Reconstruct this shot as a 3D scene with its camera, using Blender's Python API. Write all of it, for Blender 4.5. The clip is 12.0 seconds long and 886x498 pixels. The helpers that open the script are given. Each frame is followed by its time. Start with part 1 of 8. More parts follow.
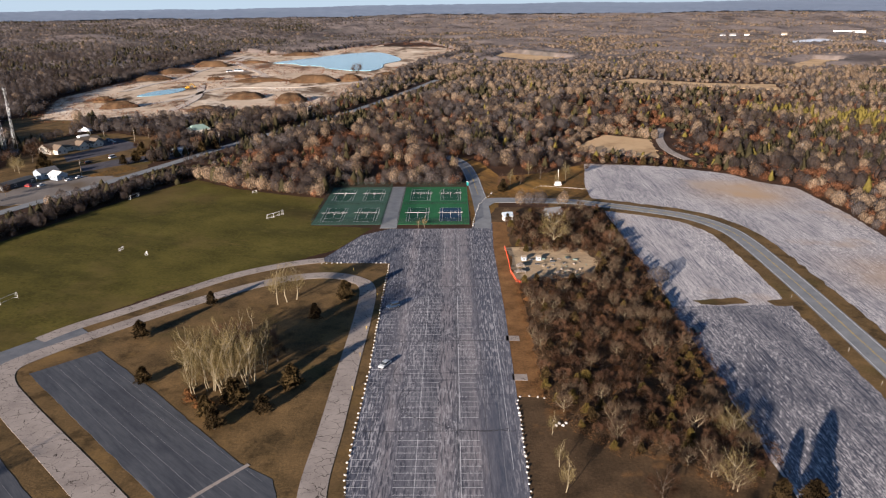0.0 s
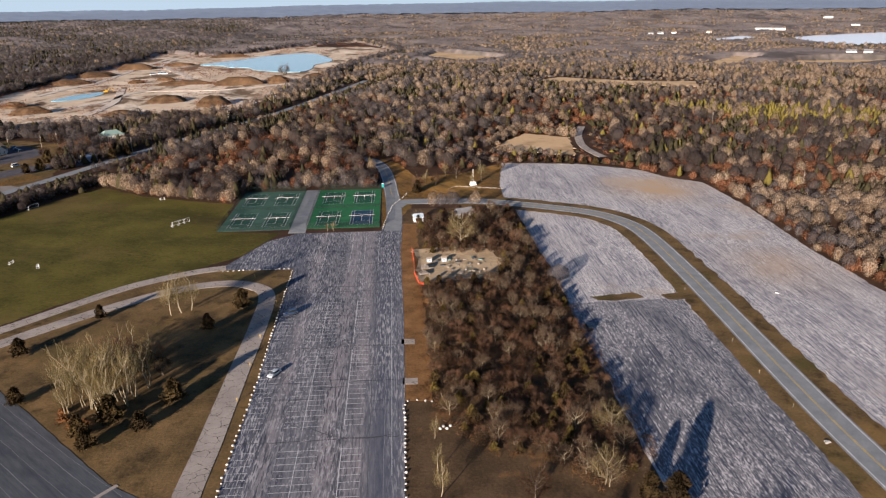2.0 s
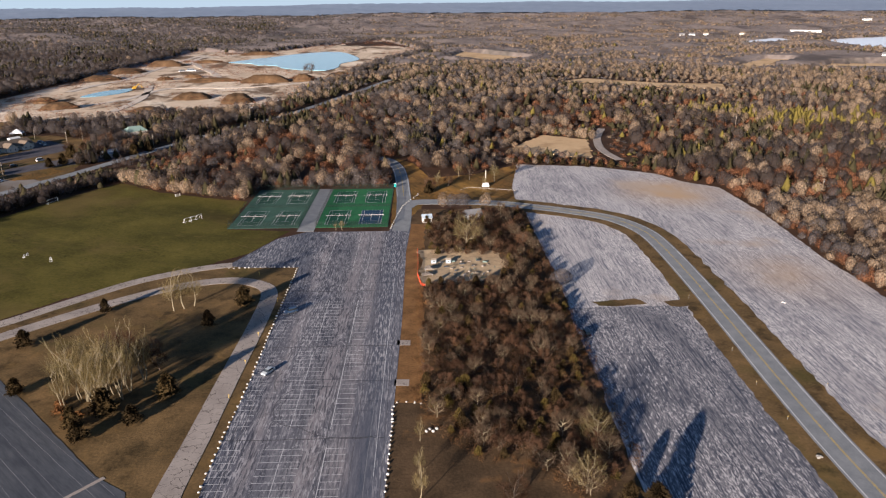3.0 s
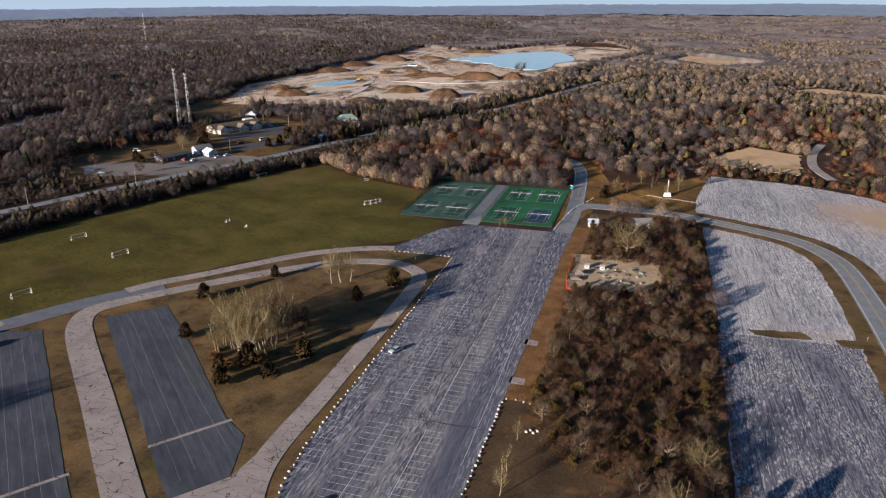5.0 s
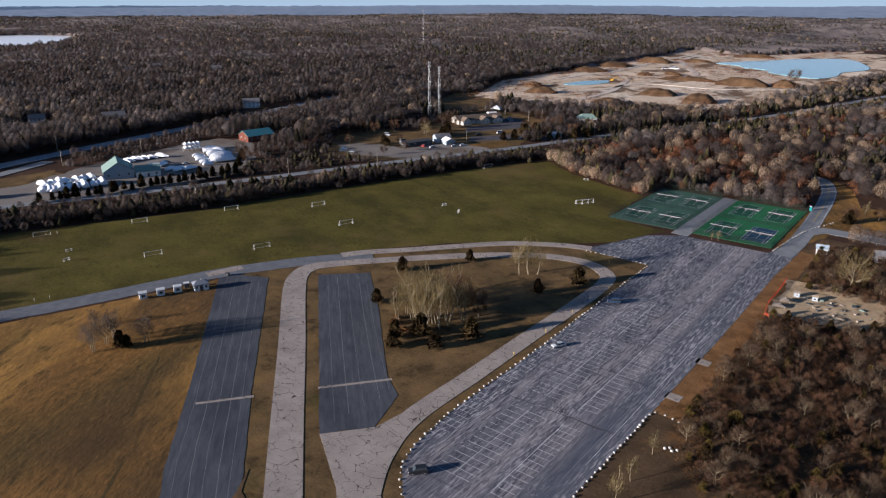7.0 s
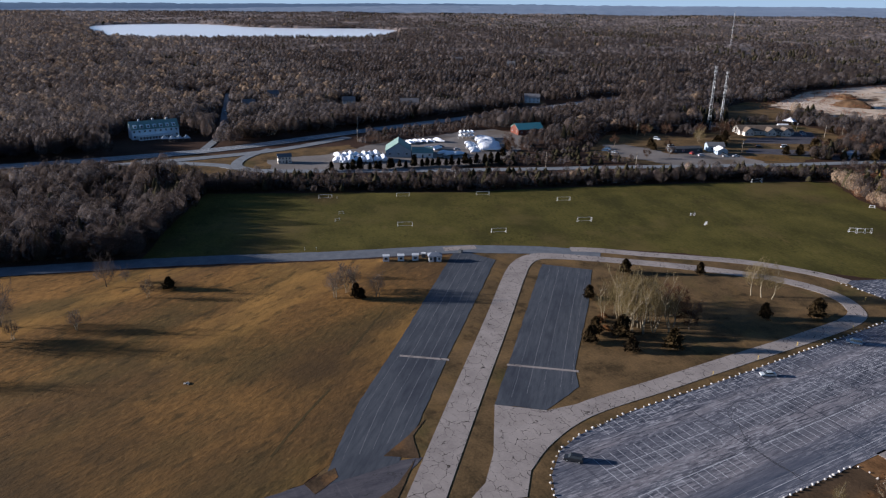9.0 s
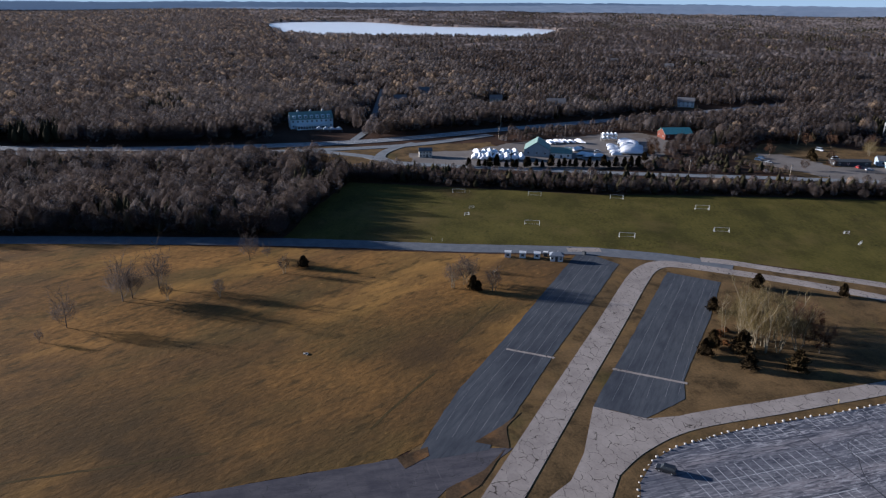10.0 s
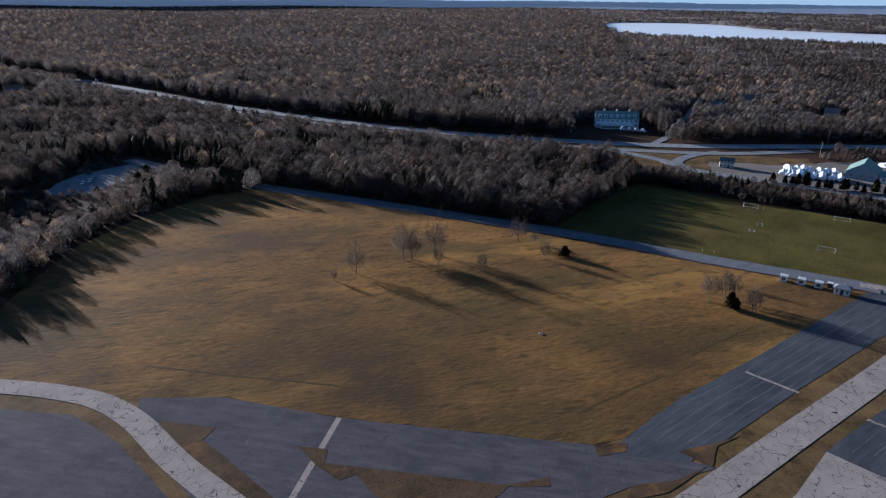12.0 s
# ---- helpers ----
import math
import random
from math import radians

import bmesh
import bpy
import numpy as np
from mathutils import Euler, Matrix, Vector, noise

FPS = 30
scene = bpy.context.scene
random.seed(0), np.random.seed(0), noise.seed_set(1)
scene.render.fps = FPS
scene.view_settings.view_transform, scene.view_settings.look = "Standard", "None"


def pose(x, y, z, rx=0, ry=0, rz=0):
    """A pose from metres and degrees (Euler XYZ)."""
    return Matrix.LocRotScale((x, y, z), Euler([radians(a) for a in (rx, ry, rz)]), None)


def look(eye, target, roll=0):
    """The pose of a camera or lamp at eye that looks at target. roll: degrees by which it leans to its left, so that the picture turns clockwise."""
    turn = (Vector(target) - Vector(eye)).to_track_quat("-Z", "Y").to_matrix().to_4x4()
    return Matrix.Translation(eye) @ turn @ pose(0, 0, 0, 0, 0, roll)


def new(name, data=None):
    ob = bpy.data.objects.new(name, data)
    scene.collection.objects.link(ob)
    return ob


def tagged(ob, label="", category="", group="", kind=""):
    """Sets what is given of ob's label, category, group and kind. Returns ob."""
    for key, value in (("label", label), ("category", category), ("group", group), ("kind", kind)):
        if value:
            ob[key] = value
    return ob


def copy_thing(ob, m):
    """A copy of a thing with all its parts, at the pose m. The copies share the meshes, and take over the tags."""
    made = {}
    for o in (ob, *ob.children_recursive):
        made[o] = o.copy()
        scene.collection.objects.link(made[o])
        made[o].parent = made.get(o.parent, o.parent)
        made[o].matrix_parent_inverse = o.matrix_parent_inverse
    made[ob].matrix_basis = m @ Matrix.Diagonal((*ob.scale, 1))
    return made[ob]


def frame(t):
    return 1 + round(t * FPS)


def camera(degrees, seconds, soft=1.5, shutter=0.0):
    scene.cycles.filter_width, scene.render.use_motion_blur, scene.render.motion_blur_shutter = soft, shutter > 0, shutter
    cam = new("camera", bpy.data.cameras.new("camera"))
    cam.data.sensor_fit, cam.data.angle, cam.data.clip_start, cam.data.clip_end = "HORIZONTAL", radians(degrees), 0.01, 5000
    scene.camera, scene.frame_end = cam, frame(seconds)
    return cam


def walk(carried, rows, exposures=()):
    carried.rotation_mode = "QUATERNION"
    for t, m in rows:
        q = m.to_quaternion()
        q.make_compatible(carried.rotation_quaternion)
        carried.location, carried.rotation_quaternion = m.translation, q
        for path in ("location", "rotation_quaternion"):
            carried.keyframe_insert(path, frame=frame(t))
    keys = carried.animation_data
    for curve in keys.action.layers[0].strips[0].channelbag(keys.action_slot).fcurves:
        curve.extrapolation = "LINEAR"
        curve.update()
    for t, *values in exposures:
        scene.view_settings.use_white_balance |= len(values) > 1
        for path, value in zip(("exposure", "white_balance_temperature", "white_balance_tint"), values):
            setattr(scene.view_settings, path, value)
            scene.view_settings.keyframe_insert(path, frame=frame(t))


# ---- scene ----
# ================= camera and its flight =================
cam = camera(64.02, 12.0, soft=1.25)


def heading(x, y, z, yaw, pitch, roll):
    """A pose from an eye, a turn to the left of +y, a tilt and a lean, in metres and degrees."""
    a, b = radians(yaw), radians(pitch)
    ahead = Vector((-math.sin(a) * math.cos(b), math.cos(a) * math.cos(b), math.sin(b)))
    eye = Vector((x, y, z))
    return look(eye, eye + ahead * 100.0, roll)


FLIGHT = [
    (0.0, 0.58, 0.60, 104.00, 0.84, -19.41, -0.55),
    (0.5, 4.56, 1.46, 103.77, 1.12, -19.41, -0.63),
    (1.0, 8.78, 1.71, 103.82, -0.17, -19.41, -0.64),
    (1.5, 13.55, 1.86, 104.14, -1.85, -19.45, -0.74),
    (2.0, 18.28, 1.96, 104.46, -3.68, -19.49, -0.73),
    (2.5, 22.93, 2.17, 104.71, -4.08, -19.49, -0.55),
    (3.0, 28.08, 1.95, 105.18, -1.30, -19.53, -0.39),
    (4.8, 47.99, 3.16, 104.34, 14.80, -19.41, -0.01),
    (5.0, 50.16, 3.21, 104.40, 16.32, -19.44, 0.02),
    (5.5, 56.13, 3.63, 104.75, 21.02, -19.51, 0.09),
    (6.0, 61.85, 4.47, 104.81, 26.08, -19.56, 0.18),
    (6.5, 67.71, 5.39, 104.90, 31.64, -19.58, 0.31),
    (7.0, 73.21, 6.79, 104.65, 37.34, -19.57, 0.37),
    (7.2, 75.81, 7.53, 104.51, 39.73, -19.51, 0.28),
    (8.8, 92.25, 14.59, 104.81, 58.47, -19.73, 0.81),
    (9.0, 94.33, 15.90, 105.10, 60.86, -19.81, 0.74),
    (9.5, 98.68, 18.94, 105.29, 66.94, -19.92, 0.84),
    (10.0, 102.63, 22.97, 105.30, 73.34, -19.99, 0.71),
    (10.5, 106.38, 27.02, 105.45, 79.87, -20.08, 0.77),
    (11.0, 110.04, 31.33, 105.61, 86.41, -20.16, 0.81),
    (11.5, 112.81, 35.73, 106.01, 92.88, -20.28, 0.79),
    (12.0, 115.15, 40.49, 105.80, 99.41, -20.29, 0.75),
]
walk(cam, [(t, heading(*r)) for t, *r in FLIGHT], [(0.0, 1.49, 6250, 18), (3.0, 1.47, 6200, 18), (5.5, 1.24, 5900, 18), (9.5, 1.13, 5350, 16), (12.0, 1.10, 5100, 15)])
# ================= sky and sun =================
SUN_UP, SUN_TURN = 11.8, 211.5            # degrees over the horizon; clockwise from +y
world = bpy.data.worlds.new("sky")
scene.world = world
world.use_nodes = True
wn, wl = world.node_tree.nodes, world.node_tree.links
sky = wn.new("ShaderNodeTexSky")
sky.sky_type, sky.sun_disc = "NISHITA", False
sky.sun_elevation, sky.sun_rotation = radians(SUN_UP), radians(SUN_TURN)
sky.altitude, sky.air_density, sky.dust_density, sky.ozone_density = 50, 1.0, 0.4, 3.5
wn["Background"].inputs["Strength"].default_value = 0.041
wl.new(sky.outputs["Color"], wn["Background"].inputs["Color"])

sun = new("sun", bpy.data.lights.new("sun", "SUN"))
sun.data.energy, sun.data.angle, sun.data.color = 4.8, radians(1.0), (1.0, 0.87, 0.70)
sa, sb = radians(SUN_TURN), radians(SUN_UP)
sun_way = Vector((math.sin(sa) * math.cos(sb), math.cos(sa) * math.cos(sb), math.sin(sb)))
sun.matrix_world = look(sun_way * 500, (0, 0, 0))

# ================= materials =================


def material(name, low, high, scale=0.3, fine=6.0, rough=0.9, bump=0.15, stretch=(1, 1, 1), turn=0.0, bias=0.5, spread=0.22,
             by_object=False, by_island=False, metal=0.0, third=None, fine_mix=0.35, coords="Object", spec=0.05, relief=0.1, soft3=0.16):
    """Two scales of noise between two colours (and stains of a third), with grain, over real metres."""
    m = bpy.data.materials.new(name)
    m.use_nodes = True
    n, l = m.node_tree.nodes, m.node_tree.links
    b = n["Principled BSDF"]
    b.inputs["Roughness"].default_value, b.inputs["Metallic"].default_value = rough, metal
    b.inputs["Specular IOR Level"].default_value = spec
    tc = n.new("ShaderNodeTexCoord")
    mp = n.new("ShaderNodeMapping")
    mp.vector_type = "TEXTURE"
    mp.inputs["Scale"].default_value = tuple(1 / q for q in stretch)
    mp.inputs["Rotation"].default_value = (0, 0, radians(turn))
    l.new(tc.outputs[coords], mp.inputs["Vector"])
    big, small = n.new("ShaderNodeTexNoise"), n.new("ShaderNodeTexNoise")
    for node, s, det in ((big, scale, 5.0), (small, fine, 4.0)):
        node.inputs["Scale"].default_value, node.inputs["Detail"].default_value = s, det
        node.inputs["Roughness"].default_value = 0.62
        l.new(mp.outputs["Vector"], node.inputs["Vector"])
    mix = n.new("ShaderNodeMix")
    mix.data_type = "FLOAT"
    mix.inputs[0].default_value = fine_mix
    l.new(big.outputs["Fac"], mix.inputs[2])
    l.new(small.outputs["Fac"], mix.inputs[3])
    fac = mix.outputs[0]
    if by_object or by_island:
        src = n.new("ShaderNodeObjectInfo" if by_object else "ShaderNodeNewGeometry")
        out = src.outputs["Random" if by_object else "Random Per Island"]
        add = n.new("ShaderNodeMath")
        add.operation = "MULTIPLY_ADD"
        add.inputs[1].default_value = 0.16 if by_island else 0.36
        l.new(out, add.inputs[0])
        sub = n.new("ShaderNodeMath")
        sub.operation = "SUBTRACT"
        sub.inputs[1].default_value = 0.08 if by_island else 0.18
        l.new(fac, sub.inputs[0])
        l.new(sub.outputs[0], add.inputs[2])
        fac = add.outputs[0]
    ramp = n.new("ShaderNodeValToRGB")
    e = ramp.color_ramp.elements
    e[0].position, e[1].position = max(0.0, bias - spread), min(1.0, bias + spread)
    e[0].color, e[1].color = (*low, 1), (*high, 1)
    l.new(fac, ramp.inputs["Fac"])
    col = ramp.outputs["Color"]
    if third:
        colour, s3, at3 = third
        st = n.new("ShaderNodeTexNoise")
        st.inputs["Scale"].default_value, st.inputs["Detail"].default_value = s3, 6.0
        l.new(tc.outputs[coords], st.inputs["Vector"])
        r3 = n.new("ShaderNodeValToRGB")
        r3.color_ramp.elements[0].position, r3.color_ramp.elements[1].position = at3, min(1.0, at3 + soft3)
        l.new(st.outputs["Fac"], r3.inputs["Fac"])
        mc = n.new("ShaderNodeMix")
        mc.data_type = "RGBA"
        l.new(r3.outputs["Color"], mc.inputs[0])
        l.new(col, mc.inputs[6])
        mc.inputs[7].default_value = (*colour, 1)
        col = mc.outputs[2]
    l.new(col, b.inputs["Base Color"])
    if bump:
        bp = n.new("ShaderNodeBump")
        bp.inputs["Strength"].default_value, bp.inputs["Distance"].default_value = bump, relief
        l.new(fac, bp.inputs["Height"])
        l.new(bp.outputs["Normal"], b.inputs["Normal"])
    return m


M_FLOOR = material("forest_floor", (0.022, 0.014, 0.010), (0.088, 0.050, 0.032), 0.05, 0.9)
M_TURF = material("sports_turf", (0.044, 0.040, 0.009), (0.128, 0.106, 0.026), 0.045, 0.8, bump=0.6, relief=0.25, spread=0.17, fine_mix=0.42, third=((0.075, 0.050, 0.020), 0.016, 0.54))
M_MEADOW = material("dry_meadow", (0.060, 0.038, 0.015), (0.35, 0.178, 0.050), 0.022, 0.7, stretch=(1.0, 0.5, 1), turn=25, bump=0.8, relief=0.5, spread=0.16, fine_mix=0.40)
M_TRACK = material("worn_grass_track", (0.045, 0.034, 0.015), (0.10, 0.068, 0.028), 0.3, 2.0, bump=0.4)
M_LAWN = material("winter_lawn", (0.050, 0.036, 0.018), (0.200, 0.126, 0.056), 0.08, 1.4, bump=0.7, relief=0.3, spread=0.16, third=((0.075, 0.066, 0.021), 0.03, 0.57))
M_LOT = material("old_asphalt", (0.052, 0.060, 0.080), (0.262, 0.252, 0.264), 1.6, 9.0, stretch=(1, 0.07, 1), spread=0.14, fine_mix=0.45, bump=0.1)
M_STRIP = material("strip_asphalt", (0.046, 0.053, 0.064), (0.104, 0.110, 0.120), 0.9, 6.0, stretch=(1, 0.10, 1), turn=47, bump=0.1, spread=0.2)
M_CROSS = material("cross_asphalt", (0.052, 0.050, 0.060), (0.120, 0.112, 0.118), 0.6, 5.0, stretch=(0.8, 0.16, 1), turn=-3, spread=0.2, bump=0.1)
M_GRAVEL = material("gravel_lot", (0.205, 0.202, 0.216), (0.54, 0.505, 0.485), 0.9, 5.0, stretch=(1, 0.10, 1), turn=0, spread=0.17, fine_mix=0.5, bump=0.2)
# dark winter grass; on the east verge the darkness is painted-in tree shade
M_DARKGRASS = material("dark_grass_and_shade", (0.036, 0.025, 0.015), (0.125, 0.080, 0.044), 0.10, 1.4, bump=0.7, relief=0.3, spread=0.17)
M_BARE = material("trodden_sand", (0.27, 0.195, 0.12), (0.56, 0.42, 0.26), 0.14, 1.2, bump=0.4, spread=0.17)
M_LITTER = material("leaf_litter", (0.085, 0.046, 0.020), (0.29, 0.152, 0.062), 0.12, 1.5, bump=0.7, relief=0.25, spread=0.16)
M_SOUTHLOT = material("streaked_old_asphalt", (0.070, 0.076, 0.098), (0.248, 0.238, 0.245), 1.5, 8.0, stretch=(1, 0.10, 1), turn=0, spread=0.15, fine_mix=0.5, bump=0.15)
M_YARD = material("gravel_yard", (0.12, 0.105, 0.092), (0.25, 0.225, 0.20), 0.04, 0.6, bump=0.3, third=((0.12, 0.09, 0.06), 0.03, 0.55))
# grey twigs paler than the near ones; some distance haze is put in
M_CANOPY = material("hazy_far_canopy", (0.115, 0.094, 0.084), (0.33, 0.270, 0.236), 0.006, 0.09, bump=0.3, relief=2.0, spread=0.16, fine_mix=0.5, third=((0.060, 0.062, 0.048), 0.004, 0.58))
M_CONC = material("old_concrete", (0.235, 0.203, 0.180), (0.395, 0.345, 0.302), 0.12, 1.6, bump=0.1)


def add_cracks(m, cell, thin, dark, turn=0.0, stretch=(1, 1, 1)):
    """Wandering dark cracks between large plates."""
    n, l = m.node_tree.nodes, m.node_tree.links
    b = n["Principled BSDF"]
    old = b.inputs["Base Color"].links[0].from_socket
    tc, mp, vo, wob = n.new("ShaderNodeTexCoord"), n.new("ShaderNodeMapping"), n.new("ShaderNodeTexVoronoi"), n.new("ShaderNodeTexNoise")
    mp.inputs["Rotation"].default_value, mp.inputs["Scale"].default_value = (0, 0, radians(turn)), stretch
    wob.inputs["Scale"].default_value, wob.inputs["Detail"].default_value = 0.6, 3.0
    l.new(tc.outputs["Object"], wob.inputs["Vector"])
    mixv = n.new("ShaderNodeMix")
    mixv.data_type, mixv.blend_type = "RGBA", "LINEAR_LIGHT"
    mixv.inputs[0].default_value = 0.9
    l.new(tc.outputs["Object"], mixv.inputs[6])
    l.new(wob.outputs["Color"], mixv.inputs[7])
    l.new(mixv.outputs[2], mp.inputs["Vector"])
    vo.feature = "DISTANCE_TO_EDGE"
    vo.inputs["Scale"].default_value = 1.0 / cell
    l.new(mp.outputs["Vector"], vo.inputs["Vector"])
    gate = n.new("ShaderNodeTexNoise")
    gate.inputs["Scale"].default_value = 0.35
    l.new(tc.outputs["Object"], gate.inputs["Vector"])
    room = n.new("ShaderNodeMapRange")
    room.inputs["From Min"].default_value, room.inputs["From Max"].default_value = 0.42, 0.62
    room.inputs["To Min"].default_value, room.inputs["To Max"].default_value = 0.25 * thin / cell, 1.5 * thin / cell
    l.new(gate.outputs["Fac"], room.inputs["Value"])
    lt = n.new("ShaderNodeMath")
    lt.operation = "LESS_THAN"
    l.new(vo.outputs["Distance"], lt.inputs[0])
    l.new(room.outputs["Result"], lt.inputs[1])
    mc = n.new("ShaderNodeMix")
    mc.data_type = "RGBA"
    l.new(lt.outputs[0], mc.inputs[0])
    l.new(old, mc.inputs[6])
    mc.inputs[7].default_value = (*dark, 1)
    l.new(mc.outputs[2], b.inputs["Base Color"])


def ground_patch(m, x, y, rx, ry, colour, share):
    """A ragged patch of barer or darker ground round a place."""
    n, l = m.node_tree.nodes, m.node_tree.links
    b = n["Principled BSDF"]
    old = b.inputs["Base Color"].links[0].from_socket
    tc, mp, gr, ns, mu, mc = (n.new("ShaderNode" + k) for k in ("TexCoord", "Mapping", "TexGradient", "TexNoise", "Math", "Mix"))
    mp.vector_type = "TEXTURE"
    mp.inputs["Location"].default_value, mp.inputs["Scale"].default_value = (x, y, 0), (rx, ry, 1)
    gr.gradient_type = "QUADRATIC_SPHERE"
    ns.inputs["Scale"].default_value, ns.inputs["Detail"].default_value = 0.05, 6.0
    l.new(tc.outputs["Object"], mp.inputs["Vector"])
    l.new(mp.outputs["Vector"], gr.inputs["Vector"])
    l.new(tc.outputs["Object"], ns.inputs["Vector"])
    mu.operation, mu.use_clamp = "MULTIPLY", True
    l.new(gr.outputs["Fac"], mu.inputs[0])
    l.new(ns.outputs["Fac"], mu.inputs[1])
    far = n.new("ShaderNodeMath")
    far.operation, far.use_clamp = "MULTIPLY", True
    far.inputs[1].default_value = share
    l.new(mu.outputs[0], far.inputs[0])
    mc.data_type = "RGBA"
    l.new(far.outputs[0], mc.inputs[0])
    l.new(old, mc.inputs[6])
    mc.inputs[7].default_value = (*colour, 1)
    l.new(mc.outputs[2], b.inputs["Base Color"])


def overlay(m, colour, scale, start, end, share=1.0, stretch=(1, 1, 1), turn=0.0, detail=6.0, seed=0.0, gate=None):
    """Patches, flecks or streaks of another colour, laid over a surface where a noise rises from start to end; gate thins them out over wider ground."""
    n, l = m.node_tree.nodes, m.node_tree.links
    b = n["Principled BSDF"]
    old = b.inputs["Base Color"].links[0].from_socket
    tc, mp, ns, mr, mc = (n.new("ShaderNode" + k) for k in ("TexCoord", "Mapping", "TexNoise", "MapRange", "Mix"))
    mp.vector_type = "TEXTURE"
    mp.inputs["Scale"].default_value, mp.inputs["Rotation"].default_value = tuple(1 / q for q in stretch), (0, 0, radians(turn))
    mp.inputs["Location"].default_value = (seed * 37.0, seed * 53.0, seed * 5.0)
    ns.inputs["Scale"].default_value, ns.inputs["Detail"].default_value, ns.inputs["Roughness"].default_value = scale, detail, 0.62
    mr.inputs["From Min"].default_value, mr.inputs["From Max"].default_value, mr.inputs["To Max"].default_value = start, end, share
    l.new(tc.outputs["Object"], mp.inputs["Vector"])
    l.new(mp.outputs["Vector"], ns.inputs["Vector"])
    l.new(ns.outputs["Fac"], mr.inputs["Value"])
    fac = mr.outputs["Result"]
    if gate:
        ng, rg, mu = n.new("ShaderNodeTexNoise"), n.new("ShaderNodeMapRange"), n.new("ShaderNodeMath")
        ng.inputs["Scale"].default_value, ng.inputs["Detail"].default_value = gate[0], 4.0
        rg.inputs["From Min"].default_value, rg.inputs["From Max"].default_value = gate[1], gate[2]
        mu.operation = "MULTIPLY"
        l.new(mp.outputs["Vector"], ng.inputs["Vector"])
        l.new(ng.outputs["Fac"], rg.inputs["Value"])
        l.new(rg.outputs["Result"], mu.inputs[0])
        l.new(fac, mu.inputs[1])
        fac = mu.outputs[0]
    mc.data_type = "RGBA"
    l.new(fac, mc.inputs[0])
    l.new(old, mc.inputs[6])
    mc.inputs[7].default_value = (*colour, 1)
    l.new(mc.outputs[2], b.inputs["Base Color"])


def lane_tones(m, x0, x1, tones, share):
    """Paving lanes side by side in older and newer asphalt, with uneven borders: tones are (x, colour) from one side to the other."""
    n, l = m.node_tree.nodes, m.node_tree.links
    b = n["Principled BSDF"]
    old = b.inputs["Base Color"].links[0].from_socket
    tc, sep, mp, ns, ad, mr, ramp, mc = (n.new("ShaderNode" + k) for k in ("TexCoord", "SeparateXYZ", "Mapping", "TexNoise", "Math", "MapRange", "ValToRGB", "Mix"))
    mp.inputs["Scale"].default_value = (1, 0.12, 1)
    ns.inputs["Scale"].default_value, ns.inputs["Detail"].default_value = 0.5, 6.0
    l.new(tc.outputs["Object"], sep.inputs["Vector"])
    l.new(tc.outputs["Object"], mp.inputs["Vector"])
    l.new(mp.outputs["Vector"], ns.inputs["Vector"])
    ad.operation = "MULTIPLY_ADD"
    ad.inputs[1].default_value = 6.0
    l.new(ns.outputs["Fac"], ad.inputs[0])
    l.new(sep.outputs["X"], ad.inputs[2])
    mr.inputs["From Min"].default_value, mr.inputs["From Max"].default_value = x0 + 3, x1 + 3
    l.new(ad.outputs[0], mr.inputs["Value"])
    l.new(mr.outputs["Result"], ramp.inputs["Fac"])
    e = ramp.color_ramp.elements
    while len(e) < len(tones):
        e.new(0.5)
    for k, (x, colour) in enumerate(tones):
        e[k].position, e[k].color = (x - x0) / (x1 - x0), (*colour, 1)
    mc.data_type = "RGBA"
    mc.inputs[0].default_value = share
    l.new(old, mc.inputs[6])
    l.new(ramp.outputs["Color"], mc.inputs[7])
    l.new(mc.outputs[2], b.inputs["Base Color"])


COOL, WARM = (0.058, 0.072, 0.102), (0.262, 0.236, 0.236)
lane_tones(M_LOT, -26, 19, [(-25, COOL), (-18.5, (0.11, 0.11, 0.13)), (-16.3, WARM), (-13.6, (0.12, 0.12, 0.14)), (-5, (0.13, 0.13, 0.145)), (-2.6, WARM), (0.4, (0.21, 0.19, 0.195)), (1.4, (0.14, 0.138, 0.15)), (6.4, WARM), (8.2, (0.12, 0.12, 0.14)), (12.5, COOL), (18, (0.12, 0.125, 0.15))], 0.62)
overlay(M_LOT, (0.085, 0.092, 0.115), 0.05, 0.48, 0.64, 0.55, seed=4)
overlay(M_LOT, (0.44, 0.425, 0.43), 2.2, 0.52, 0.57, 0.75, (1, 0.11, 1), gate=(0.10, 0.36, 0.60))
overlay(M_LOT, (0.030, 0.035, 0.050), 1.8, 0.52, 0.57, 0.75, (1, 0.10, 1), seed=2, gate=(0.08, 0.36, 0.60))
overlay(M_LOT, (0.42, 0.41, 0.415), 1.3, 0.57, 0.61, 0.8, (1, 0.5, 1), seed=6, gate=(0.06, 0.46, 0.64))
overlay(M_LOT, (0.030, 0.034, 0.048), 0.9, 0.57, 0.62, 0.75, (0.06, 1, 1), seed=8, gate=(0.09, 0.48, 0.64))
overlay(M_STRIP, (0.17, 0.175, 0.185), 1.0, 0.60, 0.70, 0.7, (1, 0.05, 1), 47, seed=1, gate=(0.09, 0.46, 0.66))
overlay(M_STRIP, (0.034, 0.038, 0.050), 0.07, 0.48, 0.66, 0.55, (1, 0.5, 1), 47, seed=3)
overlay(M_CROSS, (0.20, 0.185, 0.185), 1.2, 0.60, 0.72, 0.75, (0.12, 1, 1), 0, seed=1, gate=(0.08, 0.47, 0.66))
overlay(M_CROSS, (0.040, 0.040, 0.052), 0.10, 0.50, 0.66, 0.5, seed=3)
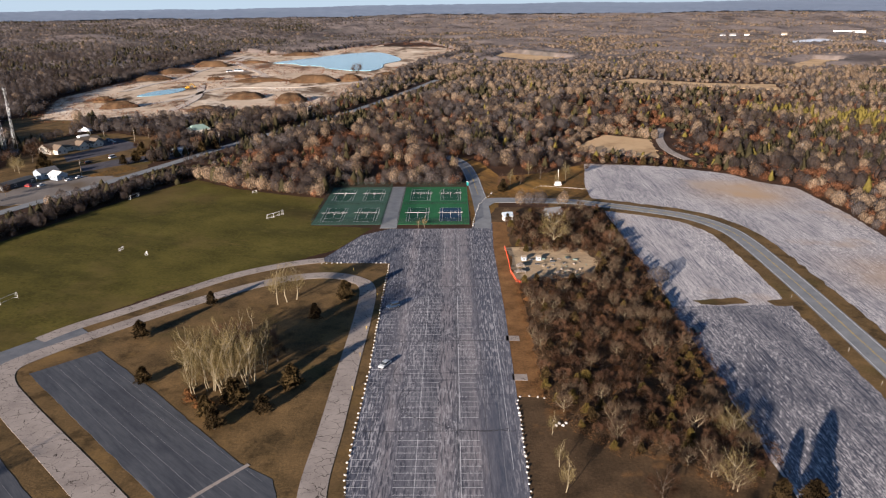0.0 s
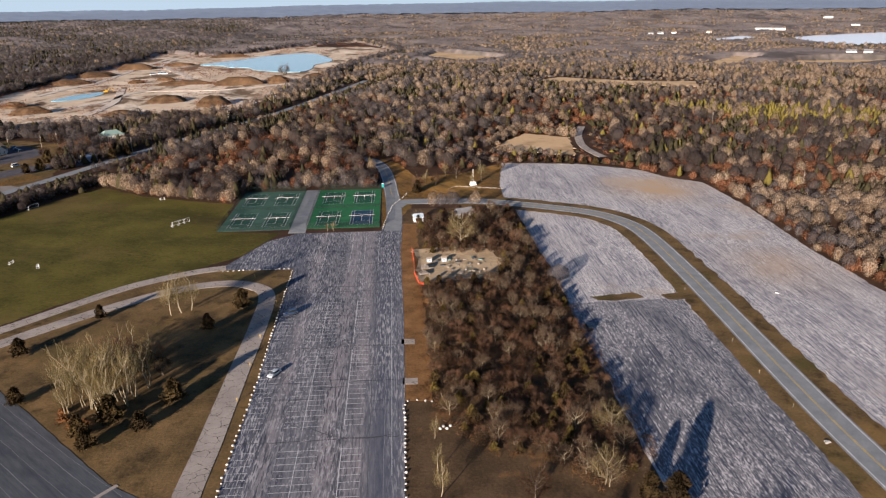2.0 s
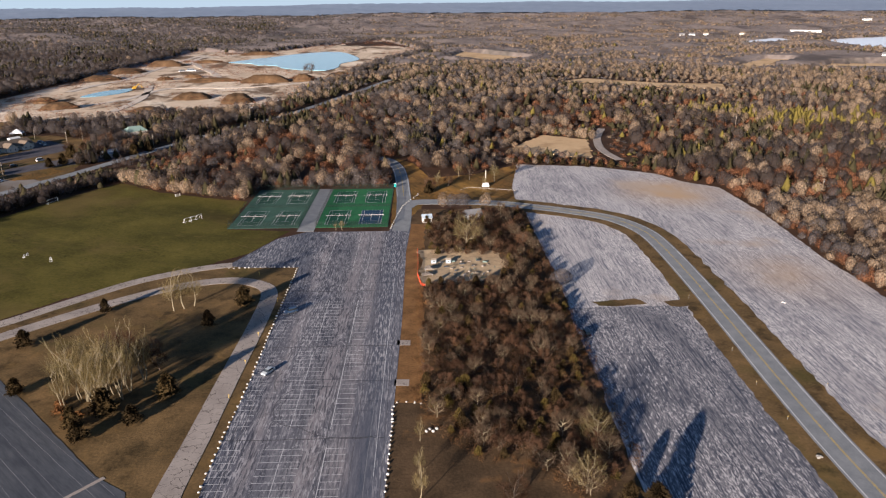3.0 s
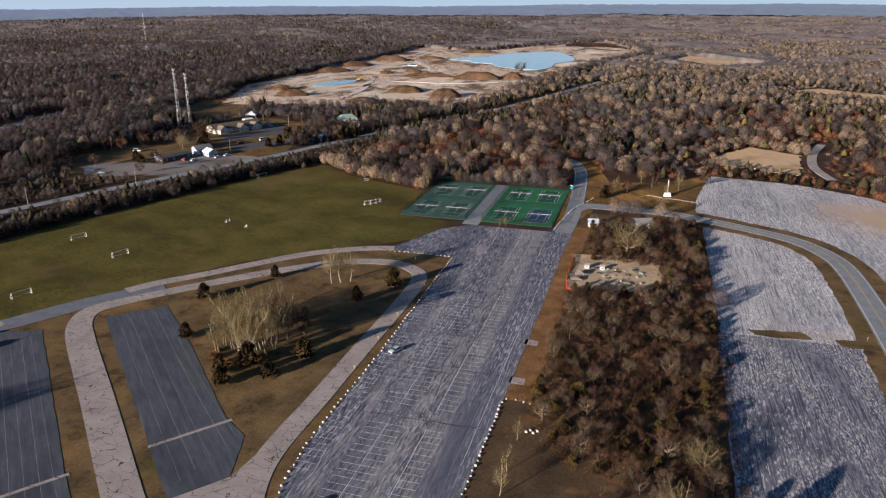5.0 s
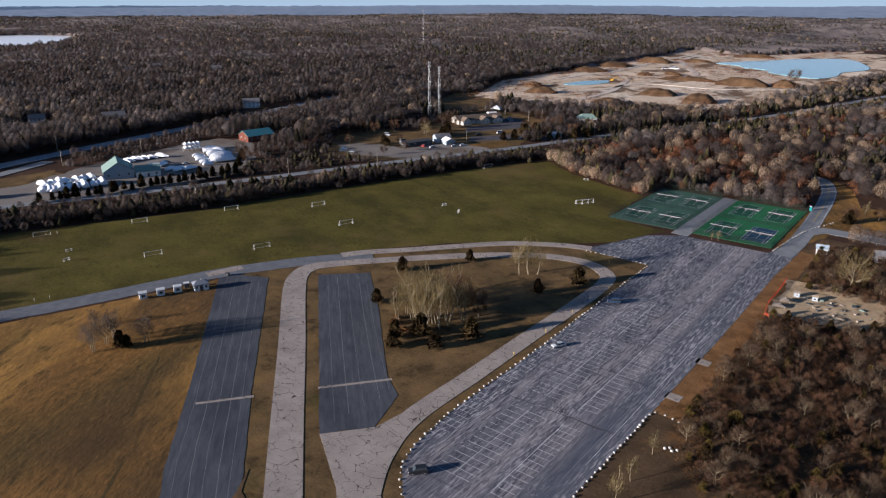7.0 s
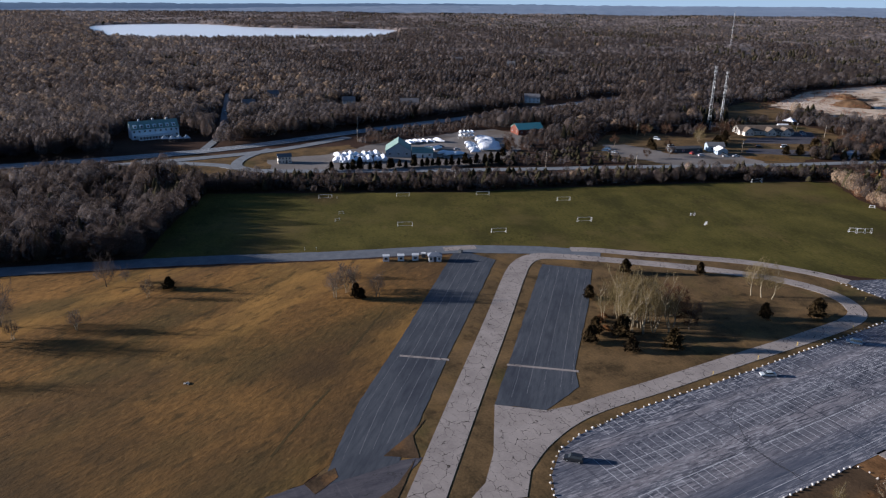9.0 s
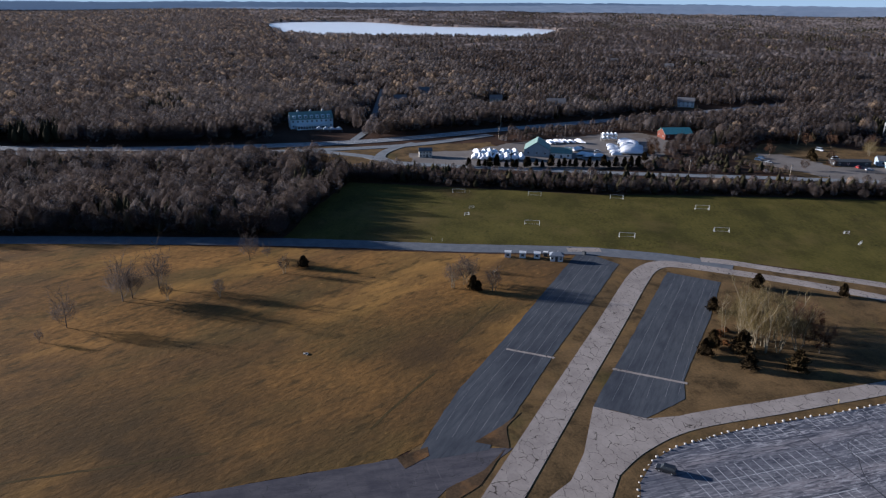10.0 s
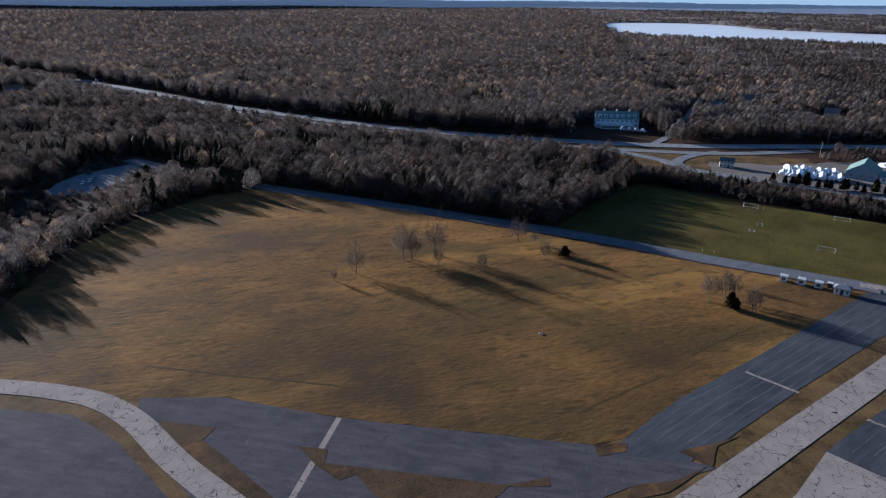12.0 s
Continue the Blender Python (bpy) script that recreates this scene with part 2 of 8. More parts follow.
for m, pale, deep in ((M_GRAVEL, (0.76, 0.72, 0.68), (0.145, 0.150, 0.178)), (M_SOUTHLOT, (0.57, 0.545, 0.535), (0.055, 0.063, 0.086))):
    overlay(m, deep, 1.4, 0.49, 0.58, 0.8, (1, 0.12, 1), seed=1, gate=(0.05, 0.36, 0.56))
    overlay(m, pale, 3.4, 0.53, 0.58, 0.85, (1, 0.22, 1), 4, seed=2, gate=(0.10, 0.40, 0.56))
    overlay(m, pale, 1.7, 0.56, 0.61, 0.8, (1, 0.28, 1), -3, seed=5, gate=(0.04, 0.42, 0.58))
    overlay(m, deep, 2.4, 0.55, 0.59, 0.9, (1, 0.02, 1), seed=7)
ground_patch(M_GRAVEL, 166, 390, 46, 50, (0.44, 0.315, 0.205), 3.0)
ground_patch(M_GRAVEL, 172, 262, 34, 46, (0.40, 0.29, 0.20), 1.5)
overlay(M_GRAVEL, (0.42, 0.335, 0.26), 0.022, 0.56, 0.70, 0.8, seed=3)
# gold and dark grass tones, with cloud-like light and shade painted in
overlay(M_MEADOW, (0.105, 0.074, 0.026), 0.030, 0.48, 0.62, 0.75, (1, 0.45, 1), 25, seed=1)
overlay(M_MEADOW, (0.090, 0.055, 0.026), 0.018, 0.45, 0.62, 0.85, (1, 0.6, 1), 10, seed=2)
overlay(M_MEADOW, (0.48, 0.255, 0.064), 0.030, 0.53, 0.68, 0.6, (1, 0.35, 1), 25, seed=3)
overlay(M_MEADOW, (0.045, 0.034, 0.015), 0.30, 0.53, 0.66, 0.7, (1, 0.30, 1), 30, seed=4)
overlay(M_MEADOW, (0.46, 0.27, 0.09), 0.9, 0.60, 0.72, 0.4, (1, 0.35, 1), 20, seed=6)
overlay(M_TURF, (0.034, 0.033, 0.009), 0.05, 0.50, 0.66, 0.55, (1, 0.35, 1), 66, seed=1)
overlay(M_TURF, (0.145, 0.105, 0.036), 0.25, 0.60, 0.72, 0.5, (1, 0.4, 1), 66, seed=2)
overlay(M_TURF, (0.030, 0.027, 0.008), 0.7, 0.54, 0.66, 0.6, (1, 0.5, 1), 66, seed=5, gate=(0.03, 0.35, 0.6))
overlay(M_TURF, (0.135, 0.095, 0.035), 0.018, 0.54, 0.66, 0.55, seed=7)
overlay(M_LAWN, (0.205, 0.125, 0.045), 0.07, 0.54, 0.68, 0.6, seed=1)
overlay(M_LAWN, (0.028, 0.021, 0.011), 0.16, 0.54, 0.68, 0.65, seed=2)
overlay(M_CONC, (0.19, 0.165, 0.15), 0.09, 0.54, 0.68, 0.5, seed=1)
overlay(M_BARE, (0.10, 0.085, 0.06), 0.25, 0.52, 0.64, 0.7, seed=1)
overlay(M_DARKGRASS, (0.20, 0.105, 0.042), 0.12, 0.58, 0.70, 0.6, seed=1)
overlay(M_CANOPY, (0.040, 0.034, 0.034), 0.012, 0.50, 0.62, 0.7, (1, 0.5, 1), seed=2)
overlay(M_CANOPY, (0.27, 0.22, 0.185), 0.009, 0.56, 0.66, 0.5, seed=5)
# dark brown patches; the shade bands of the meadow are put into their colour
ground_patch(M_MEADOW, -85, 78, 70, 60, (0.075, 0.047, 0.022), 1.8)
ground_patch(M_MEADOW, -58, -8, 85, 110, (0.070, 0.046, 0.022), 2.2)
add_cracks(M_CONC, 3.8, 0.05, (0.06, 0.05, 0.042), 47, (1.0, 1.5, 1))
add_cracks(M_CROSS, 6.0, 0.035, (0.05, 0.05, 0.05))
M_ROAD = material("road_asphalt", (0.145, 0.158, 0.168), (0.27, 0.278, 0.28), 0.2, 2.0, bump=0.08)
M_LANE = material("service_road_asphalt", (0.095, 0.105, 0.122), (0.19, 0.197, 0.205), 0.25, 3.0, bump=0.08)
M_SAND = material("quarry_sand", (0.42, 0.315, 0.215), (0.78, 0.64, 0.48), 0.012, 0.12, bump=0.4)
overlay(M_SAND, (0.115, 0.070, 0.040), 0.016, 0.53, 0.58, 0.9, (1, 0.5, 1), 12, seed=1)
overlay(M_SAND, (0.20, 0.135, 0.085), 0.05, 0.55, 0.62, 0.8, (1, 0.5, 1), -20, seed=2)
overlay(M_SAND, (0.80, 0.70, 0.56), 0.02, 0.56, 0.64, 0.7, (1, 0.6, 1), 30, seed=4)
M_HEAP = material("scrubby_earth_heap", (0.045, 0.027, 0.016), (0.15, 0.090, 0.048), 0.05, 0.35, bump=0.8, relief=0.8, spread=0.16)
M_HAY = material("far_field", (0.43, 0.29, 0.155), (0.62, 0.44, 0.26), 0.02, 0.3)
overlay(M_HAY, (0.24, 0.145, 0.07), 0.04, 0.52, 0.66, 0.7, seed=2)
M_PAINT = material("worn_white_paint", (0.42, 0.42, 0.42), (0.75, 0.75, 0.74), 0.5, 6.0)
M_YELLOW = material("worn_yellow_paint", (0.42, 0.30, 0.08), (0.60, 0.42, 0.10), 0.5, 6.0)
M_GREEN_A = material("faded_court_green", (0.035, 0.075, 0.058), (0.06, 0.12, 0.09), 0.15, 2.5, bump=0.02)
M_GREEN_B = material("court_green", (0.02, 0.10, 0.045), (0.035, 0.15, 0.065), 0.15, 2.5, bump=0.02)
M_TWIG = material("grey_twigs", (0.066, 0.056, 0.053), (0.190, 0.162, 0.150), 0.10, 0.9, spread=0.2, fine_mix=0.45, by_island=True, bump=0.3, relief=0.6)
M_TWIG_DARK = material("dark_oak_twigs", (0.034, 0.027, 0.025), (0.128, 0.101, 0.088), 0.10, 0.9, spread=0.2, fine_mix=0.45, by_island=True, bump=0.3, relief=0.6)
M_TWIG_TAN = material("tan_twigs", (0.125, 0.087, 0.058), (0.46, 0.34, 0.235), 0.10, 0.9, spread=0.17, fine_mix=0.55, by_island=True, bump=0.7, relief=0.8)
M_TWIG_RED = material("red_brush", (0.085, 0.038, 0.022), (0.37, 0.172, 0.092), 0.10, 0.9, spread=0.17, fine_mix=0.55, by_island=True, bump=0.7, relief=0.8)
M_UNDER = material("brown_underbrush", (0.028, 0.015, 0.010), (0.165, 0.090, 0.055), 0.10, 0.9, spread=0.17, fine_mix=0.5, by_island=True, bump=0)
M_UNDER_TAN = material("tan_underbrush", (0.050, 0.033, 0.022), (0.220, 0.152, 0.100), 0.10, 0.9, spread=0.17, fine_mix=0.5, by_island=True, bump=0)
M_NEEDLE = material("needles", (0.013, 0.013, 0.008), (0.052, 0.043, 0.021), 0.3, 1.2, by_island=True, bump=0.5, relief=0.5)
M_GREENBRIER = material("olive_needles", (0.050, 0.043, 0.012), (0.145, 0.112, 0.028), 0.3, 1.2, by_island=True, bump=0.5, relief=0.5)
M_EDGE = material("russet_brush", (0.07, 0.035, 0.016), (0.24, 0.125, 0.052), 0.06, 0.4, by_island=True, bump=0)
M_BARK = material("grey_bark", (0.07, 0.055, 0.043), (0.17, 0.138, 0.108), 0.6, 5.0, by_object=True, bump=0.2)
M_PALEBARK = material("pale_bark", (0.15, 0.125, 0.082), (0.32, 0.265, 0.175), 0.6, 5.0, by_object=True, bump=0.2)
M_PALETWIG = material("pale_twigs", (0.105, 0.082, 0.034), (0.29, 0.222, 0.103), 0.3, 1.5, by_object=True, bump=0)
M_NEARTWIG = material("near_twigs", (0.036, 0.020, 0.012), (0.195, 0.108, 0.064), 0.3, 1.5, by_object=True, bump=0)
M_GREYTWIG = material("ash_grey_twigs", (0.045, 0.036, 0.031), (0.135, 0.110, 0.095), 0.3, 1.5, by_object=True, bump=0)
M_CEDAR = material("cedar_leaf", (0.013, 0.009, 0.005), (0.048, 0.032, 0.013), 0.7, 2.5, by_object=True, bump=0)
M_OLIVELEAF = material("olive_cedar_leaf", (0.028, 0.022, 0.007), (0.098, 0.070, 0.020), 0.7, 2.5, by_object=True, bump=0)
M_OAKLEAF = material("russet_leaf", (0.095, 0.043, 0.017), (0.24, 0.115, 0.042), 0.7, 2.5, by_object=True, bump=0)
# blue-grey of distance haze put into the hills' own colour
M_HILLS = material("hazy_blue_hills", (0.085, 0.100, 0.130), (0.15, 0.170, 0.205), 0.004, 0.03, bump=0, spread=0.3)
M_ROCK = material("painted_boulder", (0.33, 0.31, 0.28), (0.62, 0.60, 0.56), 1.0, 6.0, by_object=True, bump=0.4)
M_WHITE = material("white_board", (0.62, 0.62, 0.60), (0.80, 0.80, 0.78), 0.4, 5.0, rough=0.6, bump=0.03)
M_WRAP = material("white_shrink_wrap", (0.74, 0.76, 0.80), (0.93, 0.94, 0.95), 0.25, 1.5, rough=0.35, bump=0.3, spec=0.5)
M_STEEL = material("galvanised_steel", (0.30, 0.31, 0.32), (0.48, 0.49, 0.50), 0.8, 6.0, rough=0.45, metal=0.6, bump=0.02)
M_DARKFENCE = material("dark_green_wire", (0.012, 0.022, 0.018), (0.03, 0.045, 0.038), 1.0, 6.0, rough=0.5, bump=0)
M_POLE = material("weathered_pole", (0.16, 0.13, 0.10), (0.34, 0.29, 0.23), 0.6, 7.0, by_object=True)
M_NET = material("net_tape", (0.70, 0.70, 0.70), (0.82, 0.82, 0.82), 1.0, 8.0, bump=0)
M_NETMESH = material("net_mesh", (0.02, 0.025, 0.025), (0.05, 0.055, 0.055), 1.0, 8.0, bump=0)
M_BLUE = material("faded_court_blue", (0.015, 0.04, 0.075), (0.025, 0.06, 0.10), 0.3, 3.0, bump=0.02)
M_GLASS = material("dark_window_glass", (0.02, 0.025, 0.03), (0.05, 0.06, 0.07), 0.5, 2.0, rough=0.08, bump=0, spec=0.6)
M_TYRE = material("black_rubber", (0.012, 0.012, 0.012), (0.03, 0.03, 0.03), 2.0, 9.0, rough=0.8, bump=0.05)
M_ORANGE = material("orange_snow_fence", (0.62, 0.07, 0.03), (0.78, 0.12, 0.05), 1.0, 5.0, bump=0)
M_TEAL = material("teal_plastic", (0.02, 0.30, 0.30), (0.04, 0.40, 0.38), 0.8, 5.0, rough=0.5, bump=0.02)
M_SKID = material("tyre_mark", (0.045, 0.045, 0.05), (0.08, 0.08, 0.085), 0.8, 5.0, bump=0)


# the hills glow faintly, in place of light scattered by haze
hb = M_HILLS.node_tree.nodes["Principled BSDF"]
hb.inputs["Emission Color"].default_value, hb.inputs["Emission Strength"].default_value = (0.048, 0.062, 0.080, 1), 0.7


def let_light_through(m, share):
    """Twigs stand in loose sprays: part of the light that falls on them goes on to the far side."""
    n, l = m.node_tree.nodes, m.node_tree.links
    b, out = n["Principled BSDF"], n["Material Output"]
    tr, mx = n.new("ShaderNodeBsdfTranslucent"), n.new("ShaderNodeMixShader")
    l.new(b.inputs["Base Color"].links[0].from_socket, tr.inputs["Color"])
    mx.inputs["Fac"].default_value = share
    l.new(b.outputs["BSDF"], mx.inputs[1])
    l.new(tr.outputs["BSDF"], mx.inputs[2])
    l.new(mx.outputs["Shader"], out.inputs["Surface"])


def loose_sprays(m, least, most, scale):
    """Open crowns: gaps between the sprays, from nearly none to many, at the size of small boughs."""
    n, l = m.node_tree.nodes, m.node_tree.links
    out = n["Material Output"]
    old = out.inputs["Surface"].links[0].from_socket
    tc, ns, mr, tr, mx = (n.new("ShaderNode" + k) for k in ("TexCoord", "TexNoise", "MapRange", "BsdfTransparent", "MixShader"))
    mp = n.new("ShaderNodeMapping")
    mp.inputs["Scale"].default_value = (1, 1, 0.4)
    ns.inputs["Scale"].default_value, ns.inputs["Detail"].default_value, ns.inputs["Roughness"].default_value = scale, 3.0, 0.7
    mr.inputs["From Min"].default_value, mr.inputs["From Max"].default_value = 0.40, 0.60
    mr.inputs["To Min"].default_value, mr.inputs["To Max"].default_value = least, most
    l.new(tc.outputs["Object"], mp.inputs["Vector"])
    l.new(mp.outputs["Vector"], ns.inputs["Vector"])
    l.new(ns.outputs["Fac"], mr.inputs["Value"])
    l.new(mr.outputs["Result"], mx.inputs["Fac"])
    l.new(old, mx.inputs[1])
    l.new(tr.outputs["BSDF"], mx.inputs[2])
    l.new(mx.outputs["Shader"], out.inputs["Surface"])


for m in (M_TWIG, M_TWIG_TAN, M_TWIG_RED, M_NEARTWIG, M_PALETWIG, M_GREYTWIG, M_EDGE, M_UNDER, M_UNDER_TAN, M_TWIG_DARK):
    let_light_through(m, 0.5)
BODY = {}
for m in (M_TWIG, M_TWIG_TAN, M_TWIG_RED, M_TWIG_DARK):
    BODY[m] = m.copy()
    loose_sprays(BODY[m], 0.25, 0.95, 1.5)


def water(name, tint, rough):
    m = bpy.data.materials.new(name)
    m.use_nodes = True
    n, l = m.node_tree.nodes, m.node_tree.links
    b = n["Principled BSDF"]
    b.inputs["Base Color"].default_value, b.inputs["Roughness"].default_value = (*tint, 1), rough
    tc, ns, bp = n.new("ShaderNodeTexCoord"), n.new("ShaderNodeTexNoise"), n.new("ShaderNodeBump")
    ns.inputs["Scale"].default_value, ns.inputs["Detail"].default_value = 0.15, 4.0
    bp.inputs["Strength"].default_value = 0.15
    l.new(tc.outputs["Object"], ns.inputs["Vector"])
    l.new(ns.outputs["Fac"], bp.inputs["Height"])
    l.new(bp.outputs["Normal"], b.inputs["Normal"])
    return m


M_WATER = water("milky_water", (0.20, 0.40, 0.48), 0.12)
# near-white base colour for the far lakes
M_PALELAKE = water("near_white_lake", (0.93, 0.94, 0.95), 0.25)

# ================= mesh helpers =================


def arrays_mesh(name, verts, faces, mats, face_mat=None, smooth=False):
    """A mesh from arrays of vertices and of triangles or quads."""
    me = bpy.data.meshes.new(name)
    verts, faces = np.asarray(verts, np.float32), np.asarray(faces, np.int32)
    k = faces.shape[1]
    me.vertices.add(len(verts))
    me.vertices.foreach_set("co", verts.ravel())
    me.loops.add(faces.size)
    me.loops.foreach_set("vertex_index", faces.ravel())
    me.polygons.add(len(faces))
    me.polygons.foreach_set("loop_start", np.arange(0, faces.size, k, dtype=np.int32))
    if face_mat is not None:
        me.polygons.foreach_set("material_index", np.asarray(face_mat, np.int32))
    me.polygons.foreach_set("use_smooth", np.full(len(faces), smooth))
    for m in mats if isinstance(mats, (list, tuple)) else [mats]:
        me.materials.append(m)
    me.update(calc_edges=True)
    me.validate()
    return me


def part(name, bm, mat, parent=None, label=""):
    """Links a bmesh as one mesh object, under a thing or a part where one is given."""
    me = bpy.data.meshes.new(name)
    bm.to_mesh(me)
    bm.free()
    for m in mat if isinstance(mat, (list, tuple)) else [mat]:
        me.materials.append(m)
    ob = new(name, me)
    if parent is not None:
        ob.parent = parent
    return tagged(ob, label) if label else ob


def thing(name, label, category, m=None, group="", kind=""):
    ob = new(name)
    ob.matrix_world = m if m is not None else Matrix()
    ob.empty_display_size = 0.2
    return tagged(ob, label, category, group, kind)


def box(bm, x, y, z, sx, sy, sz, turn=0.0):
    """A box that stands on z, its middle at x, y."""
    m = pose(x, y, z + sz / 2, 0, 0, turn) @ Matrix.Diagonal((sx, sy, sz, 1))
    return bmesh.ops.create_cube(bm, size=1, matrix=m)["verts"]


def rod(bm, a, b, r1, r2=None, sides=6):
    """A tapered rod from a to b."""
    a, b = Vector(a), Vector(b)
    d = b - a
    m = Matrix.Translation((a + b) / 2) @ d.to_track_quat("Z", "Y").to_matrix().to_4x4()
    bmesh.ops.create_cone(bm, cap_ends=True, segments=sides, radius1=r1, radius2=r1 if r2 is None else r2, depth=d.length, matrix=m)


def curve_through(pts, step=3.0, closed=False):
    """A smooth line (Catmull-Rom) through plan points."""
    p = [np.array(q, float) for q in pts]
    n, out = len(p), []
    for i in range(n if closed else n - 1):
        a, b, c, d = (p[(i + k) % n] if closed else p[min(max(i + k, 0), n - 1)] for k in (-1, 0, 1, 2))
        count = max(1, int(np.linalg.norm(c - b) / step))
        for s in np.arange(count) / count:
            out.append(0.5 * (2 * b + (c - a) * s + (2 * a - 5 * b + 4 * c - d) * s**2 + (3 * b - a - 3 * c + d) * s**3))
    if not closed:
        out.append(p[-1])
    return np.array(out)


def slab(name, outline, top, mat, label, category, thick=0.25, wobble=0.0, kind="structure"):
    """A flat piece of ground with an outline in plan, its edge going down into the soil."""
    pts = np.array(outline, float)
    if wobble:
        fine = []
        for a, b in zip(pts, np.roll(pts, -1, 0)):
            k = max(1, int(np.linalg.norm(b - a) / 2.5))
            fine += [a + (b - a) * s / k for s in range(k)]
        pts = np.array([p + np.array(noise.noise_vector(Vector((p[0] * 0.21, p[1] * 0.21, top))))[:2] * wobble
                        + np.array(noise.noise_vector(Vector((p[0] * 0.6, p[1] * 0.6, top))))[:2] * wobble * 0.5 for p in fine])
    bm = bmesh.new()
    up = [bm.verts.new((x, y, top)) for x, y in pts]
    dn = [bm.verts.new((x, y, top - thick)) for x, y in pts]
    f = bm.faces.new(up)
    if f.normal.z == 0:
        f.normal_update()
    if f.normal.z < 0:
        f.normal_flip()
    n = len(up)
    for i in range(n):
        bm.faces.new((up[i], dn[i], dn[(i + 1) % n], up[(i + 1) % n]))
    bmesh.ops.triangulate(bm, faces=[f])
    bmesh.ops.recalc_face_normals(bm, faces=bm.faces)
    ob = part(name, bm, mat)
    return tagged(ob, label, category, kind=kind)


def ribbon_sides(line, width):
    d = np.gradient(line, axis=0)
    d /= np.linalg.norm(d, axis=1)[:, None] + 1e-9
    nrm = np.stack([-d[:, 1], d[:, 0]], 1)
    w = np.asarray(width, float).reshape(-1, 1) / 2
    return line + nrm * w, line - nrm * w


def ribbon(name, line, width, top, mat, label, category, thick=0.25, kind="structure", wobble=0.0):
    """A way along a smooth line."""
    line = np.asarray(line, float)
    a, b = ribbon_sides(line, width)
    if wobble:
        for side in (a, b):
            for p in side:
                p += np.array(noise.noise_vector(Vector((p[0] * 0.3, p[1] * 0.3, 3.0))))[:2] * wobble
    n = len(line)
    v = np.concatenate([np.c_[a, np.full(n, top)], np.c_[b, np.full(n, top)], np.c_[a, np.full(n, top - thick)], np.c_[b, np.full(n, top - thick)]])
    i = np.arange(n - 1)
    f = np.concatenate([np.c_[n + i, n + i + 1, i + 1, i], np.c_[i, i + 1, 2 * n + i + 1, 2 * n + i], np.c_[n + i + 1, n + i, 3 * n + i, 3 * n + i + 1]])
    return tagged(new(name, arrays_mesh(name, v, f, mat)), label, category, kind=kind)


def inside(pts, poly):
    """Which of the plan points lie in the outline."""
    x, y = pts[:, 0], pts[:, 1]
    hit = np.zeros(len(pts), bool)
    p = np.asarray(poly, float)
    for (x1, y1), (x2, y2) in zip(p, np.roll(p, -1, 0)):
        if y1 != y2:
            hit ^= ((y1 > y) != (y2 > y)) & (x < (x2 - x1) * (y - y1) / (y2 - y1) + x1)
    return hit


def near_line(pts, line, reach):
    """Which of the plan points lie within reach of a line."""
    near = np.zeros(len(pts), bool)
    line = np.asarray(line, float)
    for a, b in zip(line[:-1], line[1:]):
        d = b - a
        s = np.clip(((pts - a) @ d) / (d @ d + 1e-9), 0, 1)
        near |= np.linalg.norm(pts - a - s[:, None] * d, axis=1) < reach
    return near


def land(x, y):
    """The height of the land: level near by, rolling hills far off, level again round the lakes."""
    x, y = np.asarray(x, float), np.asarray(y, float)
    r = np.hypot(x, y - 150)
    shore = np.clip((np.hypot(x + 2000, y - 620) - 800) / 900, 0, 1) * np.clip((np.hypot(x - 1300, y - 1700) - 550) / 700, 0, 1)
    s = np.clip((r - 1500) / 3200, 0, 1)
    roll = (np.sin(x * 0.0021 + 1.3) * np.sin(y * 0.0017 + 0.4) + 0.6 * np.sin(x * 0.0047 - y * 0.0031) + 0.4 * np.sin(x * 0.009 + y * 0.0075 + 2))
    turn = np.degrees(np.arctan2(-x, y - 20))
    return shore * (s**1.5 * (60 - 0.48 * np.clip(np.where(turn < -150, 140, turn), -30, 125)) + np.clip(s * 4, 0, 1) * roll * 11 * np.clip(1 - s, 0.3, 1))
# ================= plan: outlines in metres =================
TURF = [(-158, 427), (-126, 403), (-96, 390), (-71, 381), (-69, 331), (-38, 327), (-50, 297), (-66, 281), (-90, 265), (-108, 249), (-129, 221),
        (-137, 205), (-159.5, 168), (-168.5, 142), (-182.5, 104), (-205.5, 40), (-251, 60), (-298, 85), (-270, 145), (-238, 213), (-225, 258), (-203, 325), (-180, 383)]
MEADOW = [(-244, -116), (-225, -140), (-181, -156), (-136, -160), (-101, -152), (-77, -146), (-50, -150), (-37, -125), (-37, -94), (-35, -79), (-33, -65),
          (-40, -45), (-36.5, -11), (-36.6, 53), (-41, 61), (-73, 90), (-112, 125), (-152, 159), (-167, 113), (-193, 42)]
LAWN = [(-152, 160), (-140, 196), (-128, 216), (-105, 243), (-77, 271), (-56, 281), (-25, 279), (-24, 180), (-24, 140), (-19, 112), (-6, 101), (12, 99),
        (22, 80), (60, 60), (60, -60), (20, -140), (-38, -140), (-36, -40), (-36, 55), (-73, 92)]
EAST_LAWN = [(17, 100), (17, 340), (24, 362), (78, 360), (80, 60), (22, 60)]
NORTH_LAWN = [(10, 330), (22, 345), (26, 372), (78, 362), (80, 405), (90, 466), (60, 440), (30, 430), (20, 470), (6, 490), (10, 440), (9, 400)]
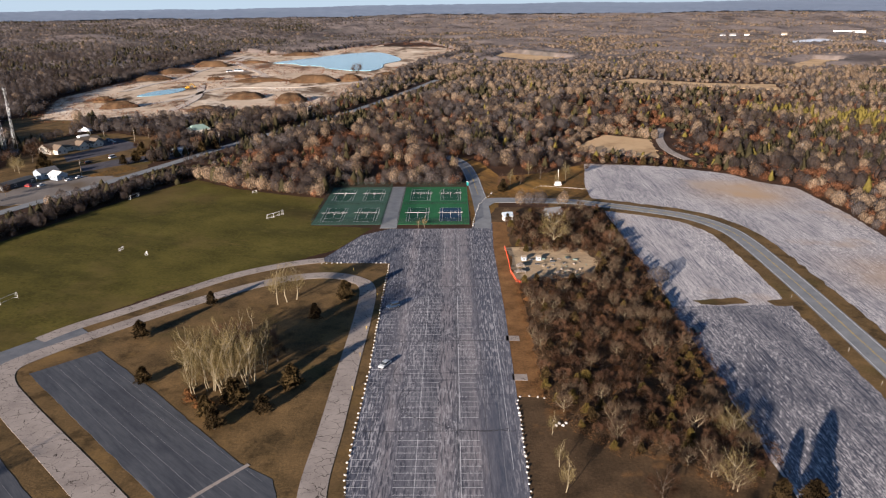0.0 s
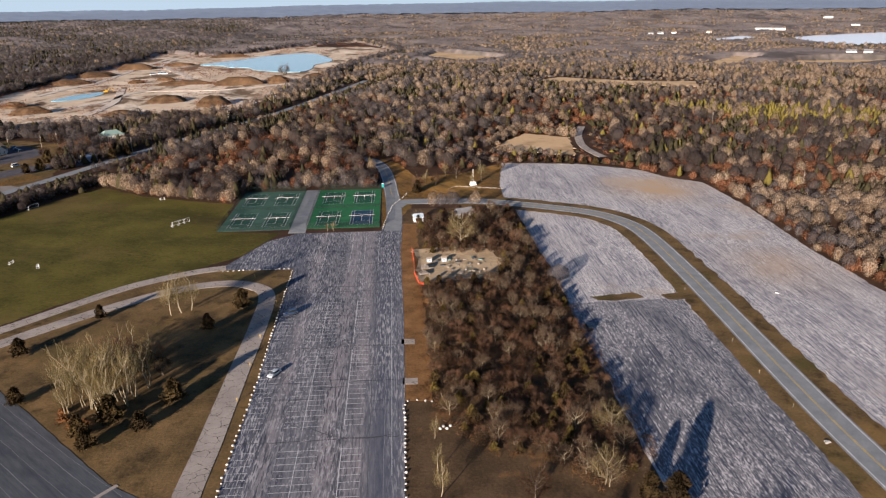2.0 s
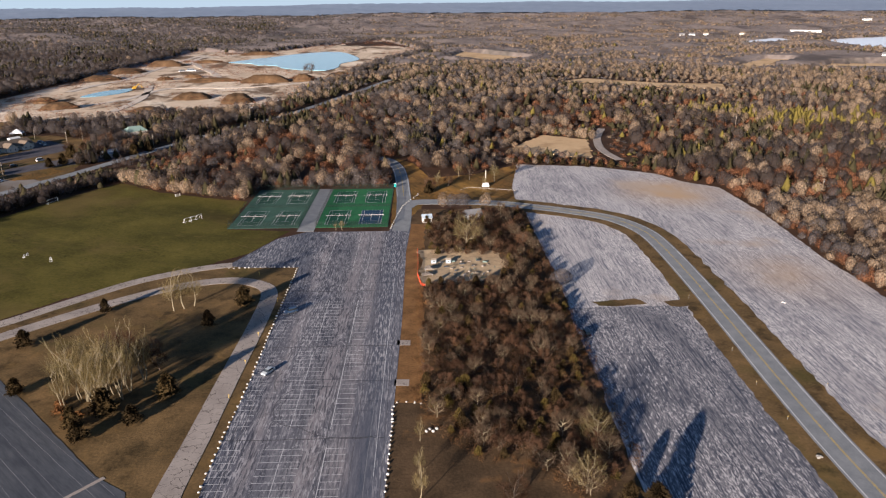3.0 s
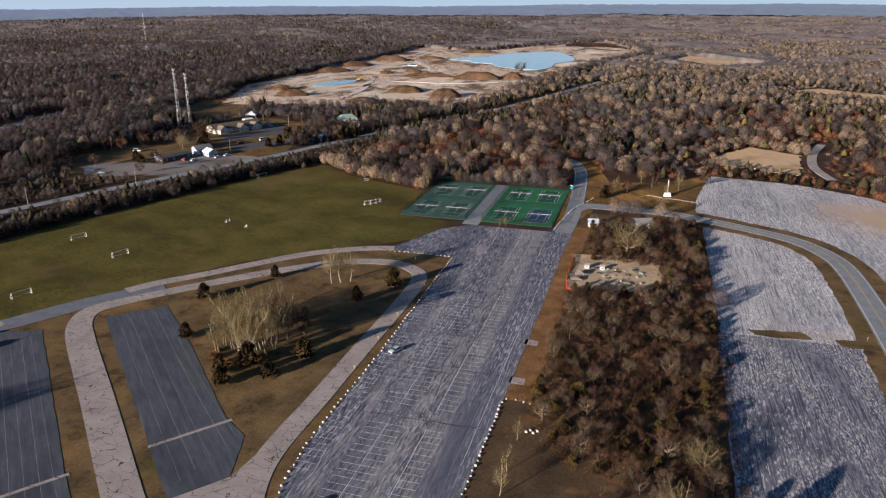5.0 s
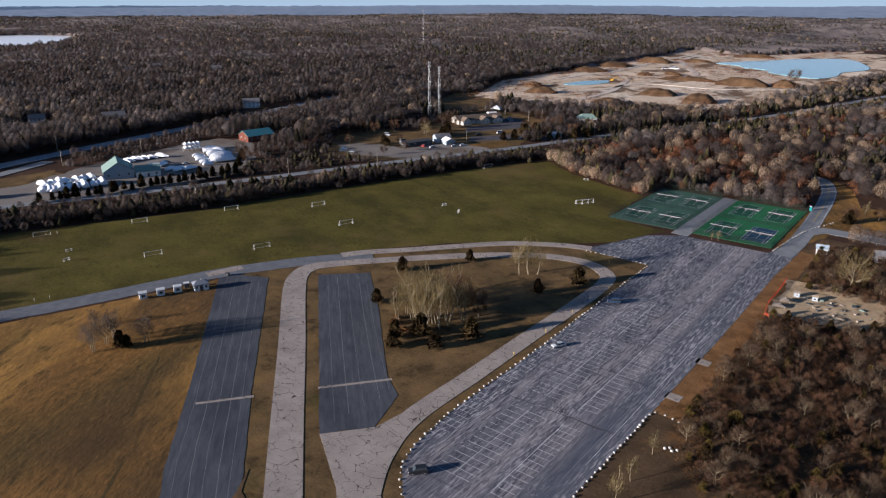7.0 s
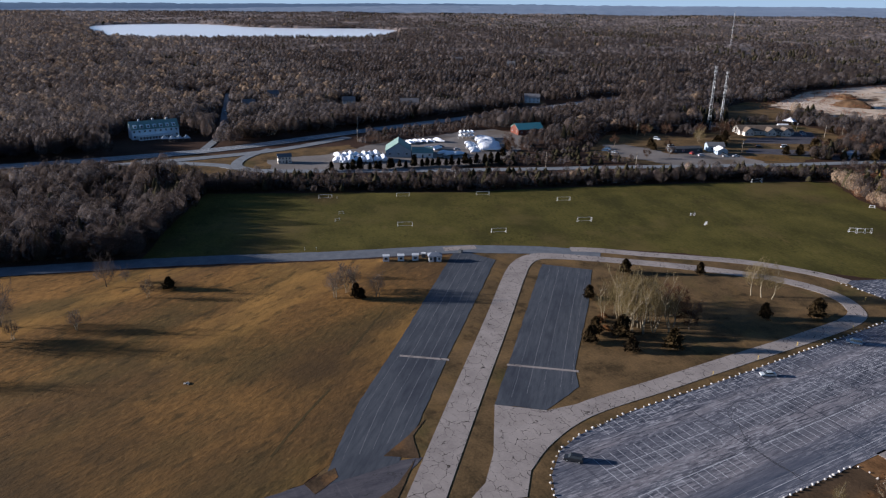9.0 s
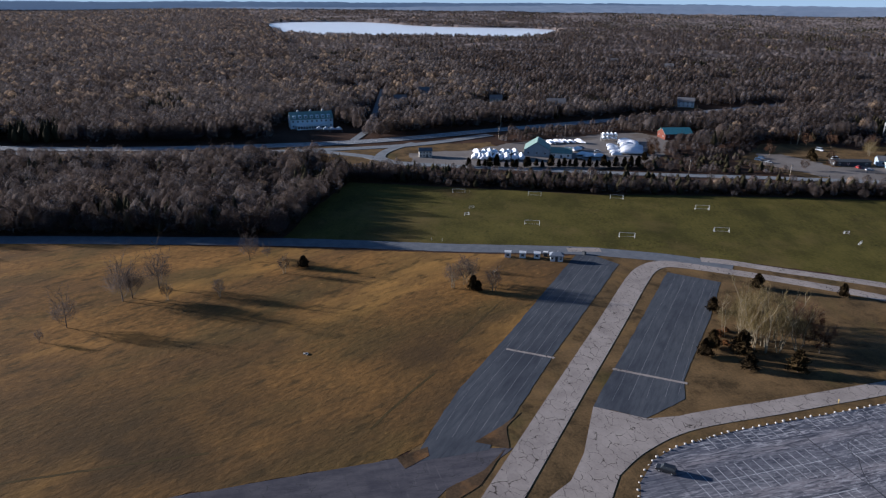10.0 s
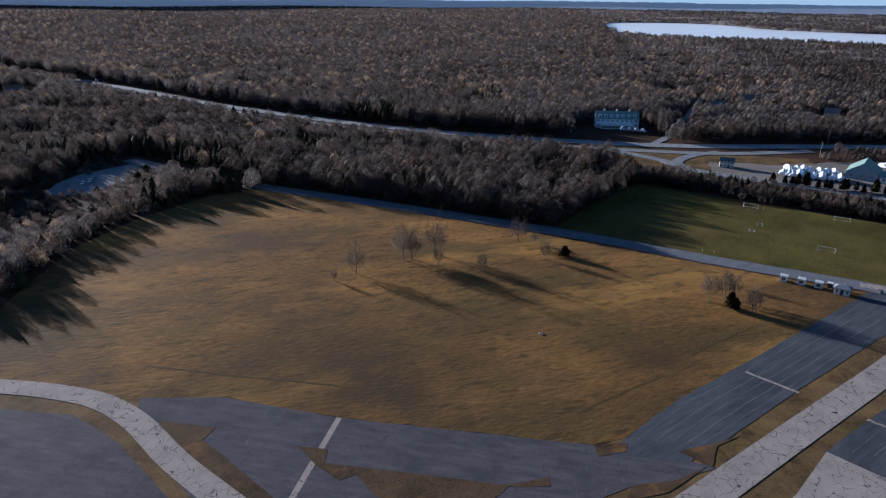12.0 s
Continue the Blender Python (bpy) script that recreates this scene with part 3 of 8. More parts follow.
LOT = [(-25.5, 278), (-25, 225), (-24.3, 180), (-24.5, 140), (-22.5, 121), (-19.5, 113), (-13, 105.5), (-7, 102), (2, 99.5), (12, 101), (17, 107), (17.5, 130),
       (18.2, 172), (18.8, 225), (18.5, 296), (20, 334), (10.6, 334), (9.7, 325), (-29.6, 325), (-42, 315), (-56, 281), (-47, 278.5)]
GRAVEL = [(77, 60), (76, 134), (76, 160), (79, 205), (79, 352), (77, 380), (78, 405), (88, 465), (137, 456), (172, 434), (182, 413), (198, 399), (200, 344),
          (196, 283), (197, 223), (199, 120), (199, 60)]
STRIP_A = [(-158, 163), (-138.5, 171), (-84, 121), (-73, 111), (-46, 87.5), (-40.5, 81.5), (-34, 76), (-34, 58), (-38.7, 60), (-62, 77), (-89, 102)]
STRIP_B = [(-125.5, 185.5), (-111, 200), (-84, 175.5), (-50.6, 142.4), (-41, 136.5), (-36, 121), (-44.5, 110), (-67.7, 131.6)]
CROSS = [(-35.5, -67), (-40, -45), (-36.4, -11.5), (-36.6, 53), (-38, 66), (-33, 82), (-27, 73), (-22.8, 62), (-5, 40), (14, 20), (14, -10), (2, -30), (-12, -50), (-28, -64)]
SW_LOT = [(-23.6, -101), (-25, -80), (-17, -63), (0, -39), (18, -18), (46, -60), (10, -134), (-24, -134)]
JOINT = [(-44.5, 110), (-35.5, 121), (-33.8, 134), (-28, 128), (-24.5, 112), (-17.5, 103), (-9.4, 96), (-13, 86), (-26.4, 98)]
ROAD_E = curve_through([(16, 366), (20, 374), (31, 375.5), (62, 372), (78.5, 366), (102, 354), (119, 342), (129, 325), (132.5, 305), (132.5, 262), (131, 215), (129.5, 180), (128.7, 150), (129, 120), (130, 60)])
ROAD_N = curve_through([(15, 325), (16, 345), (15.5, 375), (14, 405), (12.5, 430), (9, 460), (2, 482), (-8, 492)])
ROAD_W = curve_through([(-290, -230), (-262, -165), (-246, -118), (-231, -60), (-202, 41), (-177, 109), (-160, 160), (-150, 180), (-139, 198), (-124, 215)])
LOOP = curve_through([(14, 44), (0, 58), (-18, 74.5), (-32, 87.3), (-56, 109.3), (-87, 138), (-120, 168), (-131, 180), (-134, 189), (-130, 197), (-119, 211), (-104, 228), (-86, 246), (-67, 260),
                      (-50, 264.5), (-38, 260), (-32, 250), (-30.8, 224), (-31, 190), (-31, 158), (-31, 130), (-26, 112), (-18, 98), (-11, 85), (0, 68), (12, 54)], 2.0)
PATH_N = curve_through([(-134.6, 207.6), (-128.4, 217.3), (-116.6, 230.5), (-105.5, 244), (-90, 262), (-77, 272), (-64, 279), (-54, 282)])
WAY_SW = curve_through([(-26, -170), (-31, -140), (-33.7, -108), (-34, -92), (-32, -77), (-25, -62), (-12, -44), (0, -24), (14, 0)])
HIGHWAY = curve_through([(-900, -1050), (-723, -687), (-648, -549), (-583, -414), (-525, -319), (-457, -164), (-425, -61), (-412, 44), (-413, 130), (-436, 240), (-468, 412), (-500, 560)], 15.0)
HIGHWAY_B = curve_through([(-600, -480), (-505, -310), (-440, -164), (-410, -68), (-393, 32), (-391, 141), (-415, 215)], 15.0)
FRONTAGE = curve_through([(-398, 60), (-362, 108), (-340, 122), (-309, 182), (-275, 260), (-248, 330), (-222, 392), (-199, 450), (-160, 560), (-108, 681), (-64, 825), (-20, 990)], 10.0)
QUARRY = [(-390, 660), (-455, 823), (-455, 966), (-452, 1237), (-468, 1597), (-323, 1496), (-234, 1699), (-89, 1958), (19, 1572), (-40, 1312), (-84, 1090), (-117, 943), (-126, 804), (-140, 739), (-229, 686), (-325, 657)]
LAKE_N = curve_through([(-315, 1285), (-297, 1335), (-255, 1419), (-213, 1496), (-154, 1530), (-108, 1415), (-92, 1320), (-115, 1247), (-112, 1180), (-125, 1129), (-167, 1141), (-205, 1180), (-218, 1215), (-255, 1230), (-270, 1262)], 14, True)
POND_N = curve_through([(-366, 833), (-362, 886), (-335, 914), (-335, 857)], 8, True)
LAKE_E = curve_through([(959, 1643), (1104, 1861), (1700, 2000), (1800, 1500), (1300, 1380), (1055, 1459), (960, 1480)], 40, True)
LAKE_E2 = curve_through([(760, 1712), (941, 1903), (900, 1740)], 30, True)
LAKE_W = curve_through([(-2377, 173), (-2480, 440), (-2330, 560), (-2200, 600), (-2090, 720), (-2040, 880), (-1930, 960), (-1760, 900), (-1560, 700), (-1633, 435), (-1744, 183)], 60, True)
HAY = [[(69, 1365), (105, 1510), (225, 1323), (136, 1247)], [(208, 953), (282, 903), (384, 849), (402, 906), (324, 925), (245, 985)],
       [(518, 1147), (630, 1280), (667, 1240), (526, 1099)], [(621, 1119), (691, 1172), (900, 1150), (800, 1050)], [(88, 512), (122, 570), (153, 545), (142, 481), (105, 498)]]
BOATYARD = [(-366, 137), (-366, 180), (-386, 232), (-398, 300), (-398, 336), (-371, 347), (-318, 307), (-293, 272), (-294, 231), (-315, 162), (-326, 132)]
YARD = [(-336, 404), (-328, 448), (-300, 457), (-312, 505), (-318, 580), (-285, 593), (-234, 568), (-200, 453), (-212, 410), (-227, 378), (-247, 355), (-290, 345)]
MAST_FIELD = [(-392, 590), (-420, 676), (-390, 708), (-325, 620), (-318, 560), (-336, 546)]
CARPARK = [(-205, -228), (-228, -236), (-250, -236), (-278, -222), (-276, -214), (-236, -202), (-211, -206)]
ROAD_SIDE = curve_through([(-418, 108), (-447, 122), (-494, 138), (-567, 156), (-700, 190)], 12.0)
RAMP = curve_through([(-398, 150), (-386, 134), (-372, 122), (-357, 116), (-344, 120), (-331, 131)], 4.0)
ROAD_NE = curve_through([(160, 474), (157, 490), (156, 516), (163, 556), (176, 596)], 6.0)
GARDEN = [(26, 257), (24, 297), (40, 299), (58, 294), (61, 280), (57, 262)]
WOODS_STRIP = [(25, 340), (46, 352), (76, 354), (76.5, 311), (76.5, 262), (76, 218), (76, 185), (75, 156), (73, 134), (62, 131), (53, 144), (40, 147), (31, 159), (26, 173), (26, 200), (25.5, 235), (25, 256), (58, 262), (60, 288), (30, 290)]

# ================= ground =================


def ground():
    rings = np.concatenate([[0], np.geomspace(60, 4960, 90)])
    turns = np.radians(np.arange(0, 360, 2.0))
    x, y = np.outer(rings, np.cos(turns)), 150 + np.outer(rings, np.sin(turns))
    v = np.stack([x, y, land(x, y)], -1).reshape(-1, 3)
    a, b = len(rings), len(turns)
    i, j = np.meshgrid(np.arange(a - 1), np.arange(b), indexing="ij")
    f = np.stack([i * b + j, (i + 1) * b + j, (i + 1) * b + (j + 1) % b, i * b + (j + 1) % b], -1).reshape(-1, 4)
    tagged(new("ground", arrays_mesh("ground", v, f, M_FLOOR)), "brown leaf-strewn winter soil reaching to the horizon", "ground", kind="structure")


ground()
slab("turf", TURF, 0.06, M_TURF, "dull green mown sports field in winter", "grass field", wobble=1.0)
slab("meadow", MEADOW, 0.05, M_MEADOW, "rough tawny dry grass meadow", "meadow", wobble=1.0)
slab("lawn", LAWN, 0.03, M_LAWN, "patchy brown and olive winter grass", "grass")
ribbon("leaf_strip", curve_through([(22, 172), (22, 210), (22, 255), (22.5, 300), (23, 335)]), 8.0, 0.06, M_LITTER, "russet leaf litter along the wood", "verge", wobble=1.2)
# tree shade over this verge is put into its dark colour
slab("lawn", EAST_LAWN, 0.035, M_DARKGRASS, "brown leaf-strewn verge grass beside the woods, darkened for shade", "grass", wobble=0.6)
slab("lawn", NORTH_LAWN, 0.03, M_MEADOW, "ochre winter grass beside the access road", "grass", wobble=0.6)
slab("parking_lot", LOT, 0.10, M_LOT, "grey weathered asphalt parking lot with tyre streaks", "parking lot")
slab("gravel_lot", GRAVEL, 0.05, M_GRAVEL, "pale grey worn overflow parking lot with streaks", "parking lot", wobble=0.8)
slab("south_lot", [(77.5, 70), (77, 140), (77.5, 205), (77.8, 233), (120, 234), (120, 150), (121, 70)], 0.075, M_SOUTHLOT, "dark streaked old asphalt of the overflow lot", "parking lot", wobble=0.8)
slab("asphalt_strip", STRIP_A, 0.09, M_STRIP, "dark grey asphalt parking strip", "parking lot", wobble=0.3)
slab("asphalt_strip", STRIP_B, 0.09, M_STRIP, "dark grey asphalt parking strip beside the lawn", "parking lot", wobble=0.3)
slab("cross_strip", CROSS, 0.08, M_CROSS, "cracked grey asphalt apron beside the meadow", "pavement", wobble=0.3)
slab("southwest_lot", SW_LOT, 0.08, M_CROSS, "cracked grey asphalt parking lot", "parking lot", wobble=0.3)
slab("concrete_junction", JOINT, 0.125, M_CONC, "pale cracked concrete where two drives meet", "pavement")
ribbon("road_east_verge", ROAD_E[12:], 21.5, 0.10, M_LAWN, "brown grass verge along the road", "verge", wobble=1.2)
ribbon("road_east", ROAD_E, 9.6, 0.14, M_ROAD, "grey asphalt road with white edge lines", "road")
ribbon("road_north", ROAD_N, 8.0, 0.13, M_ROAD, "grey asphalt access road", "road")
ribbon("road_west", ROAD_W + (1.2, -0.4), 10.0, 0.11, M_LANE, "grey asphalt service road beside the field", "road", wobble=0.4)
ribbon("concrete_drive", LOOP, np.interp(np.arange(len(LOOP)), [0, 90, 110, 190, len(LOOP)], [8.6, 8.6, 6.2, 6.2, 7.0]), 0.13, M_CONC, "pale cracked concrete loop drive", "road")
ribbon("concrete_path", PATH_N, 5.6, 0.12, M_CONC, "pale concrete path along the sports field", "path")
ribbon("concrete_way", WAY_SW, 7.0, 0.135, M_CONC, "pale curved concrete drive", "road")
ribbon("highway", HIGHWAY, 13.0, 0.4, M_ROAD, "grey two-lane highway through the woods", "road")
ribbon("highway", HIGHWAY_B, 9.0, 0.36, M_ROAD, "grey second carriageway of the highway", "road")
ribbon("frontage_road", FRONTAGE, 8.0, 0.3, M_ROAD, "pale frontage road behind the hedge", "road")
slab("boatyard_ground", BOATYARD, 0.06, M_YARD, "grey gravel boatyard ground", "yard", wobble=3.0)
slab("yard", YARD, 0.06, M_LAWN, "rough brown winter grass round the office", "grass", wobble=4.0)
slab("office_car_park", [(-266, 480), (-246, 513), (-236, 537), (-272, 570), (-284, 556), (-266, 533), (-279, 500)], 0.10, M_CROSS, "blue-grey asphalt car park beside the office", "parking lot", wobble=0.8)
slab("office_lane", [(-250, 466), (-231, 494), (-196, 512), (-188, 495), (-219, 475), (-240, 450)], 0.11, M_CROSS, "blue-grey asphalt lane into the office yard", "road", wobble=0.8)
slab("gravel_yard", [(-308, 376), (-303, 390), (-275, 400), (-260, 396), (-256, 420), (-240, 440), (-214, 437), (-203, 432), (-219, 395), (-235, 373), (-278, 358)], 0.10, M_YARD, "grey gravel yard with parked cars", "yard", wobble=3.0)
slab("grass_patch", [(-232, 436), (-222, 468), (-208, 462), (-216, 438)], 0.13, M_MEADOW, "tawny grass patch beside the yard", "grass", wobble=2.0)
slab("mast_field", MAST_FIELD, 0.06, M_LAWN, "brown rough field beside radio masts", "field", wobble=4.0)
slab("car_park", CARPARK, 0.09, M_ROAD, "grey car park in a clearing", "parking lot", wobble=1.0)
slab("garden_ground", GARDEN, 0.07, M_BARE, "bare sandy ground of a clearing", "dirt", wobble=2.0)
slab("junction_grass", [(-404, 52), (-372, 60), (-330, 100), (-338, 124), (-372, 205), (-388, 205)], 0.05, M_LAWN, "rough brown winter grass at the road junction", "grass", wobble=3.0)
ribbon("side_road", ROAD_SIDE, 6.0, 0.35, M_ROAD, "grey side road through the woods", "road")
ribbon("slip_road", RAMP, 7.0, 0.33, M_ROAD, "curved grey slip road", "road")
ribbon("road_northeast", ROAD_NE, 6.0, 0.3, M_CONC, "pale lane into the woods", "road")
slab("lake_north", LAKE_N, 0.9, M_WATER, "pale blue quarry lake", "lake", thick=1.0)
slab("pond_north", POND_N, 0.8, M_WATER, "small blue quarry pond", "pond", thick=1.0)
slab("lake_east", LAKE_E, 0.8, M_PALELAKE, "calm pale lake in the distance", "lake", thick=1.5)
slab("lake_east", LAKE_E2, 0.9, M_PALELAKE, "narrow arm of a far lake", "lake", thick=1.5)
slab("lake_west", LAKE_W, 1.0, M_PALELAKE, "bright silver lake in the distance", "lake", thick=1.5)
for outline in HAY:
    slab("hay_field", outline, 0.4, M_HAY, "tan mown hay field between woods", "field", wobble=3.0)
# ================= woods =================
rng = np.random.default_rng(7)


def twig_cloud(pos, height, radius, count, width, cone=False, low=0.3, trunk=True, fine=False):
    """Crowns of thin twigs for many trees at once: pos (n, 3), height and radius (n). Returns vertices and triangles."""
    n = len(pos)
    d = rng.normal(size=(n, count, 3))
    d[..., 2] = np.abs(d[..., 2]) * 1.0 - 0.35
    d /= np.linalg.norm(d, axis=2)[..., None]
    h, r = height[:, None], radius[:, None]
    if cone:
        lev = rng.random((n, count)) ** 1.4
        ang = rng.random((n, count)) * 2 * np.pi
        rr = r * (1 - lev) * (0.85 + 0.3 * rng.random((n, count))) + 0.15
        z0 = h * (0.06 + 0.9 * lev)
        c, s = np.cos(ang), np.sin(ang)
        a = np.stack([c * rr * 0.35, s * rr * 0.35, z0 + 0.05 * h], -1)
        b = np.stack([c * rr, s * rr, z0 - 0.02 * h], -1)
    else:
        mid = np.stack([0 * h, 0 * h, h * (low + 1) / 2], -1)
        ax = np.stack([r, r, h * (1 - low) / 2], -1)
        boughs = 14
        bd = rng.normal(size=(n, boughs, 3))
        bd[..., 2] = rng.uniform(-0.9, 1.3, (n, boughs))
        bd /= np.linalg.norm(bd, axis=2)[..., None]
        reach = rng.uniform(0.7, 1.12, (n, boughs))
        pick = rng.integers(0, boughs, (n, count))
        row = np.arange(n)[:, None]
        d = bd[row, pick] + rng.normal(size=(n, count, 3)) * (0.45 if fine else 0.28)
        d /= np.linalg.norm(d, axis=2)[..., None]
        far = reach[row, pick] * rng.uniform(0.8, 1.08, (n, count))
        b = mid + d * ax * far[..., None]
        a = mid + (d * 0.75 + bd[row, pick] * 0.25) * ax * (far * (rng.uniform(0.74, 0.9, (n, count)) if fine else rng.uniform(0.55, 0.84, (n, count))))[..., None]
        a[..., 2] -= 0.03 * h
        b += rng.normal(size=b.shape) * 0.05 * r[..., None]
    way = b - a
    side = np.cross(way, rng.normal(size=way.shape))
    side /= np.linalg.norm(side, axis=2)[..., None] + 1e-9
    w = (width * (0.6 + 0.8 * rng.random((n, count))))[..., None]
    v = np.stack([a + side * w, a - side * w, b], 2)
    v += pos[:, None, None, :]
    v = v.reshape(-1, 3)
    if trunk:
        t = np.radians(120) * np.arange(3)[None, :]
        ring = np.stack([np.cos(t), np.sin(t), 0 * t], -1) * (0.007 * height)[:, None, None]
        base = pos[:, None, :] + ring
        top = pos + np.c_[0 * height, 0 * height, height * 0.8]
        tv = np.stack([np.stack([base[:, k], base[:, (k + 1) % 3], top], 1) for k in range(3)], 1).reshape(-1, 3)
        v = np.concatenate([v, tv])
    return v, np.arange(len(v)).reshape(-1, 3)


def crown_domes(pos, height, radius, low, segs, cone=False, ragged=0.16):
    """Closed lumpy crowns, one for each tree: rings of verts under a leading shoot. Returns vertices and triangles."""
    n = len(pos)
    if cone:
        level, profile = (0.05, 0.2, 0.48, 0.76), (0.75, 1.0, 0.66, 0.32)
    elif segs > 6:
        level, profile = (0.0, 0.22, 0.5, 0.78), (0.5, 0.94, 0.97, 0.66)
    elif segs == 5:
        level, profile = (0.0, 0.36, 0.74), (0.55, 1.0, 0.72)
    else:
        level, profile = (0.0, 0.6), (0.9, 0.9)
    rows = len(level)
    t = 2 * np.pi * np.arange(segs)[None, None, :] / segs + rng.random((n, 1, 1)) * 6.28
    lobes = 1 + 0.15 * np.sin(2 * t + rng.random((n, 1, 1)) * 6.28) + 0.12 * np.sin(3 * t + rng.random((n, rows, 1)) * 6.28)
    r = radius[:, None, None] * np.array(profile)[None, :, None] * lobes * (1 + ragged * rng.uniform(-1, 1, (n, rows, segs)))
    span = (height * (1 - low))[:, None, None]
    z = (height * low)[:, None, None] + span * (np.array(level)[None, :, None] + 0.09 * rng.uniform(-1, 1, (n, rows, segs)))
    ring = np.stack([r * np.cos(t), r * np.sin(t), z], -1).reshape(n, rows * segs, 3)
    top = np.stack([radius * rng.uniform(-0.2, 0.2, n), radius * rng.uniform(-0.2, 0.2, n), height * rng.uniform(0.93, 1.02, n)], -1)[:, None]
    v = np.concatenate([ring, top], 1) + pos[:, None, :]
    j = np.arange(segs)
    k = (j + 1) % segs
    f = [np.stack([i * segs + j, i * segs + k, (i + 1) * segs + k], 1) for i in range(rows - 1)]
    f += [np.stack([i * segs + j, (i + 1) * segs + k, (i + 1) * segs + j], 1) for i in range(rows - 1)]
    f.append(np.stack([(rows - 1) * segs + j, (rows - 1) * segs + k, np.full(segs, rows * segs)], 1))
    f = np.concatenate(f)
    f = (f[None] + (np.arange(n) * (rows * segs + 1))[:, None, None]).reshape(-1, 3)
    return v.reshape(-1, 3), f


def crown_sprays(pos, height, radius, low, count, width, cone=False):
    """Short fine twigs that stand out all over the crowns. Returns vertices and triangles."""
    n = len(pos)
    lev = rng.random((n, count)) ** (0.8 if cone else 0.7)
    ang = rng.random((n, count)) * 2 * np.pi
    prof = (1 - lev) ** 0.85 * 1.05 if cone else np.sin(np.pi * (0.2 + 0.8 * lev) ** 1.15) ** 0.6
    h, r = height[:, None], radius[:, None] * (1 + 0.12 * np.sin(3 * ang + rng.random((n, 1)) * 6.28))
    z = h * (low + (1 - low) * lev)
    out = np.stack([np.cos(ang) * prof, np.sin(ang) * prof, (0.9 * lev ** 2 - 0.1) if not cone else 0.15 + 0 * lev], -1)
    out = out / (np.linalg.norm(out, axis=2)[..., None] + 1e-6) + rng.normal(size=out.shape) * 0.42
    a = np.stack([np.cos(ang) * r * prof * 0.86, np.sin(ang) * r * prof * 0.86, z - 0.04 * h], -1)
    b = a + out * (r * rng.uniform(0.14, 0.42, (n, count)))[..., None]
    side = np.cross(b - a, rng.normal(size=a.shape))
    side /= np.linalg.norm(side, axis=2)[..., None] + 1e-9
    w = (width * rng.uniform(0.5, 1.5, (n, count)))[..., None]
    v = (np.stack([a + side * w, a - side * w, b], 2) + pos[:, None, None, :]).reshape(-1, 3)
    return v, np.arange(len(v)).reshape(-1, 3)


def crowns(pos, height, radius, low, segs, count, width, cone=False):
    """Whole crowns for a stand of trees: their bodies and the twigs on them."""
    return crown_domes(pos, height * 0.94, radius * 0.9, low, segs, cone), crown_sprays(pos, height, radius, low, count, width, cone)


def stuff(name, clouds, mat, label, category):
    vs, fs, off = [], [], 0
    for v, f in clouds:
        vs.append(v)
        fs.append(f + off)
        off += len(v)
    if vs:
        tagged(new(name, arrays_mesh(name, np.concatenate(vs), np.concatenate(fs), mat, smooth=True)), label, category, kind="stuff")


PLOTS = [(-372, 352, 20), (-362, 372, 12), (-481, 84, 26), (-452, 90, 26), (-462, 62, 18), (-531, 325, 16), (-509, 455, 18), (-586, 183, 19), (-640, 222, 18), (-566, 276, 18), (-213, 594, 14), (-705, -303, 16), (-694, -447, 14), (-571, -459, 18), (-520, -500, 24), (-495, -478, 22)]
JUNCTION = [(-408, 20), (-372, 50), (-322, 92), (-318, 130), (-372, 215), (-404, 215)]
GROUNDS_S = [(-37, -125), (-36, 60), (30, 100), (80, 60), (130, -140), (20, -190), (-24, -150)]
OPEN = [TURF, MEADOW, LAWN, LOT, EAST_LAWN, NORTH_LAWN, GRAVEL, QUARRY, LAKE_N, LAKE_E, LAKE_E2, LAKE_W, SW_LOT, CROSS, BOATYARD, YARD, MAST_FIELD, CARPARK, *HAY, JUNCTION,
        [(-72, 328), (-72, 408), (14, 408), (14, 328)], [(-160, 160), (-137, 205), (-60, 286), (-38, 328), (20, 331), (22, 90), (0, 60), (-40, 60)], GROUNDS_S]
WAYS = [(ROAD_E, 8), (ROAD_N, 7), (ROAD_W, 9), (HIGHWAY, 15), (HIGHWAY_B, 15), (FRONTAGE, 8), (WAY_SW, 8), (ROAD_SIDE, 6), (RAMP, 8), (ROAD_NE, 7), (PATH_N, 14), (LOOP, 12)]


def sites(r0, r1, gap):
    """Places for trees on a shaken grid between two distances, where the land is not open."""
    x, y = np.meshgrid(np.arange(-r1, r1, gap), np.arange(-r1, r1, gap))
    p = np.stack([x.ravel(), y.ravel()], 1) + rng.uniform(-0.48, 0.48, (x.size, 2)) * gap
    q = p - np.array([40, 20])
    r, turn = np.hypot(q[:, 0], q[:, 1]), np.degrees(np.arctan2(-q[:, 0], q[:, 1]))
    p = p[(r >= r0) & (r < r1) & (turn > -46) & (turn < np.where(r < 600, 165, 138))]
    for o in OPEN:
        p = p[~inside(p, o)]
    for line, reach in WAYS:
        p = p[~near_line(p, line[::2], reach)]
    for x, y, reach in PLOTS:
        away = math.hypot(60 - x, 10 - y)
        for step in (0.0, 1.0):
            p = p[np.hypot(p[:, 0] - x - (60 - x) / away * reach * step, p[:, 1] - y - (10 - y) / away * reach * step) > reach]
    return p


def fbm(p, s, k=0.0):
    return np.array([noise.noise(Vector((a * s, b * s, k))) for a, b in p])


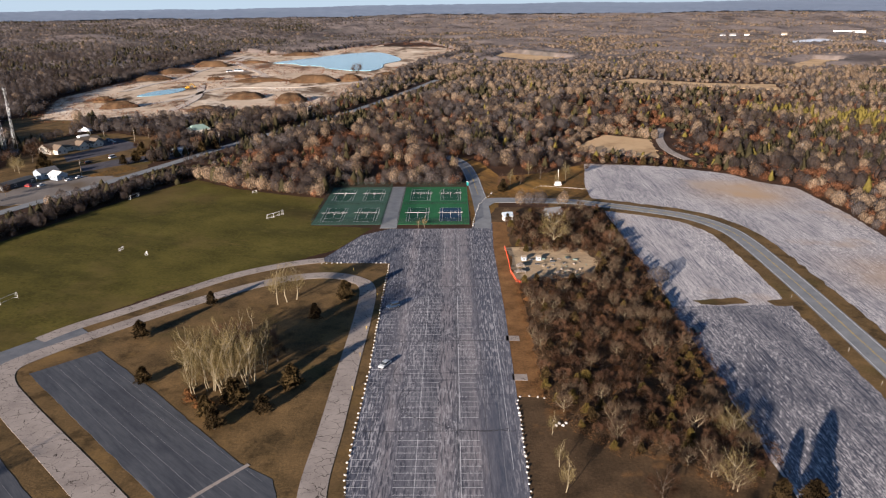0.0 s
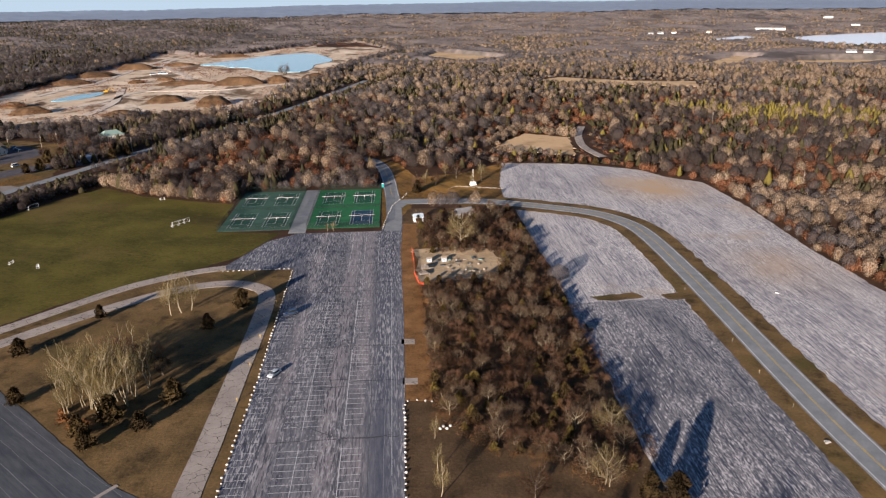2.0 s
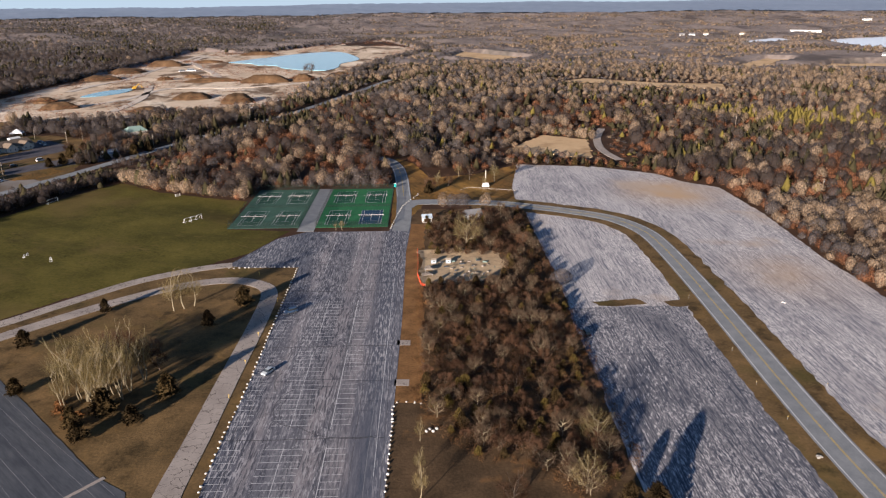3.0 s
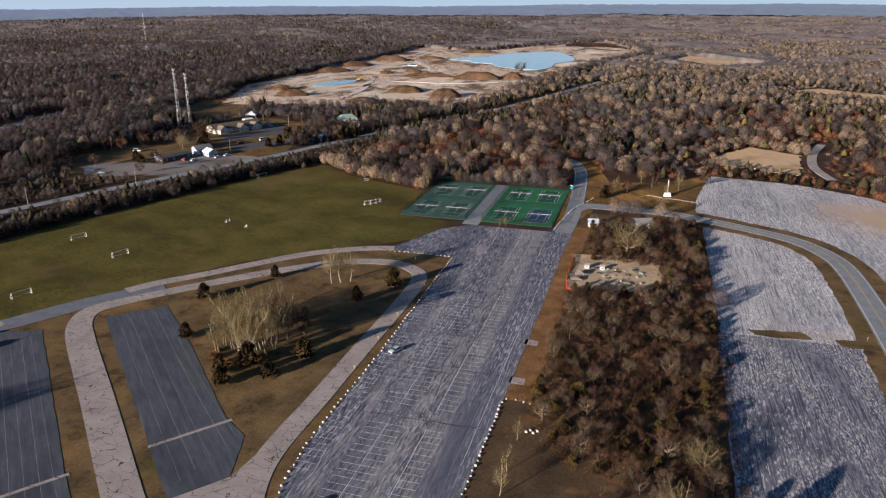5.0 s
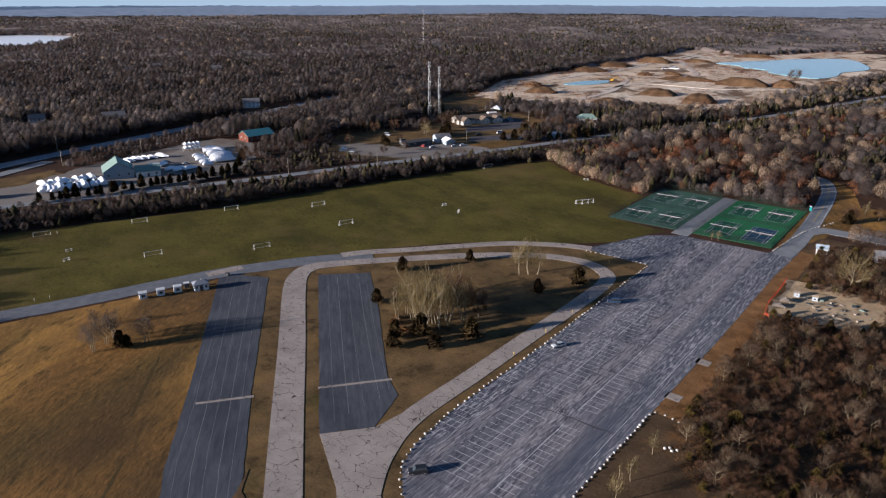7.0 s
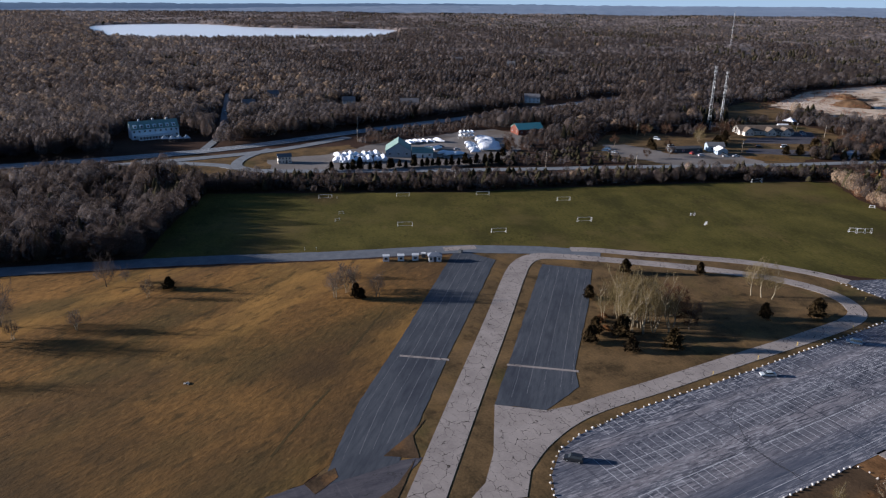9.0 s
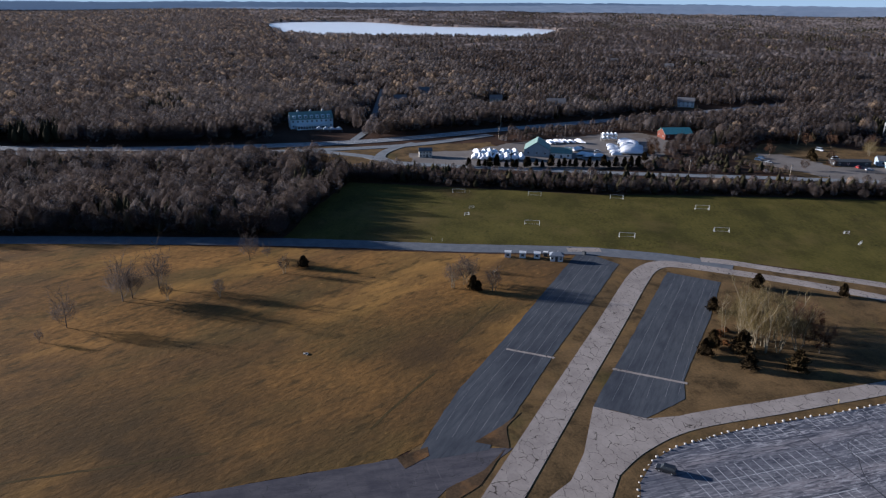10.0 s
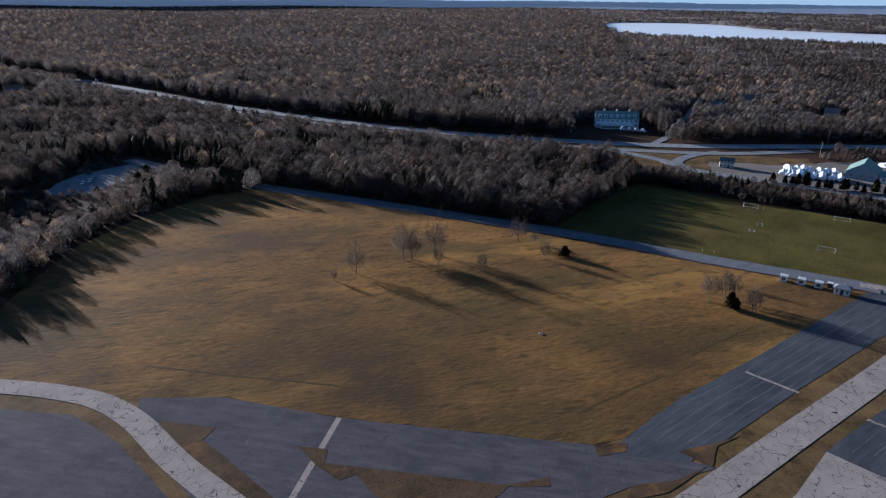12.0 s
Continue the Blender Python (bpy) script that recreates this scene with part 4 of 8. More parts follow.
def wood_kind(p):
    """0 grey trees, 1 tan trees, 2 red brush, 3 dark evergreens, 4 olive pines, 5 dark oaks, by soft patches and by
    region.
    """
    a, b = fbm(p, 0.008, 1.0), rng.random(len(p))
    # tan share rises eastward and far north: front light and haze set by colour
    kind = np.where((b < np.where(p[:, 0] < -200, 0.05, np.clip(0.20 + p[:, 0] * 0.0008 + np.clip(p[:, 1] - 800, 0, 800) * 0.0003, 0.2, 0.85))) | ((fbm(p, 0.02, 30.0) > 0.12) & (b < 0.6) & (p[:, 0] > -200)), 1, 0)
    dark = rng.random(len(p))
    near_west = (p[:, 0] > -470) & (p[:, 0] < -160) & (p[:, 1] < 700)
    kind[near_west & (dark < 0.72)] = 5
    kind[(p[:, 0] < -300) & (p[:, 1] > 350) & (p[:, 1] < 1500) & (dark < 0.7)] = 5
    kind[(p[:, 0] <= -470) & (p[:, 1] < 700) & (dark < 0.2 + 0.35 * (fbm(p, 0.006, 41.0) > 0.1))] = 5
    north_near = (p[:, 1] > 380) & (p[:, 1] < 760) & (p[:, 0] > -160)
    kind[north_near & (dark < 0.30)] = 5
    kind[north_near & (dark > 0.30) & (dark < 0.58)] = 2
    # a few tan trees in the far west, paled in place of haze
    kind[(p[:, 0] < -550) & (p[:, 1] < 300) & (dark > 0.9)] = 1
    brush = (a > -0.10) & (p[:, 1] > 400) & (p[:, 0] > -150) & (p[:, 1] < 800)
    brush |= (p[:, 0] > 190) & (a > -0.25) & (p[:, 1] < 620)
    kind[brush & (b > 0.25) & (dark > 0.25)] = 2
    pine = (fbm(p, 0.016, 9.0) > 0.27) & ((p[:, 0] > -350) | (fbm(p, 0.003, 17.0) > 0.15))
    kind[pine & (b > 0.3)] = 3
    kind[(b > np.where(p[:, 0] < -400, 0.985, 0.945))] = 3
    north = (p[:, 1] > 380) & (p[:, 0] > -160)
    kind[north & (b > 0.90) & (b < 0.92)] = 4
    kind[north & (b >= 0.92)] = 3
    kind[(p[:, 1] < -110) & (p[:, 0] > -330) & (b > 0.75)] = 3
    kind[(p[:, 1] > 1100) & (p[:, 0] < 100) & (fbm(p, 0.004, 23.0) > 0.0) & (b > 0.45)] = 3
    roadside = near_line(p, FRONTAGE[40:], 30) & (b > 0.5)
    kind[roadside] = 3
    olive = inside(p, [(215, 700), (330, 690), (420, 660), (500, 600), (430, 545), (320, 590), (280, 640)])
    kind[olive & (b > 0.35)] = 4
    kind[(p[:, 0] < -190) & (p[:, 0] > -400) & (p[:, 1] < 70) & (b > 0.92)] = 3
    hedge = (p[:, 0] < -190) & (p[:, 0] > -330) & (p[:, 1] > 60) & (p[:, 1] < 330)
    kind[hedge & (b > 0.62)] = 3
    return kind


def heights(p):
    h = 8.2 + 4.5 * fbm(p, 0.012, 4.0) + 4.0 * fbm(p, 0.035, 6.0) + rng.normal(size=len(p)) * 1.4
    west = (p[:, 0] < -200) & (p[:, 1] < 130)
    h[west] += 5.5
    h[p[:, 0] < -430] += 4.0
    h[(p[:, 0] < -330) & (p[:, 0] > -430) & (p[:, 1] > 330) & (p[:, 1] < 640)] += 5.0
    h[(p[:, 1] > 380) & (p[:, 0] > -160) & (p[:, 1] < 760)] += 2.0
    hedge = (p[:, 0] < -160) & (p[:, 0] > -330) & (p[:, 1] > 60) & (p[:, 1] < 470)
    h[hedge] *= 0.6
    h[inside(p, [(-205, -240), (-300, -245), (-300, -200), (-235, -172), (-130, -172), (-140, -205)])] *= 0.36
    for o in HAY:
        h[near_line(p, [*o, o[0]], 30) | near_line(p, np.array([*o, o[0]]) - (0, 35), 25)] *= 0.5
    h[near_line(p, ROAD_NE, 26)] *= 0.45
    h[near_line(p, FRONTAGE[44:] + (12, -14), 22)] *= 0.7
    h[near_line(p, HIGHWAY[::2] + (34, 0), 26)] *= 0.65
    return np.clip(h, 2.5, 17)


TIERS = [(60, 430, 6.2, 8, 80, 0.04), (430, 700, 6.6, 7, 30, 0.08), (700, 1250, 8.4, 5, 3, 0.2), (1250, 2400, 13.0, 4, 0, 0.4), (2400, 3500, 19.0, 4, 0, 0.4)]
KINDS = [("bare_woods", M_TWIG, "grey-brown leafless deciduous woods"), ("bare_woods", M_TWIG_TAN, "tan leafless trees in the winter woods"),
         ("brush", M_TWIG_RED, "red-brown leafless brush and saplings"), ("evergreen_woods", M_NEEDLE, "dark green cedars and pines among bare woods"),
         ("pine_woods", M_GREENBRIER, "sunlit olive green pines among bare woods"), ("oak_woods", M_TWIG_DARK, "dark brown leafless oaks of the winter woods")]
clouds, sprays = [[] for _ in KINDS], [[] for _ in KINDS]
for r0, r1, gap, segs, count, width in TIERS:
    p = sites(r0, r1, gap)
    kind, h = wood_kind(p), heights(p)
    for k in range(len(KINDS)):
        s = kind == k
        if not s.any():
            continue
        pos = np.c_[p[s], land(p[s, 0], p[s, 1])]
        hk = h[s] * (0.55 if k == 2 else 0.9 if k in (3, 4) else 1.0)
        rk = hk * (0.60 if k == 2 else 0.30 if k in (3, 4) else 0.42) * (0.8 + 0.4 * rng.random(s.sum()))
        rk = np.clip(rk, gap * 0.34, gap * (0.52 if k in (3, 4) else 0.74))
        body, twigs = crowns(pos, hk, rk, 0.05 if k in (2, 3, 4) else 0.16, segs, int(count * (0.7 if k in (3, 4) else 1.0)), width * (1.8 if k in (3, 4) else 1.0), cone=k in (3, 4))
        clouds[k].append(body)
        sprays[k].append(twigs)
# the outer rows of the woods along the open grounds, with russet brush at their feet
# first four rows: unseen trees, added to cast shade on the lawn
EDGES = [([(18, 58), (76, 52)], 11.0, 5), ([(18, 66), (76, 62)], 11.0, 5), ([(17, 74), (76, 72)], 11.0, 5), ([(20, 82), (76, 84)], 10.5, 5), ([(-160, 432), (-126, 408), (-97, 395), (-74, 387)], 7.5, 1), ([(-70, 411), (5, 411)], 7.0, 0), ([(203, 402), (205, 344), (201, 283), (202, 223), (204, 110)], 5.0, 2), ([(-212, 38), (-252, 57), (-302, 84)], 15.0, 5), ([(-216, 34), (-256, 53), (-306, 80)], 13.0, 3),
         ([(-254, -122), (-240, -62), (-213, 36)], 13.5, 5), ([(-262, -122), (-247, -62), (-220, 36)], 12.0, 3), ([(-250, -128), (-229, -151), (-184, -167), (-138, -171), (-98, -163)], 6.0, 3), ([(-247, -124), (-226, -147), (-182, -163), (-136, -167), (-98, -159)], 7.5, 5), ([(-303, 90), (-275, 150), (-243, 216), (-230, 261), (-208, 328), (-185, 387), (-163, 432)], 8.0, 5),
         ([(-308, 92), (-280, 152), (-248, 218), (-235, 263), (-213, 330), (-190, 389), (-168, 434)], 9.0, 3), ([(90, 472), (137, 463), (170, 444)], 4.0, 2), ([(86, 520), (120, 574), (156, 550)], 8.0, 1)]
feet = []
for line, tall, k in EDGES:
    p = curve_through(line, 4.2 if tall < 9 else 6.0)
    p = p + rng.normal(size=p.shape) * 0.9
    hk = tall * rng.uniform(0.75, 1.2, len(p))
    body, twigs = crowns(np.c_[p, 0 * hk], hk, hk * (0.3 if k == 3 else 0.42), 0.08, 8, 90, 0.04 if k < 3 else 0.09, cone=(k == 3))
    clouds[k].append(body)
    sprays[k].append(twigs)
    q = curve_through(line, 1.4)
    feet.append(q + rng.normal(size=q.shape) * 1.3)
for line in ([(25.5, 172), (25, 215), (24.8, 254)], [(26, 173), (31, 158), (40, 146.5), (53, 143), (62, 130.5)], [(77, 140), (77.5, 220), (77.5, 350)]):
    q = curve_through(line, 0.9)
    feet.append(q + rng.normal(size=q.shape) * 0.8)
feet = np.concatenate(feet)
hf = rng.uniform(0.8, 2.2, len(feet))
stuff("brush", [twig_cloud(np.c_[feet, 0 * hf], hf, hf * 0.9, 34, 0.06, low=0.0, trunk=False)], M_EDGE, "russet grass and brush at the foot of the woods", "brush")
# tall bare trees round the quarry and a far field
for rim, tall in ((QUARRY[2:11], 10.0), (HAY[0] + HAY[0][:1], 8.0)):
    for off in (6.0, 15.0):
        p = curve_through(rim, 7.5)
        d = np.gradient(p, axis=0)
        p = p + np.stack([-d[:, 1], d[:, 0]], 1) / (np.linalg.norm(d, axis=1)[:, None] + 1e-9) * off + rng.normal(size=p.shape) * 2.5
        p = p[~inside(p, QUARRY)]
        hk = tall * rng.uniform(0.7, 1.25, len(p))
        body, twigs = crowns(np.c_[p, land(p[:, 0], p[:, 1])], hk, hk * 0.45, 0.05, 6, 14, 0.2)
        clouds[0].append(body)
        sprays[0].append(twigs)
for (name, mat, label), c, t in zip(KINDS, clouds, sprays):
    stuff(name, c, BODY.get(mat, mat), label, "woods")
    stuff("twigs" if mat in BODY else "needles", t, mat, "fine outer twigs of the " + label if mat in BODY else "outer sprays of the " + label, "woods")


def sheet(name, rings, turns, height, mat, label, category, kind, bare_outlines, smooth):
    """A sheet of crowns over the far land, rising and falling from tree to tree."""
    x = 40 - np.outer(rings, np.sin(turns))
    y = 20 + np.outer(rings, np.cos(turns))
    x = x + rng.normal(size=x.shape) * rings[:, None] * 0.001
    y = y + rng.normal(size=y.shape) * rings[:, None] * 0.001
    z = land(x, y) + height(x, y, rings[:, None])
    flat = np.stack([x.ravel(), y.ravel()], 1)
    bare = np.zeros(len(flat), bool)
    for o in bare_outlines:
        bare |= inside(flat, o)
    bare |= near_line(flat, HIGHWAY[::2], 18)
    z = np.where(bare.reshape(z.shape), land(x, y) - 3, z)
    b = len(turns)
    i, j = np.meshgrid(np.arange(len(rings) - 1), np.arange(b - 1), indexing="ij")
    f = np.stack([i * b + j, i * b + j + 1, (i + 1) * b + j + 1, (i + 1) * b + j], -1).reshape(-1, 4)
    tagged(new(name, arrays_mesh(name, np.stack([x, y, z], -1).reshape(-1, 3), f, mat, smooth=smooth)), label, category, kind=kind)


def stand_height(x, y, r):
    """Older and younger stands side by side: the canopy steps up and down."""
    p = np.stack([x.ravel(), y.ravel()], 1)
    a = (fbm(p, 0.0045, 11.0) * 5 + fbm(p, 0.016, 12.0) * 3).reshape(x.shape)
    return np.clip((r - 1150) / 40, 0, 1) * np.clip(4.5 + a, 0.5, 12) + rng.random(x.shape) * np.clip((r - 1150) / 400, 0.8, 3.5)


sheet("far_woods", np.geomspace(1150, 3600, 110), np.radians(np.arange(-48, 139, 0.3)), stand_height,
      M_CANOPY, "grey-brown leafless woods over the far hills, paled for haze", "woods", "stuff", (QUARRY, LAKE_N, LAKE_E, LAKE_E2, LAKE_W, *HAY[:4]), True)
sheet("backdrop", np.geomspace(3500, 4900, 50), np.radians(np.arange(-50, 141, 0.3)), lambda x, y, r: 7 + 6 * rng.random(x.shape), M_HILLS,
      "wooded hills on the horizon, blue-grey and glowing for haze", "hills", "structure", (LAKE_W, LAKE_E), True)


def sky_backdrop():
    """Pale sky low over the horizon, far behind the hills."""
    t = np.radians(np.arange(-75, 166, 3.0))
    x, y, n = 60 - 4900 * np.sin(t), 15 + 4900 * np.cos(t), len(t)
    v = np.concatenate([np.c_[x, y, np.full(n, z)] for z in (-20, 130, 420)])
    f = [(r * n + i, r * n + i + 1, (r + 1) * n + i + 1, (r + 1) * n + i) for r in (0, 1) for i in range(n - 1)]
    m = bpy.data.materials.new("low_sky")
    m.use_nodes = True
    e = m.node_tree.nodes.new("ShaderNodeEmission")
    e.inputs["Color"].default_value, e.inputs["Strength"].default_value = (0.67, 0.86, 0.96, 1), 0.29
    m.node_tree.links.new(e.outputs["Emission"], m.node_tree.nodes["Material Output"].inputs["Surface"])
    tagged(new("sky_backdrop", arrays_mesh("sky_backdrop", v, np.array(f), m)), "pale whitish blue winter sky over the horizon", "sky", kind="structure")


sky_backdrop()

# ---- single trees ----


def tube(out, a, b, r1, r2, sides):
    """A tapered tube between two points, as triangles."""
    v, f = out
    d = b - a
    d = d / (np.linalg.norm(d) + 1e-9)
    u = np.cross(d, [0.31, 0.9, 0.17])
    u /= np.linalg.norm(u) + 1e-9
    w = np.cross(d, u)
    k = len(v)
    for c, r in ((a, r1), (b, r2)):
        for s in range(sides):
            t = 2 * math.pi * s / sides
            v.append(c + r * (math.cos(t) * u + math.sin(t) * w))
    for s in range(sides):
        p, q = k + s, k + (s + 1) % sides
        f.append((p, q, q + sides))
        f.append((p, q + sides, p + sides))


def sliver(out, a, b, w, g):
    v, f = out
    side = np.cross(b - a, g.normal(size=3))
    side /= np.linalg.norm(side) + 1e-9
    k = len(v)
    v += [a + side * w, a - side * w, b]
    f.append((k, k + 1, k + 2))


def bare_tree(name, label, seed, height, spread, stems=1, trunk_share=0.4, limbs=7, twigs=14, bark=M_BARK, leaf=M_NEARTWIG, upright=0.5, group="", vase=False):
    """A leafless tree: a tapered trunk with limbs, and a crown of branches and twigs."""
    g = np.random.default_rng(seed)
    wood, crown = ([], []), ([], [])
    for s in range(stems):
        lean = g.normal(size=2) * (0.16 if stems > 1 else 0.04)
        foot = np.array([*(g.normal(size=2) * (0.35 if stems > 1 else 0.0)), -0.1])
        h = height * (1.0 if s == 0 else g.uniform(0.7, 1.0))
        r0 = height * (0.011 if stems > 1 else 0.018)
        knots = [foot]
        for k in range(1, 5):
            q = k / 4 * (0.92 if upright > 0.7 else trunk_share + 0.25)
            knots.append(foot + np.array([lean[0] * h * q, lean[1] * h * q, h * q]) + np.r_[g.normal(size=2) * 0.015 * h, 0])
        for k in range(4):
            tube(wood, knots[k], knots[k + 1], r0 * (1 - 0.2 * k), r0 * (0.8 - 0.2 * k) + 0.02, 6)
        for n in range(limbs):
            q = g.uniform(trunk_share * 0.55, 1.0) if n else 1.0
            i = min(3, int(q * 4))
            a = knots[i] + (knots[i + 1] - knots[i]) * (q * 4 - i if q < 1 else 1.0)
            t = 2.4 * n + g.uniform(-0.4, 0.4)
            out = np.array([math.cos(t), math.sin(t), 0])
            length = spread * g.uniform(0.7, 1.1) * (1.15 - 0.35 * q)
            pts = [a]
            for k in range(1, 4):
                w = k / 3
                pts.append(a + out * length * w * (1 - upright * 0.35 * w) + np.array([0, 0, length * (0.35 + upright) * w * (0.6 + 0.6 * w)]) + g.normal(size=3) * 0.06 * length)
            for k in range(3):
                tube(wood, pts[k], pts[k + 1], r0 * 0.42 * (1 - 0.28 * k), r0 * 0.42 * (0.72 - 0.28 * k) + 0.012, 4)
            for m in range(5):
                w = 0.35 + 0.65 * (m + 0.5 * g.random()) / 5
                kk = min(2, int(w * 3))
                c = pts[kk] + (pts[kk + 1] - pts[kk]) * (w * 3 - kk)
                d = out * g.uniform(0.2, 1.0) + g.normal(size=3) * 0.6 + np.array([0, 0, 0.25 + upright])
                d /= np.linalg.norm(d)
                e = c + d * spread * g.uniform(0.28, 0.48)
                tube(crown, c, e, 0.035, 0.015, 3)
                for _ in range(3):
                    u = c + (e - c) * g.uniform(0.15, 1.0)
                    dd = d + g.normal(size=3) * 0.55 + np.array([0, 0, 0.15])
                    sliver(crown, u, u + dd / np.linalg.norm(dd) * spread * g.uniform(0.14, 0.40), 0.036, g)
    count = (80 if stems > 1 else 72) * twigs
    lean = np.radians(26 + 62 * (1 - upright)) * np.sqrt(g.random(count))
    t, z0 = g.random(count) * 2 * np.pi, height * trunk_share * 0.45
    reach = 1 / np.sqrt((np.sin(lean) / (spread * 1.05)) ** 2 + (np.cos(lean) / (height * 1.02 - z0)) ** 2)
    way = np.stack([np.sin(lean) * np.cos(t), np.sin(lean) * np.sin(t), np.cos(lean)], 1)
    u = 0.38 + 0.50 * g.random(count) ** 0.7
    ca = way * (reach * u)[:, None] + g.normal(size=(count, 3)) * 0.035 * height
    cb = ca + (way + g.normal(size=(count, 3)) * 0.26) * (reach * g.uniform(0.10, 0.30, count))[:, None]
    ca[:, 2] += z0
    cb[:, 2] += z0
    side = np.cross(cb - ca, g.normal(size=(count, 3)))
    side *= 0.021 / (np.linalg.norm(side, axis=1)[:, None] + 1e-9)
    cv, cf = np.stack([ca + side, ca - side, cb], 1).reshape(-1, 3), np.arange(3 * count).reshape(-1, 3)
    if not vase:
        cv, cf = twig_cloud(np.zeros((1, 3)), np.array([height * 1.02]), np.array([spread]), count, 0.033, low=trunk_share * 0.4, trunk=False)
    k = len(crown[0])
    crown[0].extend(cv)
    crown[1].extend(cf + k)
    ob = thing(name, label, "tree", group=group)
    for pname, (v, f), mat in (("trunk", wood, bark), ("crown", crown, leaf)):
        o = new(pname, arrays_mesh(pname, np.array(v), np.array(f), mat))
        o.parent = ob
    return ob


def cedar(name, label, seed, height, radius, mat=M_CEDAR, count=1500, group="", full=0.5):
    """A dense evergreen: a short trunk and a ragged cone of many small sprays."""
    g = np.random.default_rng(seed)
    wood, v, f = ([], []), [], []
    tube(wood, np.array([0, 0, -0.1]), np.array([0, 0, height * 0.8]), 0.028 * height, 0.01 * height, 6)
    for _ in range(count):
        lev = g.random()
        t = g.random() * 2 * math.pi
        lump = 0.8 + 0.25 * math.sin(3 * t + 9 * lev + seed) + 0.15 * math.sin(7 * t - 5 * lev)
        r = radius * ((1 - lev) ** full) * lump * (0.55 + 0.45 * g.random()) + 0.08
        c = np.array([math.cos(t) * r, math.sin(t) * r, height * (0.10 + 0.88 * lev)])
        d = np.array([math.cos(t), math.sin(t), g.uniform(-0.2, 0.9)]) * g.uniform(0.3, 0.65) * (0.38 + 0.09 * height)
        side = np.cross(d, g.normal(size=3))
        side *= g.uniform(0.14, 0.28) * (0.3 + 0.08 * height) / (np.linalg.norm(side) + 1e-9)
        k = len(v)
        v += [c - d * 0.4 + side, c - d * 0.4 - side, c + d * 0.6]
        f.append((k, k + 1, k + 2))
    rows, turns = 7, 9
    core = len(v)
    for i in range(rows + 1):
        for j in range(turns):
            t, lev = 2 * math.pi * j / turns, i / rows
            r = radius * 0.74 * (1 - lev) ** full * (0.8 + 0.25 * math.sin(3 * t + 9 * lev + seed)) * g.uniform(0.8, 1.15) * (0.55 if i == 0 else 1.0)
            v.append(np.array([math.cos(t) * r, math.sin(t) * r, height * (0.09 + 0.86 * lev)]))
    for i in range(rows):
        for j in range(turns):
            p, q = core + i * turns + j, core + i * turns + (j + 1) % turns
            f += [(p, q, q + turns), (p, q + turns, p + turns)]
    ob = thing(name, label, "tree", group=group)
    for pname, vv, ff, m in (("trunk", wood[0], wood[1], M_BARK), ("crown", v, f, mat)):
        o = new(pname, arrays_mesh(pname, np.array(vv), np.array(ff), m))
        o.parent = ob
    return ob


def placed(ob, x, y, turn=0.0, size=1.0, tall=1.0, z=0.03):
    ob.matrix_world = pose(x, y, z, 0, 0, turn) @ Matrix.Diagonal((size, size, size * tall, 1))
    return ob


def another(ob, x, y, turn=0.0, size=1.0, tall=1.0, z=0.03, label="", group=""):
    """A copy of a tree or other thing at another place."""
    c = copy_thing(ob, Matrix())
    c.matrix_basis = pose(x, y, z, 0, 0, turn) @ Matrix.Diagonal((size, size, size * tall, 1))
    return tagged(c, label, group=group)


# the grove on the lawn inside the loop drive
GROVE = "trees of the grove on the lawn"
pale_a = placed(bare_tree("bare_tree", "tall pale-barked leafless tree in a lawn grove", 3, 14, 3.0, stems=3, limbs=8, twigs=8, bark=M_PALEBARK, leaf=M_PALETWIG, upright=0.95, vase=True, group=GROVE), -67, 176, size=1.2)
pale_b = placed(bare_tree("bare_tree", "tall pale-barked leafless tree in a lawn grove", 4, 13, 3.2, stems=2, limbs=9, twigs=9, bark=M_PALEBARK, leaf=M_PALETWIG, upright=0.9, vase=True, group=GROVE), -62, 179, size=1.2)
round_a = placed(bare_tree("bare_tree", "wide leafless tree with pale spreading branches", 5, 11, 5.0, limbs=12, twigs=12, vase=True, bark=M_PALEBARK, leaf=M_PALETWIG, upright=0.45, group=GROVE), -79, 187)
for i, (x, y, s) in enumerate([(-71, 171, 0.8), (-63, 172, 0.9), (-74, 179, 0.95), (-58, 177, 1.0), (-60, 184, 0.85), (-55, 186, 0.9), (-69, 176, 0.9), (-66, 181, 0.95), (-71, 184, 0.8), (-65, 177, 1.0), (-61, 175, 0.95), (-68, 179, 1.0), (-64, 185, 0.9), (-57, 181, 0.95)]):
    another(pale_a if i % 2 else pale_b, x, y, 67 * i, s * 1.22)
another(round_a, -70, 194, 120, 0.85)
another(round_a, -73, 185, 220, 0.95)
GREY_TREE = placed(bare_tree("bare_tree", "grey leafless tree with a dense twiggy crown", 6, 9, 4.2, limbs=10, twigs=17, upright=0.5), -72, 203)
for x, y, k in [(-63, 195, 1.05), (-57, 198, 0.95), (-66, 202, 1.0), (-58, 191, 1.0), (-53, 193, 0.8)]:
    another(GREY_TREE, x, y, 31 * x, k, label="grey leafless tree with a dense twiggy crown", group=GROVE)
SMALL_TREE = placed(bare_tree("bare_tree", "slender leafless tree with upswept branches", 8, 9, 2.8, limbs=9, twigs=10, upright=0.8, vase=True, bark=M_PALEBARK, leaf=M_PALETWIG), -60, 238, size=1.5)
tagged(SMALL_TREE, "pale leafless twin trees beside the loop drive")
another(SMALL_TREE, -63, 236, 80, 1.5)
another(SMALL_TREE, -57, 240, 200, 1.35)
CEDAR_A = placed(cedar("cedar_tree", "dark ragged cedar on the winter lawn", 11, 6.5, 3.1, group="cedars on the lawn"), -61, 157)
